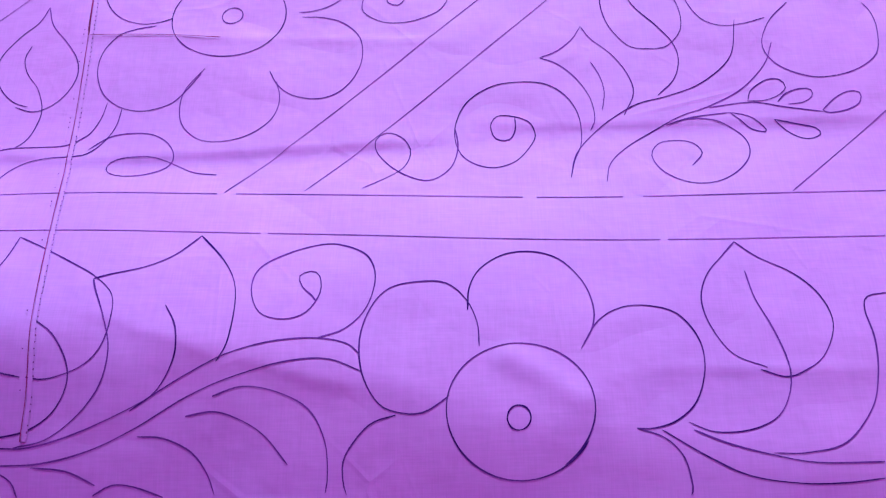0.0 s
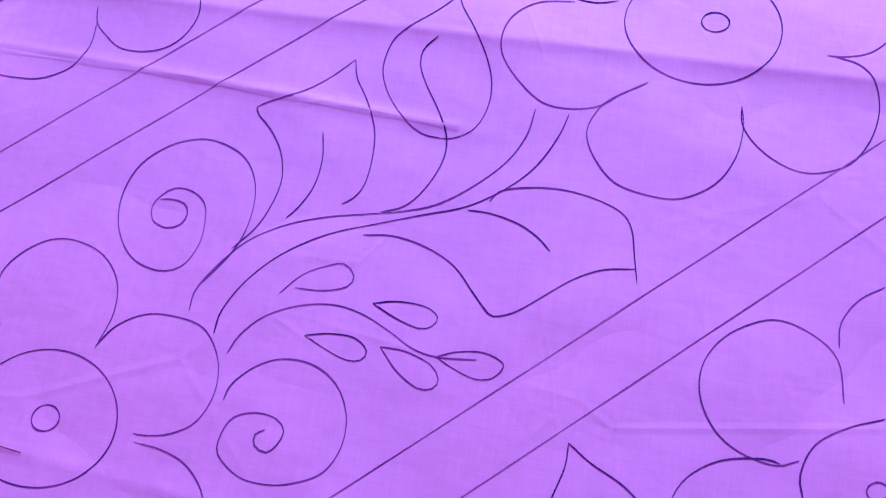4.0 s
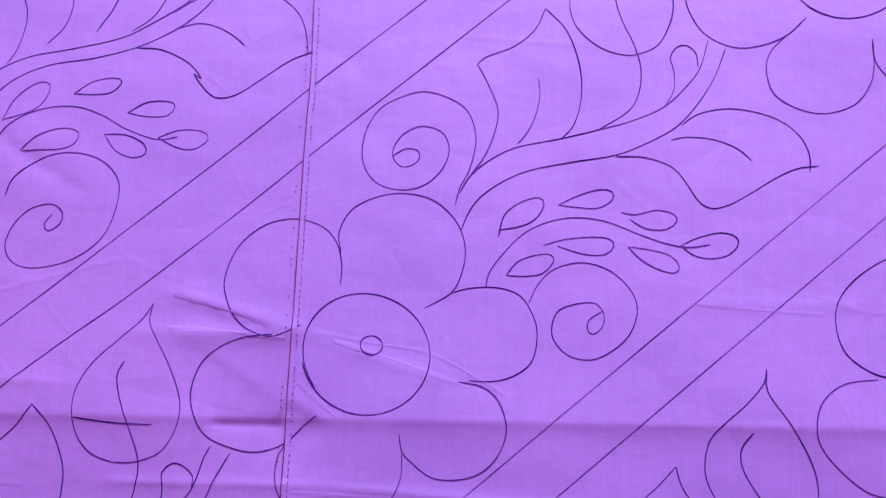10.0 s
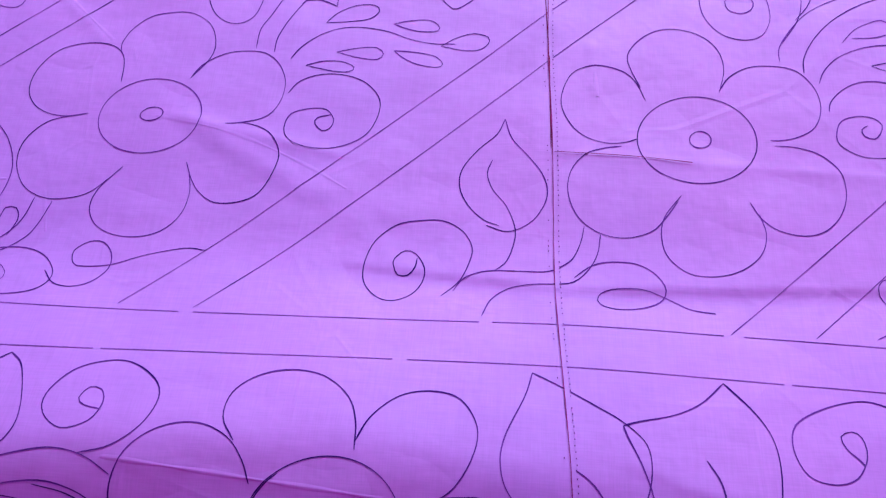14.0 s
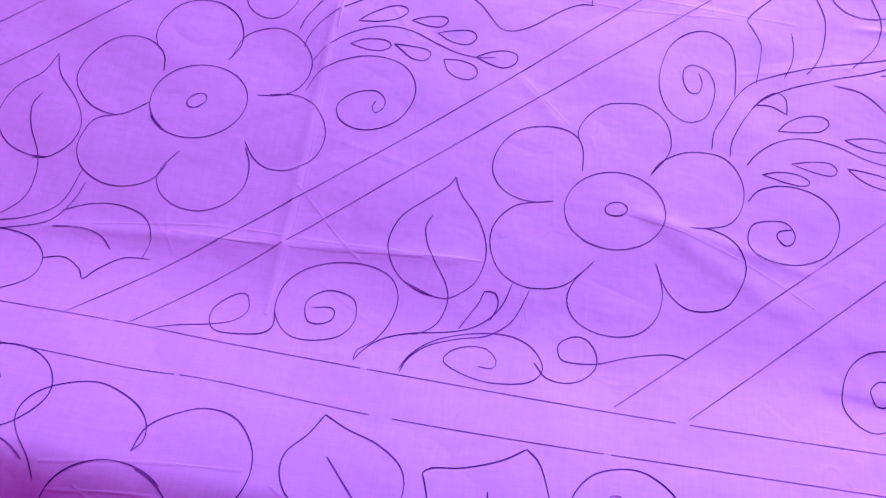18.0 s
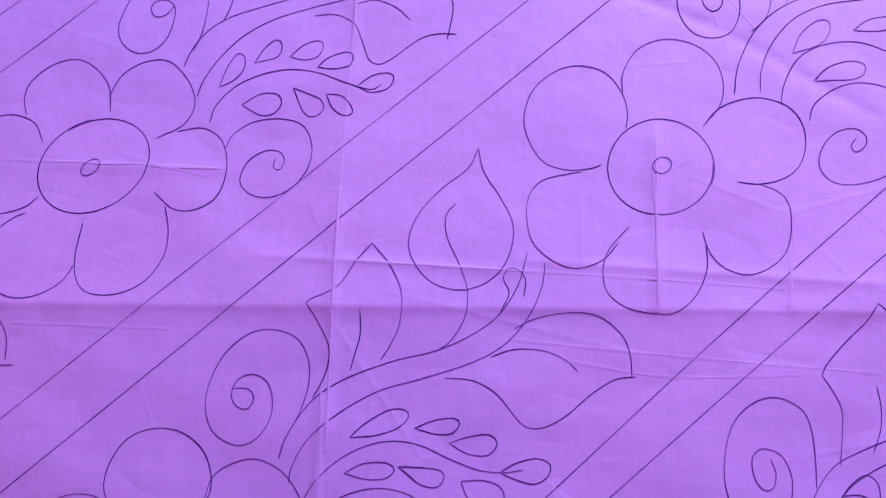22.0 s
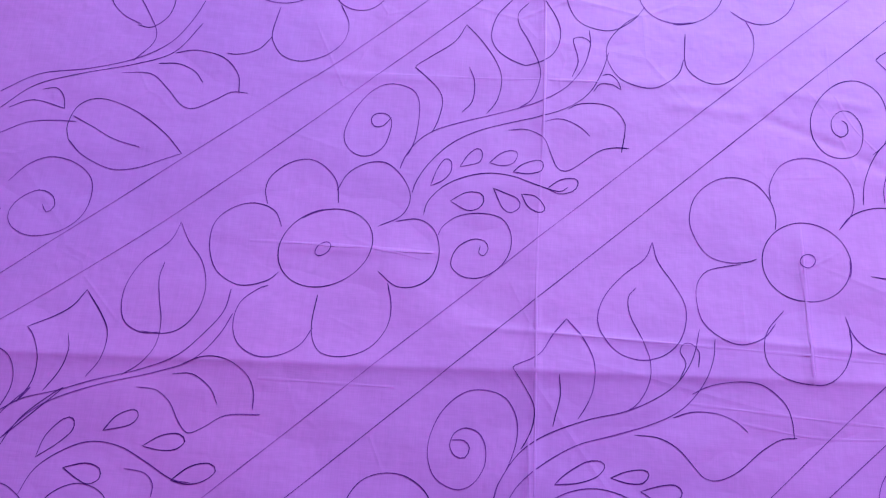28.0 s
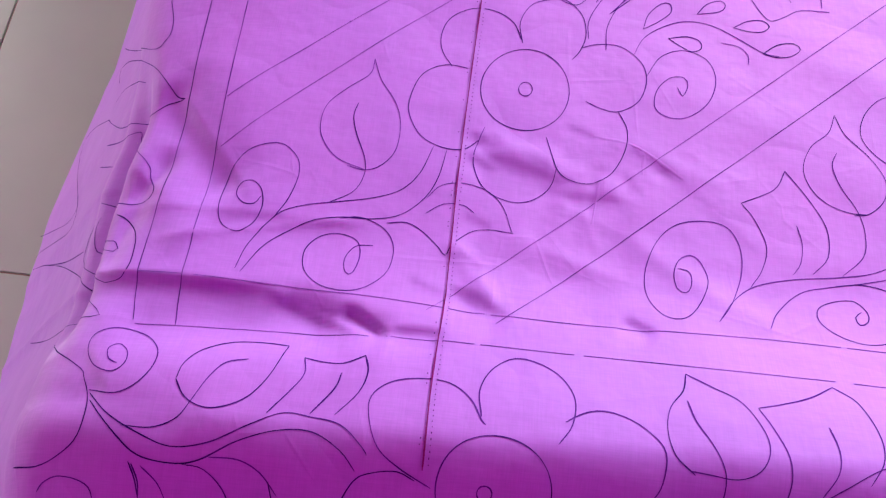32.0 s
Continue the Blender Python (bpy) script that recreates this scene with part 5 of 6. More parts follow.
pen("petal_line", whole, (-744, 396), (-736, 378), (-739, 360), (-752, 346), (-771, 339), (-787, 343), (-796, 355), (-798, 366), (-794, 390))
pen("petal_line", whole, (-798, 360), (-807, 348), (-822, 342), (-833, 342))
whole = pen("drawn_spiral", sheet, (-737, 503), (-731, 520), (-725, 536), (-726, 553), (-733, 566), (-751, 573), (-769, 566), (-781, 548), (-786, 527), (-780, 512), (-766, 508), (-752, 514), (-745, 530), (-745, 542), (-754, 548), (-763, 544), (-767, 538), (-762, 533), (-754, 536), (-749, 546))
whole = pen("drawn_stem", sheet, (-737, 502), (-729, 524), (-715, 544), (-698, 555), (-669, 564), (-645, 574), (-621, 588), (-603, 606), (-593, 625), (-588, 646))
pen("stroke", whole, (-722, 478), (-720, 493), (-711, 517), (-695, 534), (-668, 550), (-635, 562), (-611, 576), (-596, 597), (-588, 617))
pen("stroke", whole, (-618, 588), (-609, 603), (-608, 616), (-610, 626), (-603, 633), (-594, 630), (-592, 617), (-596, 607))
whole = pen("drawn_pointed_leaf", sheet, (-694, 645), (-706, 620), (-728, 605), (-731, 600))
pen("outline", whole, (-731, 600), (-721, 587), (-713, 568), (-715, 549), (-720, 538))
pen("outline", whole, (-694, 645), (-679, 628), (-668, 606), (-668, 586), (-676, 571))
pen("vein", whole, (-697, 602), (-691, 589), (-692, 572), (-697, 557))
whole = pen("drawn_round_leaf", sheet, (-674, 667), (-673, 646), (-668, 629), (-654, 617), (-636, 615), (-620, 625), (-612, 644), (-612, 662), (-615, 672))
pen("vein", whole, (-646, 670), (-648, 654), (-640, 636), (-631, 614), (-631, 594), (-637, 579), (-647, 571))
whole = pen("drawn_lobed_leaf", sheet, (-605, 579), (-595, 588), (-574, 594), (-558, 587), (-548, 573), (-547, 557))
pen("outline", whole, (-645, 558), (-626, 558), (-613, 549), (-603, 534), (-594, 529), (-582, 535), (-566, 549), (-552, 556), (-543, 552))
pen("vein", whole, (-611, 575), (-598, 577), (-587, 573), (-579, 564))
whole = pen("drawn_sprig", sheet, (-723, 476), (-718, 491), (-704, 506), (-684, 514), (-663, 515), (-642, 506), (-620, 500), (-600, 503))
pen("bud_line", whole, (-704, 513), (-699, 529), (-691, 537), (-687, 533), (-689, 523), (-704, 513))
pen("bud_line", whole, (-684, 523), (-674, 537), (-665, 541), (-663, 535), (-669, 527), (-684, 523))
pen("bud_line", whole, (-661, 519), (-651, 531), (-641, 536), (-637, 531), (-644, 523), (-661, 519))
pen("bud_line", whole, (-637, 512), (-627, 522), (-617, 525), (-613, 521), (-618, 513), (-637, 512))
pen("bud_line", whole, (-704, 487), (-694, 497), (-684, 500), (-681, 495), (-687, 489), (-704, 487))
pen("bud_line", whole, (-668, 503), (-658, 505), (-650, 501), (-650, 493), (-656, 489), (-663, 494), (-668, 503))
pen("bud_line", whole, (-644, 498), (-632, 496), (-623, 494), (-620, 488), (-625, 483), (-634, 486), (-644, 498))
pen("bud_line", whole, (-618, 500), (-605, 508), (-593, 510), (-590, 505), (-596, 497), (-608, 495), (-618, 500))
whole = pen("drawn_spiral", sheet, (-714, 450), (-709, 468), (-692, 482), (-672, 486), (-655, 480), (-649, 466), (-653, 446), (-667, 430), (-683, 426), (-693, 430), (-695, 441), (-689, 454), (-675, 460), (-667, 458), (-667, 450), (-672, 447), (-674, 452))
whole = pen("drawn_flower", sheet, (-553, 675), (-534, 662), (-512, 660), (-492, 679))
pen("petal_line", whole, (-582, 649), (-587, 633), (-585, 615), (-572, 603), (-553, 601), (-534, 612), (-523, 625), (-521, 648))
pen("petal_line", whole, (-523, 623), (-516, 608), (-498, 600), (-479, 606), (-464, 622), (-461, 645), (-467, 663))
pen("petal_line", whole, (-481, 671), (-465, 660), (-447, 658), (-429, 669), (-420, 688))
pen("petal_line", whole, (-597, 671), (-579, 665), (-559, 674))
whole = oval("drawn_flower", sheet, -459, 430, 36.6, 32.6, 25)
oval("eye_line", whole, -459, 429, 7.2, 4.7, 52)
pen("petal_line", whole, (-499, 437), (-501, 447), (-513, 457), (-528, 459), (-544, 452), (-554, 436), (-555, 415), (-546, 395), (-531, 387), (-515, 387), (-499, 398), (-489, 412))
pen("petal_line", whole, (-518, 459), (-522, 471), (-519, 492), (-504, 509), (-485, 514), (-466, 509), (-454, 495), (-452, 482), (-454, 470))
pen("petal_line", whole, (-452, 489), (-445, 503), (-429, 513), (-416, 515), (-401, 509), (-392, 493), (-394, 477), (-403, 462), (-419, 453))
pen("petal_line", whole, (-403, 462), (-386, 466), (-371, 464), (-361, 452), (-359, 438), (-366, 418), (-379, 405), (-392, 401), (-405, 404), (-417, 412))
pen("petal_line", whole, (-405, 404), (-399, 389), (-401, 370), (-412, 352), (-426, 342), (-440, 342), (-453, 351), (-457, 362), (-456, 387))
pen("petal_line", whole, (-458, 362), (-463, 348), (-479, 335), (-495, 334), (-511, 341), (-521, 358), (-520, 375), (-508, 392), (-496, 402))
whole = pen("drawn_spiral", sheet, (-398, 509), (-391, 528), (-384, 552), (-384, 569), (-393, 583), (-407, 588), (-425, 583), (-440, 565), (-446, 543), (-444, 529), (-433, 522), (-421, 521), (-410, 531), (-405, 548), (-408, 558), (-416, 563), (-425, 557), (-428, 548), (-423, 541), (-416, 546), (-418, 553), (-426, 554))
whole = pen("drawn_stem", sheet, (-398, 506), (-394, 523), (-381, 540), (-359, 552), (-329, 564), (-299, 574), (-277, 584), (-256, 600), (-243, 621), (-237, 636))
pen("stroke", whole, (-393, 485), (-388, 506), (-373, 529), (-351, 545), (-321, 557), (-286, 569), (-264, 582), (-247, 603), (-239, 624))
pen("stroke", whole, (-261, 595), (-253, 613), (-254, 625), (-257, 635), (-251, 640), (-245, 636), (-247, 623))
whole = pen("drawn_pointed_leaf", sheet, (-351, 650), (-361, 632), (-379, 616), (-383, 608))
pen("outline", whole, (-383, 608), (-371, 592), (-364, 570), (-367, 553), (-371, 547))
pen("outline", whole, (-351, 650), (-330, 632), (-316, 610), (-312, 591), (-319, 576))
pen("vein", whole, (-344, 607), (-337, 591), (-339, 572), (-343, 562))
whole = pen("drawn_round_leaf", sheet, (-314, 696), (-323, 676), (-321, 655), (-310, 636), (-293, 626), (-278, 627), (-264, 639), (-256, 661), (-259, 678), (-269, 693), (-282, 698))
pen("vein", whole, (-292, 677), (-295, 665), (-290, 648), (-278, 628), (-276, 608), (-283, 591), (-294, 575))
whole = pen("drawn_lobed_leaf", sheet, (-273, 572), (-255, 577), (-229, 578), (-214, 571))
pen("outline", whole, (-308, 560), (-291, 561), (-276, 555), (-267, 540), (-255, 532), (-238, 534), (-216, 547))
whole = pen("drawn_sprig", sheet, (-380, 469), (-376, 486), (-361, 505), (-340, 517), (-315, 517), (-294, 511), (-274, 507), (-253, 511))
pen("bud_line", whole, (-380, 496), (-375, 513), (-364, 524), (-356, 525), (-356, 517), (-365, 506), (-380, 496))
pen("bud_line", whole, (-344, 522), (-333, 532), (-318, 540), (-312, 537), (-318, 529), (-331, 525), (-344, 522))
pen("bud_line", whole, (-305, 521), (-291, 529), (-278, 531), (-273, 526), (-281, 520), (-294, 518), (-305, 521))
pen("bud_line", whole, (-375, 478), (-368, 488), (-355, 493), (-346, 492), (-348, 485), (-358, 480), (-375, 478))
pen("bud_line", whole, (-346, 499), (-332, 504), (-317, 505), (-312, 501), (-318, 497), (-332, 496), (-346, 499))
pen("bud_line", whole, (-302, 503), (-286, 503), (-276, 500), (-273, 494), (-281, 489), (-293, 493), (-302, 503))
pen("bud_line", whole, (-272, 508), (-256, 517), (-244, 518), (-238, 513), (-245, 505), (-257, 503), (-272, 508))
whole = pen("drawn_spiral", sheet, (-362, 461), (-356, 475), (-341, 486), (-324, 489), (-310, 482), (-303, 468), (-306, 450), (-319, 437), (-335, 431), (-348, 435), (-352, 447), (-346, 458), (-334, 465), (-325, 462), (-324, 453), (-331, 446), (-337, 449), (-334, 459), (-329, 474))
whole = oval("drawn_flower", sheet, 215, 390, 41.4, 38.2, 76)
oval("eye_line", whole, 215, 386, 6.7, 5.9, -170)
pen("petal_line", whole, (190, 349), (178, 337), (162, 330), (147, 329), (131, 337), (122, 352), (121, 364), (128, 380), (142, 389), (170, 390))
pen("petal_line", whole, (178, 337), (169, 327), (166, 315), (170, 300), (184, 291), (199, 289), (215, 295), (224, 307), (227, 319), (227, 336))
pen("petal_line", whole, (227, 336), (228, 322), (236, 311), (250, 305), (261, 305), (273, 312), (284, 327), (288, 343), (285, 358), (277, 367), (266, 372), (253, 377))
pen("petal_line", whole, (260, 374), (275, 370), (288, 371), (297, 380), (302, 394))
whole = oval("drawn_flower", sheet, -1008, -61, 37.0, 33.2, 80)
oval("eye_line", whole, -1008, -61, 6.3, 5.1, 84)
pen("petal_line", whole, (-1065, -48), (-1074, -34), (-1076, -18), (-1070, -1), (-1053, 10), (-1035, 9), (-1021, 0), (-1014, -15))
pen("petal_line", whole, (-1013, -18), (-1016, 1), (-1009, 18), (-998, 25), (-982, 28), (-968, 15), (-964, -4), (-968, -20), (-974, -29))
pen("petal_line", whole, (-967, -17), (-954, -12), (-936, -12), (-920, -25), (-916, -42), (-922, -61), (-937, -72), (-950, -71), (-962, -66))
pen("petal_line", whole, (-937, -72), (-930, -88), (-932, -108), (-942, -128), (-956, -137), (-970, -137), (-981, -129), (-990, -102))
pen("petal_line", whole, (-981, -126), (-985, -143), (-998, -156), (-1014, -159), (-1031, -152), (-1040, -137), (-1042, -122), (-1036, -99))
pen("petal_line", whole, (-1039, -110), (-1050, -120), (-1065, -121), (-1082, -113), (-1093, -94), (-1093, -76), (-1086, -57), (-1070, -47), (-1052, -48))
whole = pen("drawn_round_leaf", sheet, (-1124, -49), (-1126, -63), (-1141, -78), (-1154, -95), (-1156, -115), (-1150, -129), (-1139, -140), (-1119, -147))
pen("outline", whole, (-1124, -49), (-1117, -67), (-1104, -86), (-1098, -105), (-1099, -128), (-1108, -142), (-1119, -147), (-1132, -145))
pen("vein", whole, (-1131, -90), (-1133, -102), (-1129, -117), (-1120, -138), (-1119, -152), (-1125, -166), (-1141, -177))
whole = pen("drawn_spiral", sheet, (-1176, -192), (-1169, -177), (-1165, -157), (-1168, -143), (-1179, -133), (-1191, -133), (-1206, -141), (-1215, -159), (-1217, -182), (-1213, -200), (-1201, -207), (-1191, -200), (-1186, -186), (-1189, -172), (-1197, -165), (-1205, -168), (-1206, -177), (-1200, -184), (-1192, -184), (-1188, -177))
whole = pen("drawn_stem", sheet, (-1195, -237), (-1190, -215), (-1175, -191), (-1157, -181), (-1133, -175), (-1110, -169), (-1091, -160), (-1079, -144), (-1072, -121))
pen("stroke", whole, (-1191, -239), (-1178, -214), (-1154, -195), (-1132, -188), (-1108, -186), (-1089, -180), (-1074, -165), (-1066, -147), (-1062, -123))
whole = pen("drawn_spiral", sheet, (-1131, -189), (-1116, -186), (-1099, -193), (-1091, -207), (-1093, -227), (-1105, -241), (-1119, -246), (-1137, -243), (-1149, -232), (-1151, -216), (-1143, -204), (-1130, -200), (-1117, -204), (-1113, -216), (-1116, -231), (-1121, -231), (-1123, -220), (-1117, -209), (-1105, -207))
whole = pen("drawn_lobed_leaf", sheet, (-1072, -164), (-1063, -153), (-1048, -149), (-1031, -152), (-1018, -164), (-1010, -185))
pen("outline", whole, (-1098, -188), (-1084, -186), (-1072, -192), (-1060, -203), (-1055, -209), (-1051, -200), (-1040, -188), (-1029, -184), (-1009, -185))
pen("vein", whole, (-1072, -177), (-1060, -168), (-1046, -167), (-1038, -172))
whole = pen("drawn_spiral", sheet, (-916, -37), (-905, -17), (-887, -8), (-869, -14), (-862, -32), (-868, -54), (-883, -69), (-898, -72), (-909, -65), (-908, -49), (-898, -36), (-887, -34), (-884, -41), (-888, -51), (-892, -44))
whole = pen("drawn_stem", sheet, (-962, -8), (-962, 11), (-950, 36), (-932, 56), (-940, 45))
pen("stroke", whole, (-948, -17), (-947, 8), (-934, 35), (-909, 57), (-946, 19))
whole = pen("drawn_round_leaf", sheet, (-771, -52), (-777, -69), (-791, -83), (-798, -102), (-794, -118), (-783, -130), (-767, -136), (-753, -136))
pen("outline", whole, (-771, -52), (-764, -69), (-747, -87), (-737, -105), (-739, -122), (-751, -135), (-763, -138))
pen("vein", whole, (-772, -86), (-776, -98), (-771, -115), (-760, -134), (-756, -152), (-759, -171), (-776, -189))
whole = pen("drawn_pointed_leaf", sheet, (-812, -107), (-821, -124), (-846, -139))
pen("outline", whole, (-846, -139), (-837, -151), (-829, -172), (-833, -191), (-842, -206))
pen("outline", whole, (-812, -107), (-795, -130), (-784, -152), (-785, -175), (-797, -190))
pen("vein", whole, (-806, -152), (-803, -166), (-805, -182), (-811, -192))
whole = pen("drawn_spiral", sheet, (-867, -238), (-857, -222), (-848, -197), (-848, -175), (-857, -160), (-874, -157), (-894, -163), (-908, -179), (-916, -203), (-915, -224), (-904, -238), (-890, -238), (-879, -225), (-872, -205), (-877, -190), (-884, -186), (-892, -191), (-896, -202), (-894, -214), (-888, -217), (-884, -210), (-885, -200), (-893, -198))
whole = pen("drawn_stem", sheet, (-867, -238), (-855, -219), (-839, -205), (-812, -196), (-778, -190), (-752, -183), (-732, -169), (-725, -141))
pen("stroke", whole, (-833, -240), (-825, -224), (-807, -206), (-783, -198), (-759, -192), (-735, -183), (-724, -166), (-720, -151))
whole = pen("drawn_spiral", sheet, (-783, -198), (-763, -194), (-742, -198), (-730, -210), (-731, -226), (-747, -238), (-768, -243), (-786, -238), (-797, -228), (-796, -217), (-784, -210), (-770, -208), (-762, -216), (-763, -224), (-769, -227), (-771, -221), (-766, -216))
whole = pen("drawn_lobed_leaf", sheet, (-729, -174), (-711, -166), (-691, -164), (-672, -170), (-663, -185), (-665, -201))
pen("outline", whole, (-730, -211), (-716, -208), (-703, -215), (-698, -222), (-691, -213), (-677, -202), (-659, -200))
pen("vein", whole, (-732, -187), (-715, -185), (-698, -188), (-688, -197))
whole = oval("drawn_flower", sheet, -206, -381, 42.3, 37.6, -166, 0.00078)
oval("eye_line", whole, -209, -380, 8.1, 7.3, -165, 0.00078)
pen("petal_line", whole, (-246, -359), (-251, -347), (-261, -335), (-278, -328), (-297, -331), (-313, -343), (-320, -360), (-319, -376), (-312, -390), (-299, -402), (-282, -406), (-264, -403), (-254, -398), (-249, -388), width=0.00078)
pen("petal_line", whole, (-257, -337), (-265, -324), (-263, -309), (-251, -298), (-233, -293), (-214, -296), (-199, -308), (-193, -323), (-192, -339), width=0.00078)
pen("petal_line", whole, (-192, -334), (-185, -319), (-171, -306), (-154, -302), (-138, -306), (-128, -322), (-130, -340), (-141, -358), (-160, -367), width=0.00078)
pen("petal_line", whole, (-160, -367), (-144, -362), (-124, -360), (-109, -368), (-103, -377), width=0.00078)
pen("petal_line", whole, (-273, -405), (-281, -412), (-287, -426), (-287, -439), (-278, -455), width=0.00078)
pen("petal_line", whole, (-211, -420), (-215, -433), (-220, -455), width=0.00078)
whole = pen("drawn_spiral", sheet, (-167, -408), (-164, -403), (-154, -402), (-144, -408), (-133, -419), width=0.00078)
pen("curl_line", whole, (-162, -411), (-156, -419), (-148, -430), (-135, -434), (-122, -432), (-109, -421), width=0.00078)
whole = pen("drawn_stem", sheet, (-518, -382), (-509, -387), (-491, -391), (-471, -389), (-451, -383), (-425, -370), (-400, -357), (-380, -351), (-356, -346), (-337, -349), (-321, -358), width=0.00078)
pen("stroke", whole, (-518, -389), (-508, -395), (-491, -399), (-471, -403), (-450, -398), (-427, -386), (-409, -375), (-386, -367), (-359, -363), (-339, -367), (-324, -375), width=0.00078)
whole = pen("drawn_round_leaf", sheet, (-518, -289), (-525, -303), (-535, -316), (-536, -328), (-530, -340), (-517, -350), (-505, -353), (-484, -355), width=0.00078)
pen("outline", whole, (-518, -289), (-503, -296), (-484, -302), (-468, -313), (-463, -327), (-467, -342), (-474, -354), (-486, -356), width=0.00078)
pen("vein", whole, (-511, -315), (-501, -326), (-489, -340), (-484, -353), (-486, -370), (-496, -380), (-518, -383), width=0.00078)
whole = pen("drawn_pointed_leaf", sheet, (-454, -315), (-449, -311), (-431, -308), (-410, -300), (-395, -290), width=0.00078)
pen("outline", whole, (-454, -315), (-450, -326), (-446, -342), (-448, -359), (-455, -374), (-467, -386), (-486, -390), width=0.00078)
pen("outline", whole, (-395, -290), (-386, -299), (-378, -323), (-379, -339), (-392, -354), width=0.00078)
pen("vein", whole, (-415, -320), (-413, -336), (-417, -355), (-424, -366), width=0.00078)
whole = pen("drawn_spiral", sheet, (-340, -348), (-323, -343), (-309, -331), (-303, -315), (-308, -303), (-324, -293), (-340, -293), (-356, -300), (-366, -315), (-364, -327), (-352, -335), (-338, -330), (-333, -319), (-336, -311), (-343, -310), (-347, -317), (-343, -321), (-333, -323), width=0.00078)
whole = pen("drawn_lobed_leaf", sheet, (-362, -365), (-342, -369), (-326, -378), (-319, -390), (-316, -402), (-320, -424), width=0.00078)
pen("outline", whole, (-420, -385), (-409, -381), (-392, -384), (-380, -395), (-373, -407), (-368, -416), (-347, -415), (-334, -419), (-320, -428), (-310, -444), width=0.00078)
pen("vein", whole, (-387, -371), (-372, -372), (-359, -375), (-349, -382), (-342, -390), width=0.00078)
whole = pen("drawn_round_leaf", sheet, (-437, -462), (-436, -444), (-430, -424), (-420, -413), (-407, -408), (-390, -411), (-377, -422), (-369, -438), (-366, -459), width=0.00078)
pen("vein", whole, (-467, -403), (-446, -400), (-430, -403), (-417, -412), (-406, -427), (-392, -443), (-384, -452), width=0.00078)
whole = pen("drawn_spiral", sheet, (-482, -401), (-470, -408), (-458, -423), (-458, -439), (-465, -458), width=0.00078)
pen("curl_line", whole, (-540, -476), (-540, -442), (-536, -426), (-526, -416), (-513, -413), (-498, -417), (-488, -428), (-488, -440), (-494, -451), (-501, -451), (-504, -444), (-498, -437), (-488, -437), (-475, -442), width=0.00078)
whole = oval("drawn_flower", sheet, -629, -375, 39.9, 35.7, 174, 0.00078)
oval("eye_line", whole, -630, -372, 7.0, 6.6, 135, 0.00078)
pen("petal_line", whole, (-674, -357), (-680, -345), (-691, -332), (-696, -321), (-692, -308), (-678, -298), (-656, -293), (-633, -301), (-621, -312), (-618, -324), (-623, -332), width=0.00078)
pen("petal_line", whole, (-623, -332), (-619, -316), (-606, -305), (-589, -298), (-570, -301), (-556, -316), (-552, -333), (-557, -349), (-569, -356), (-587, -364), width=0.00078)
pen("petal_line", whole, (-709, -334), (-694, -339), (-683, -347), width=0.00078)
pen("petal_line", whole, (-581, -361), (-565, -353), (-551, -352), (-536, -357), (-524, -372), (-519, -386), (-523, -401), (-535, -412), (-548, -415), (-565, -410), (-583, -397), width=0.00078)
pen("petal_line", whole, (-565, -409), (-561, -421), (-564, -441), (-585, -482), width=0.00078)
whole = oval("drawn_flower", sheet, 185, -392, 38.9, 36.0, -174, 0.00078)
oval("eye_line", whole, 184, -397, 6.5, 6.1, 79, 0.00078)
pen("petal_line", whole, (164, -358), (163, -344), (157, -330), (146, -320), (131, -319), (115, -323), (105, -335), (100, -353), (102, -373), (111, -389), (123, -394), (134, -394), (143, -389), (148, -385), width=0.00078)
pen("petal_line", whole, (158, -337), (159, -323), (165, -311), (178, -302), (194, -300), (209, -305), (221, -319), (226, -334), (225, -347), (218, -360), width=0.00078)
pen("petal_line", whole, (218, -360), (228, -344), (241, -336), (256, -335), (271, -340), (281, -355), (282, -372), (276, -389), (265, -399), (253, -403), (244, -403), width=0.00078)
pen("petal_line", whole, (120, -395), (106, -400), (94, -415), (93, -427), (95, -434), width=0.00078)
pen("petal_line", whole, (244, -403), (258, -408), (267, -418), (270, -432), (269, -436), width=0.00078)
whole = pen("drawn_round_leaf", sheet, (308, -295), (300, -304), (290, -316), (285, -331), (288, -347), (298, -363), (315, -371), width=0.00078)
pen("outline", whole, (308, -295), (319, -305), (337, -316), (349, -330), (353, -347), (345, -365), (332, -374), (323, -376), (311, -372), width=0.00078)
pen("vein", whole, (311, -314), (314, -331), (321, -349), (326, -368), (325, -383), (317, -397), (302, -404), (284, -405), (271, -400), width=0.00078)
whole = pen("drawn_stem", sheet, (273, -404), (290, -411), (312, -417), (334, -421), (366, -421), width=0.00078)
pen("stroke", whole, (257, -404), (278, -417), (299, -427), (324, -431), (346, -431), (365, -429), width=0.00078)
pen("stroke", whole, (385, -329), (374, -331), (371, -339), (373, -356), (371, -375), (365, -393), (349, -411), (329, -416), (312, -416), width=0.00078)
whole = pen("drawn_spiral", sheet, (77, -353), (92, -347), (103, -334), (107, -316), (102, -302), (89, -295), (76, -294), (57, -300), (42, -310), (39, -324), (45, -338), (58, -342), (70, -338), (77, -326), (76, -315), (71, -312), (65, -315), (67, -322), (73, -328), (75, -331), width=0.00078)
whole = pen("drawn_pointed_leaf", sheet, (-50, -316), (-41, -313), (-22, -308), (-7, -300), (6, -287), width=0.00078)
pen("outline", whole, (-50, -316), (-48, -322), (-40, -340), (-35, -358), (-38, -377), (-49, -393), (-65, -405), (-82, -409), width=0.00078)
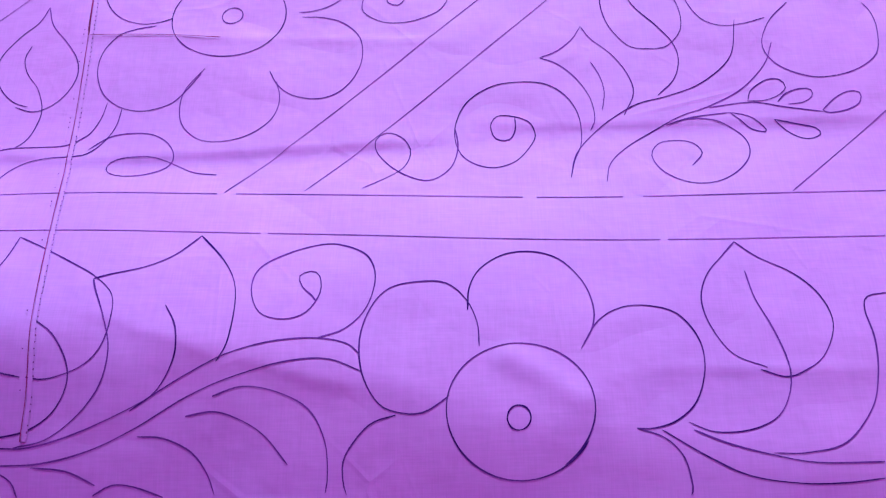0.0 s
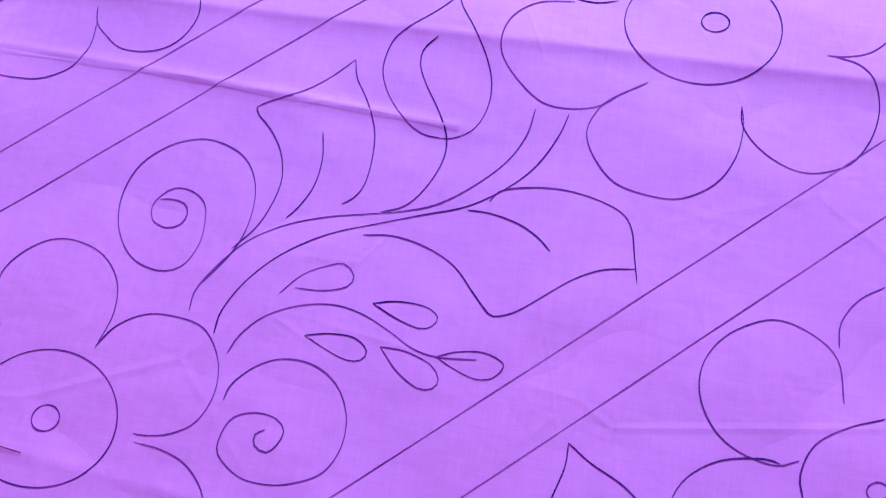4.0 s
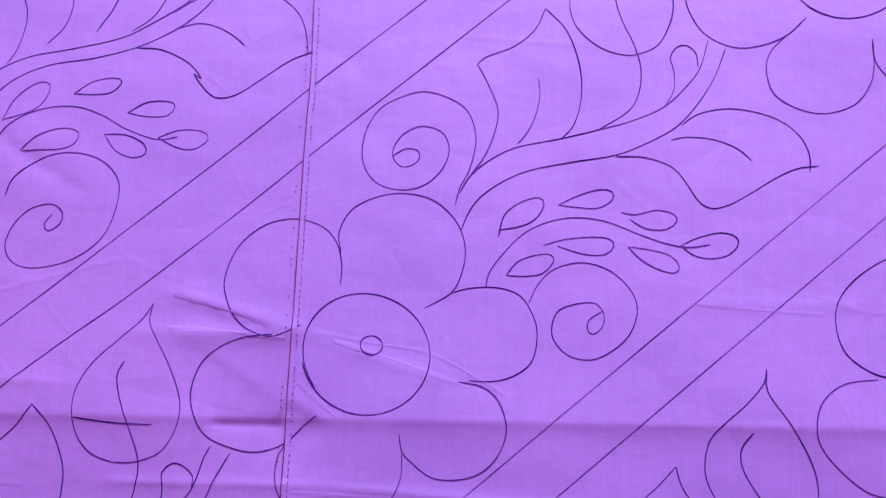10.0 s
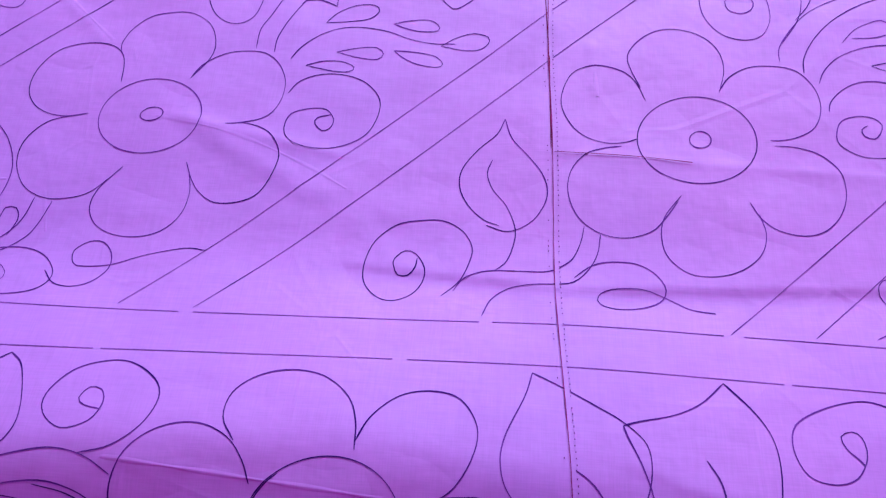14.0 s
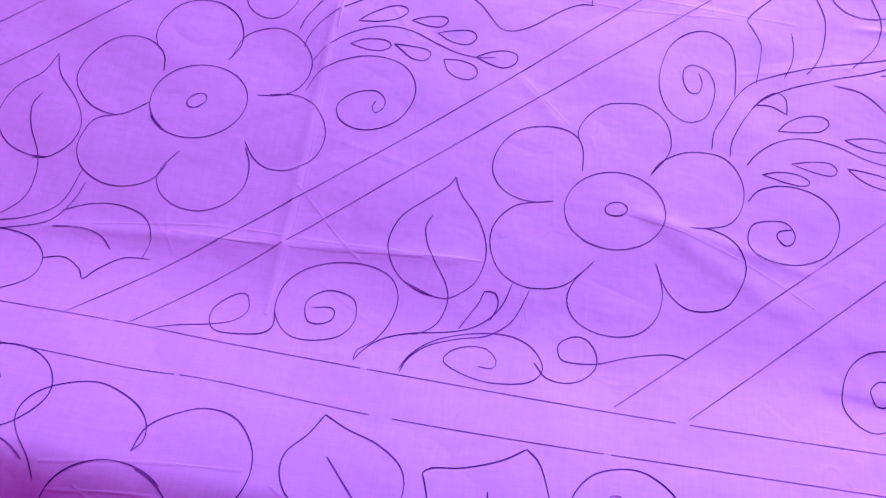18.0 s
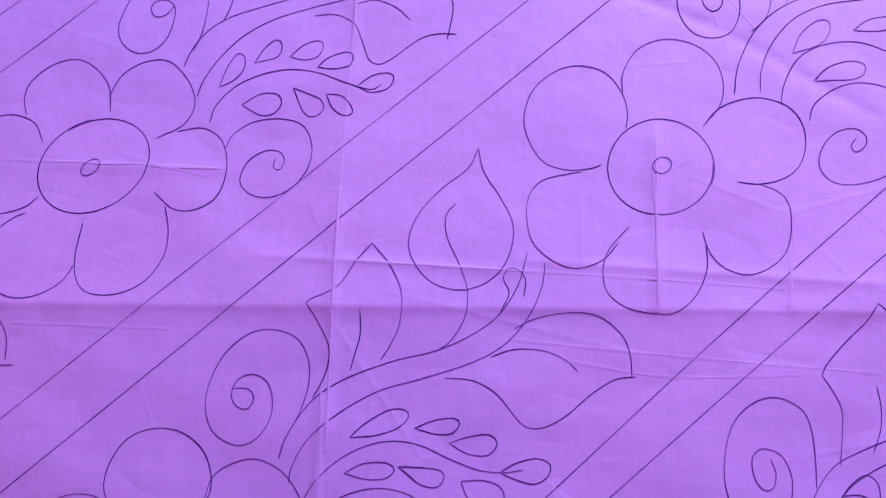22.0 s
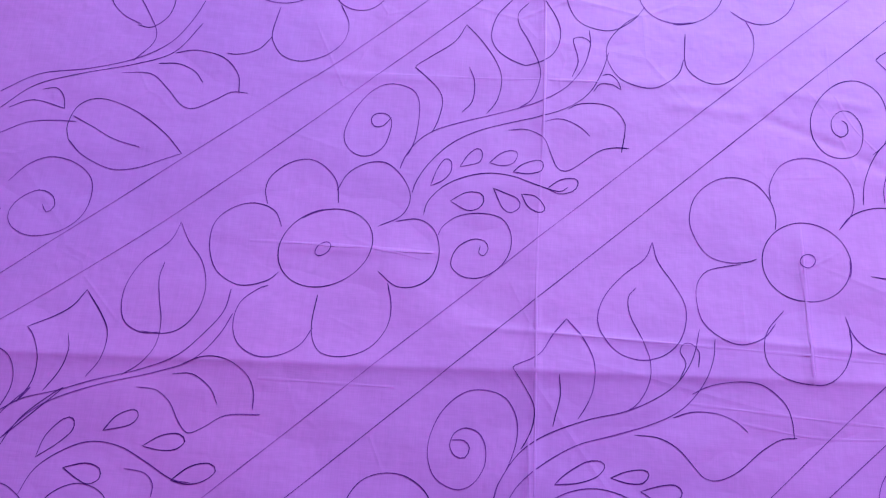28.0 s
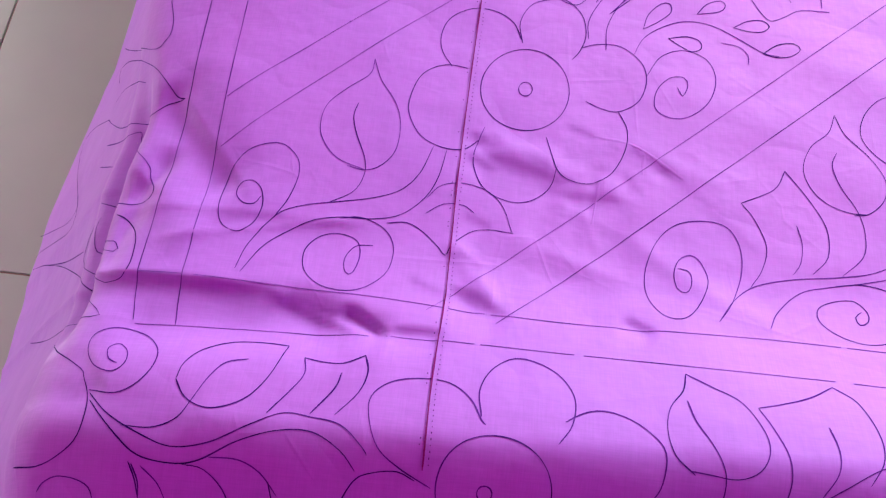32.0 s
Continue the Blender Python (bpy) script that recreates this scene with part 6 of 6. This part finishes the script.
pen("outline", whole, (6, -287), (21, -304), (29, -319), (31, -336), (29, -356), (24, -366), width=0.00078)
pen("vein", whole, (-7, -333), (0, -346), (1, -362), (-7, -380), (-21, -391), width=0.00078)
whole = pen("drawn_round_leaf", sheet, (-99, -287), (-103, -302), (-113, -326), (-115, -342), (-110, -357), (-96, -369), (-81, -373), width=0.00078)
pen("outline", whole, (-99, -287), (-83, -295), (-65, -305), (-50, -314), (-38, -326), (-36, -342), (-40, -358), (-50, -368), (-67, -374), (-78, -373), width=0.00078)
pen("vein", whole, (-78, -341), (-66, -350), (-57, -365), (-56, -378), (-63, -392), (-77, -401), (-99, -405), width=0.00078)
whole = pen("drawn_stem", sheet, (-93, -409), (-74, -409), (-49, -402), (-18, -388), (5, -374), (29, -362), (53, -355), (77, -353), (93, -356), (100, -362), width=0.00078)
pen("stroke", whole, (-92, -418), (-67, -417), (-42, -411), (-18, -400), (9, -384), (36, -373), (63, -366), (84, -365), (102, -372), width=0.00078)
whole = pen("drawn_lobed_leaf", sheet, (23, -384), (39, -379), (57, -382), (74, -391), (83, -407), (85, -424), (84, -433), width=0.00078)
pen("outline", whole, (-16, -404), (-2, -405), (13, -412), (22, -423), (26, -433), width=0.00078)
pen("vein", whole, (9, -394), (25, -392), (40, -397), (52, -405), (64, -419), width=0.00078)
pen("outline", whole, (-72, -419), (-53, -421), (-37, -428), width=0.00078)
whole = pen("drawn_flower", sheet, (-160, -366), (-144, -361), (-128, -361), (-113, -370), (-104, -383), (-103, -402), (-106, -413), width=0.00078)
pen("petal_line", whole, (-173, -412), (-170, -404), (-161, -402), (-150, -406), (-144, -413), width=0.00078)
whole = oval("drawn_flower", sheet, -1012, -373, 34.2, 31.1, 176, 0.00078)
oval("eye_line", whole, -1017, -374, 4.5, 4.1, 176, 0.00078)
pen("petal_line", whole, (-1049, -374), (-1069, -365), (-1083, -355), (-1090, -339), (-1091, -324), (-1081, -313), (-1064, -308), (-1044, -309), (-1030, -319), (-1023, -332), (-1020, -335), width=0.00078)
pen("petal_line", whole, (-1023, -330), (-1025, -312), (-1018, -296), (-1004, -286), (-988, -288), (-974, -297), (-966, -312), (-968, -330), (-976, -343), width=0.00078)
pen("petal_line", whole, (-972, -328), (-959, -320), (-945, -318), (-928, -324), (-913, -338), (-912, -355), (-917, -367), (-930, -376), (-962, -375), width=0.00078)
whole = pen("drawn_round_leaf", sheet, (-895, -284), (-898, -297), (-907, -310), (-910, -326), (-906, -342), (-894, -352), width=0.00078)
pen("outline", whole, (-895, -284), (-879, -292), (-862, -301), (-851, -319), (-849, -333), (-855, -346), (-868, -352), (-885, -351), (-897, -350), width=0.00078)
pen("vein", whole, (-896, -304), (-892, -318), (-883, -333), (-876, -349), (-876, -362), (-880, -374), (-895, -381), (-919, -379), width=0.00078)
whole = pen("drawn_pointed_leaf", sheet, (-852, -304), (-835, -299), (-817, -292), (-801, -282), width=0.00078)
pen("outline", whole, (-852, -304), (-845, -317), (-838, -335), (-837, -353), (-843, -368), (-853, -378), width=0.00078)
pen("outline", whole, (-801, -282), (-787, -292), (-779, -313), (-780, -331), (-790, -348), width=0.00078)
pen("vein", whole, (-810, -313), (-807, -328), (-809, -343), (-818, -357), width=0.00078)
whole = pen("drawn_spiral", sheet, (-722, -333), (-702, -330), (-687, -316), (-683, -302), (-691, -287), (-707, -278), (-727, -278), (-745, -287), (-751, -301), (-748, -313), (-734, -317), (-720, -312), (-715, -303), (-719, -296), (-724, -298), (-723, -306), (-716, -308), width=0.00078)
whole = pen("drawn_stem", sheet, (-853, -379), (-833, -369), (-806, -352), (-779, -336), (-750, -330), (-725, -332), (-705, -339), (-700, -347), width=0.00078)
pen("stroke", whole, (-811, -379), (-792, -370), (-765, -360), (-737, -355), (-713, -356), (-697, -361), width=0.00078)
whole = pen("drawn_round_leaf", sheet, (-1148, -291), (-1167, -290), (-1185, -292), (-1201, -300), (-1210, -312), (-1212, -324), width=0.00078)
pen("outline", whole, (-1212, -324), (-1204, -335), (-1191, -341), (-1178, -339), (-1165, -331), (-1155, -315), (-1148, -291), width=0.00078)
pen("vein", whole, (-1171, -305), (-1184, -309), (-1192, -320), (-1199, -336), (-1206, -348), (-1221, -355), (-1240, -355), width=0.00078)
whole = pen("drawn_pointed_leaf", sheet, (-1136, -300), (-1125, -302), (-1111, -302), (-1098, -295), width=0.00078)
pen("outline", whole, (-1136, -300), (-1134, -312), (-1140, -324), (-1152, -341), width=0.00078)
pen("outline", whole, (-1098, -295), (-1095, -307), (-1099, -322), (-1111, -338), width=0.00078)
pen("vein", whole, (-1111, -309), (-1114, -321), (-1126, -339), width=0.00078)
whole = pen("drawn_stem", sheet, (-1267, -335), (-1249, -349), (-1228, -359), (-1207, -365), (-1184, -361), (-1161, -349), (-1142, -340), (-1125, -341), (-1107, -344), (-1092, -356), (-1089, -360), width=0.00078)
pen("stroke", whole, (-1265, -340), (-1243, -360), (-1227, -371), (-1206, -374), (-1189, -371), (-1167, -359), (-1144, -351), (-1123, -350), (-1105, -359), (-1095, -369), width=0.00078)
pen("stroke", whole, (-1230, -376), (-1225, -385), (-1224, -395), width=0.00078)
pen("stroke", whole, (-1224, -377), (-1213, -385), (-1207, -394), width=0.00078)
pen("stroke", whole, (-1183, -369), (-1165, -369), (-1151, -375), (-1140, -386), width=0.00078)
whole = pen("drawn_spiral", sheet, (-1268, -333), (-1249, -335), (-1236, -328), (-1229, -316), (-1230, -303), (-1242, -291), (-1261, -287), (-1277, -294), (-1278, -306), (-1269, -317), (-1255, -321), (-1248, -315), (-1249, -306), (-1256, -300), (-1263, -304), (-1260, -312), (-1253, -315), width=0.00078)
whole = pen("drawn_round_leaf", sheet, (-919, 443), (-925, 423), (-936, 405), (-934, 386), (-922, 372), (-906, 364))
pen("outline", whole, (-919, 443), (-906, 425), (-890, 410), (-882, 393), (-885, 374), (-897, 362), (-909, 363))
pen("vein", whole, (-924, 414), (-917, 410), (-914, 396), (-902, 376), (-893, 359), (-894, 346), (-907, 329))
whole = pen("drawn_round_leaf", sheet, (-905, 520), (-927, 545), (-951, 557), (-971, 556), (-985, 538))
pen("outline", whole, (-905, 520), (-922, 507), (-947, 496), (-976, 505))
pen("vein", whole, (-985, 538), (-959, 525), (-931, 521))
whole = pen("drawn_lobed_leaf", sheet, (-946, 584), (-924, 572), (-915, 552), (-904, 545), (-884, 561), (-856, 569))
pen("outline", whole, (-863, 569), (-867, 588))
whole = pen("drawn_spiral", sheet, (-957, 29), (-946, 54), (-948, 72), (-958, 82), (-976, 81), (-989, 66), (-993, 43), (-987, 29), (-973, 24), (-964, 33), (-961, 48), (-967, 57), (-976, 58), (-979, 51), (-973, 46), (-968, 50))
whole = pen("drawn_flower", sheet, (-1058, 139), (-1039, 121), (-1021, 121), (-1006, 135), (-1005, 155), (-1019, 174), (-1053, 195))
pen("petal_line", whole, (-1018, 189), (-999, 179), (-983, 192))
# The shade of the long fold beside a leaf, drawn as a dark stroke.
whole = pen("drawn_mark", sheet, (-214, 99), (-190, 97), (-169, 97))
# A band line that was pencilled twice.
whole = pen("drawn_mark", sheet, (299, 291), (341, 329), (380, 363))
pen("band_line", sheet, (-345, -253), (-90, -16), (311, 343), width=0.00058, mat=FAINT)
pen("band_line", sheet, (-299, -254), (-73, -42), (309, 301), width=0.00058, mat=FAINT)
pen("band_line", sheet, (-700, -249), (-502, -77), (-329, 87), (-174, 228), (-1, 385), width=0.00058, mat=FAINT)
pen("band_line", sheet, (-656, -248), (-276, 96), (-168, 189), (50, 387), width=0.00058, mat=FAINT)
pen("band_line", sheet, (-1064, -255), (-569, 201), (-178, 557), width=0.00058, mat=FAINT)
pen("band_line", sheet, (-1017, -259), (-570, 151), (-128, 558), width=0.00058, mat=FAINT)
pen("band_line", sheet, (-1229, -95), (-1120, 9), (-972, 140), (-786, 303), (-710, 370), (-379, 691), width=0.00058, mat=FAINT)
pen("band_line", sheet, (-1228, -139), (-1071, 16), (-858, 191), (-646, 391), (-370, 655), width=0.00058, mat=FAINT)
pen("band_line", sheet, (-875, 533), (-736, 662), width=0.00058, mat=FAINT)
pen("band_line", sheet, (-867, 499), (-692, 665), width=0.00058, mat=FAINT)
pen("band_line", sheet, (14, -255), (377, 86), width=0.00058, mat=FAINT)
pen("band_line", sheet, (62, -255), (380, 47), width=0.00058, mat=FAINT)
pen("band_line", sheet, (347, -261), (413, -204), width=0.00058, mat=FAINT)
dashed("border_line", sheet, (400, -262), (199, -262), (15, -256), (-86, -254), (-294, -257), (-468, -255), (-585, -252), (-663, -249), (-819, -248), (-973, -253), (-1122, -248), (-1260, -244))
dashed("border_line", sheet, (392, -293), (213, -292), (52, -286), (-86, -282), (-276, -284), (-468, -285), (-590, -279), (-643, -280), (-741, -277), (-966, -278), (-1103, -278), (-1253, -282))
pen("border_line", sheet, (-1259, -3), (-1259, -70), (-1260, -156), (-1260, -244), (-1255, -279), width=0.00058)
pen("border_line", sheet, (-1230, -4), (-1230, -96), (-1229, -179), (-1229, -252), (-1226, -281), width=0.00058)
ridge("pressed_crease", sheet, (-574, 551), (-574, 446), (-572, 328), (-575, 159), (-573, 2), up=0.0002)
ridge("pressed_crease", sheet, (-578, 45), (-569, -131), (-573, -227))
ridge("pressed_crease", sheet, (-373, 219), (-372, 155), (-373, 94))
ridge("pressed_crease", sheet, (-376, 188), (-373, 152), (-372, 100))
ridge("pressed_crease", sheet, (-284, 170), (-292, 100))
ridge("pressed_crease", sheet, (-327, -349), (-259, -355), (-175, -363))
ridge("pressed_crease", sheet, (-584, -352), (-580, -398), (-579, -446))
ridge("pressed_crease", sheet, (-619, -431), (-600, -433), (-579, -435))
ridge("pressed_crease", sheet, (-485, -343), (-419, -382), (-357, -422))
ridge("pressed_crease", sheet, (-437, -392), (-370, -428))
ridge("pressed_crease", sheet, (-336, 336), (-323, 309), (-305, 287))
ridge("pressed_crease", sheet, (-339, 387), (-339, 339))
ridge("pressed_crease", sheet, (-287, 487), (-288, 451))
ridge("pressed_crease", sheet, (-719, 332), (-621, 335), (-529, 336))
ridge("pressed_crease", sheet, (-702, 181), (-662, 173))
ridge("pressed_crease", sheet, (-563, 120), (-480, 118), (-409, 116), (-346, 114), (-294, 112))
ridge("pressed_crease", sheet, (-290, 138), (-290, 98))
ridge("pressed_crease", sheet, (-793, 179), (-716, 180), (-653, 179))
ridge("pressed_crease", sheet, (-463, 74), (-368, 68), (-237, 62))
ridge("pressed_crease", sheet, (-773, 73), (-675, 73))
ridge("pressed_crease", sheet, (-426, 62), (-368, 55), (-285, 59))
ridge("pressed_crease", sheet, (-89, 65), (8, 64), (83, 61), (172, 58))
ridge("pressed_crease", sheet, (-166, 169), (-129, 160), (-100, 149))
ridge("pressed_crease", sheet, (-168, 151), (-132, 150), (-100, 147))
ridge("pressed_crease", sheet, (-73, 147), (-34, 136), (2, 124))
ridge("pressed_crease", sheet, (-91, 123), (-68, 105))
ridge("pressed_crease", sheet, (-62, -69), (-60, -88))
ridge("pressed_crease", sheet, (-724, -183), (-626, -169), (-547, -169), (-440, -166))
ridge("pressed_crease", sheet, (-652, -177), (-565, -176), (-479, -169))
ridge("pressed_crease", sheet, (-438, -11), (-394, -52))
ridge("pressed_crease", sheet, (-352, -113), (-296, -126), (-249, -146), (-219, -163))
ridge("pressed_crease", sheet, (-413, -173), (-405, -203))
ridge("pressed_crease", sheet, (-574, -129), (-537, -165), (-517, -181))
ridge("pressed_crease", sheet, (-82, 151), (-49, 146), (-17, 141), (20, 122))
ridge("pressed_crease", sheet, (124, 175), (158, 173), (192, 172))
ridge("pressed_crease", sheet, (-955, -96), (-922, -102), (-888, -125))
ridge("pressed_crease", sheet, (-949, -133), (-954, -170))
ridge("pressed_crease", sheet, (-917, -108), (-918, -124))
ridge("pressed_crease", sheet, (-539, -338), (-484, -371), (-433, -400), (-387, -430), up=0.0002)
ridge("pressed_crease", sheet, (-498, -338), (-436, -376), (-379, -411), (-343, -432), up=0.0002)
ridge("pressed_crease", sheet, (-581, -352), (-578, -401), (-577, -444), up=0.0002)
ridge("pressed_crease", sheet, (-662, -430), (-620, -433), (-580, -436), up=0.0002)
ridge("pressed_crease", sheet, (-651, -356), (-589, -391), (-523, -430), (-502, -446), up=0.0002)
ridge("pressed_crease", sheet, (-486, -393), (-471, -422), (-460, -443), up=0.00025)
ridge("pressed_crease", sheet, (-379, -374), (-333, -395), (-295, -416), up=0.00025)
ridge("pressed_crease", sheet, (-673, -346), (-615, -337), (-557, -332), up=0.00022)
ridge("pressed_crease", sheet, (-667, -361), (-624, -356), (-584, -355), up=0.0002)
ridge("pressed_crease", sheet, (-557, -405), (-523, -433), up=0.00025)
seam("seam", sheet, (-102, 375), (-99, 301), (-99, 260), (-96, 120), (-94, 9), (-93, -56), (-91, -87), (-89, -132), (-87, -215), (-85, -252), (-77, -364), (-78, -406))
seam("seam", sheet, (-1048, 19), (-1050, -47), (-1052, -138), (-1052, -236), (-1055, -311), (-1055, -365), wide=0.0009)
thread("red_thread", sheet, (-88, -132), (-61, -133), (-35, -134), (-1, -137))
thread("red_thread", sheet, (-92, -56), (-91, -98), (-91, -95), (-89, -132))
thread("red_thread", sheet, (-96, -1), (-93, -48), (-91, -95), (-90, -129))
whole = pen("drawn_petal_arc", sheet, (-116, 384), (-114, 374), (-108, 366), (-101, 360), (-90, 357), (-81, 357), (-68, 360), (-58, 367), (-52, 374), (-48, 386))
whole = pen("drawn_petal_arc", sheet, (315, 396), (315, 391), (319, 384), (326, 381), (336, 382), (345, 386), (355, 393), (359, 398))
whole = pen("drawn_petal_arc", sheet, (-1105, -402), (-1103, -389), (-1095, -374), (-1085, -369), (-1070, -367), (-1059, -371), width=0.00078)
whole = pen("drawn_leaf_stroke", sheet, (-1199, -374), (-1185, -376), (-1171, -388), (-1166, -407), width=0.00078)
pen("outline", whole, (-1146, -379), (-1142, -391), (-1138, -404), width=0.00078)
pen("outline", whole, (-1146, -402), (-1134, -399), (-1122, -402), width=0.00078)
whole = pen("drawn_leaf_stroke", sheet, (-783, -368), (-768, -369), (-754, -373), width=0.00078)
pen("outline", whole, (-765, -361), (-748, -361), (-731, -366), (-724, -370), width=0.00078)
whole = pen("drawn_leaf_stroke", sheet, (-38, -433), (-28, -428), (-16, -429), (-1, -434), width=0.00078)
pen("outline", whole, (-92, -420), (-82, -426), (-78, -434), width=0.00078)
# the drawing on the hanging side and under the front edge
whole = pen("drawn_round_leaf", sheet, (-1423, -5), (-1447, 25), (-1411, 11), (-1354, -26), (-1301, -62), (-1282, -80), (-1271, -91), (-1263, -94))
pen("outline", whole, (-1263, -94), (-1277, -97), (-1294, -104), (-1336, -94), (-1363, -87), (-1397, -64), (-1414, -50))
pen("vein", whole, (-1409, -35), (-1391, -33), (-1357, -47), (-1326, -63))
whole = pen("drawn_flower", sheet, (-1521, 102), (-1390, 9), (-1309, -42), (-1289, -40), (-1285, -24), (-1291, 0))
whole = pen("drawn_pointed_leaf", sheet, (-1390, -89), (-1355, -102), (-1334, -102), (-1329, -103), (-1324, -116), (-1281, -149), (-1274, -162), (-1268, -173), (-1270, -181), (-1279, -184), (-1295, -181), (-1343, -164))
pen("outline", whole, (-1394, -106), (-1367, -120), (-1350, -129))
whole = pen("drawn_spiral", sheet, (-1291, -192), (-1281, -197), (-1272, -208), (-1268, -220), (-1267, -238), (-1271, -247), (-1279, -250), (-1290, -248), (-1337, -224), (-1352, -212), (-1355, -201), (-1350, -184), (-1346, -175))
pen("curl_line", whole, (-1338, -177), (-1340, -184), (-1338, -197), (-1334, -206), (-1327, -210), (-1284, -224), (-1283, -218), (-1286, -215), (-1292, -214), (-1329, -205))
whole = pen("drawn_stem", sheet, (-1409, -53), (-1494, -14), (-1531, -9), (-1499, -50), (-1456, -100), (-1439, -125), (-1458, -131), (-1517, -112), (-1573, -95))
pen("stroke", whole, (-1453, -104), (-1432, -135), (-1439, -149), (-1481, -140), (-1553, -121), (-1572, -124))
pen("stroke", whole, (-1556, -139), (-1480, -163), (-1407, -187), (-1361, -199))
whole = pen("drawn_flower", sheet, (-1489, -160), (-1434, -182), (-1357, -222), (-1330, -243), (-1284, -272), (-1286, -279), (-1331, -273), (-1381, -269), (-1459, -247))
whole = pen("drawn_stem", sheet, (-628, -415), (-629, -425), (-632, -438), (-635, -452), (-644, -465), width=0.001)
pen("stroke", whole, (-631, -436), (-630, -450), (-628, -463), width=0.001)
whole = pen("drawn_stem", sheet, (-215, -425), (-217, -436), (-222, -447), (-225, -457), width=0.001)
whole = pen("drawn_flower", sheet, (-1354, -285), (-1286, -315), (-1274, -326), (-1266, -343), (-1267, -362), (-1277, -373), (-1291, -380), (-1312, -380), width=0.00078)
pen("petal_line", whole, (-1288, -394), (-1285, -389), (-1277, -385), (-1265, -386), (-1256, -390), (-1253, -396), width=0.00078)
whole = pen("drawn_stem", sheet, (-1232, -375), (-1227, -384), (-1224, -394), width=0.00078)
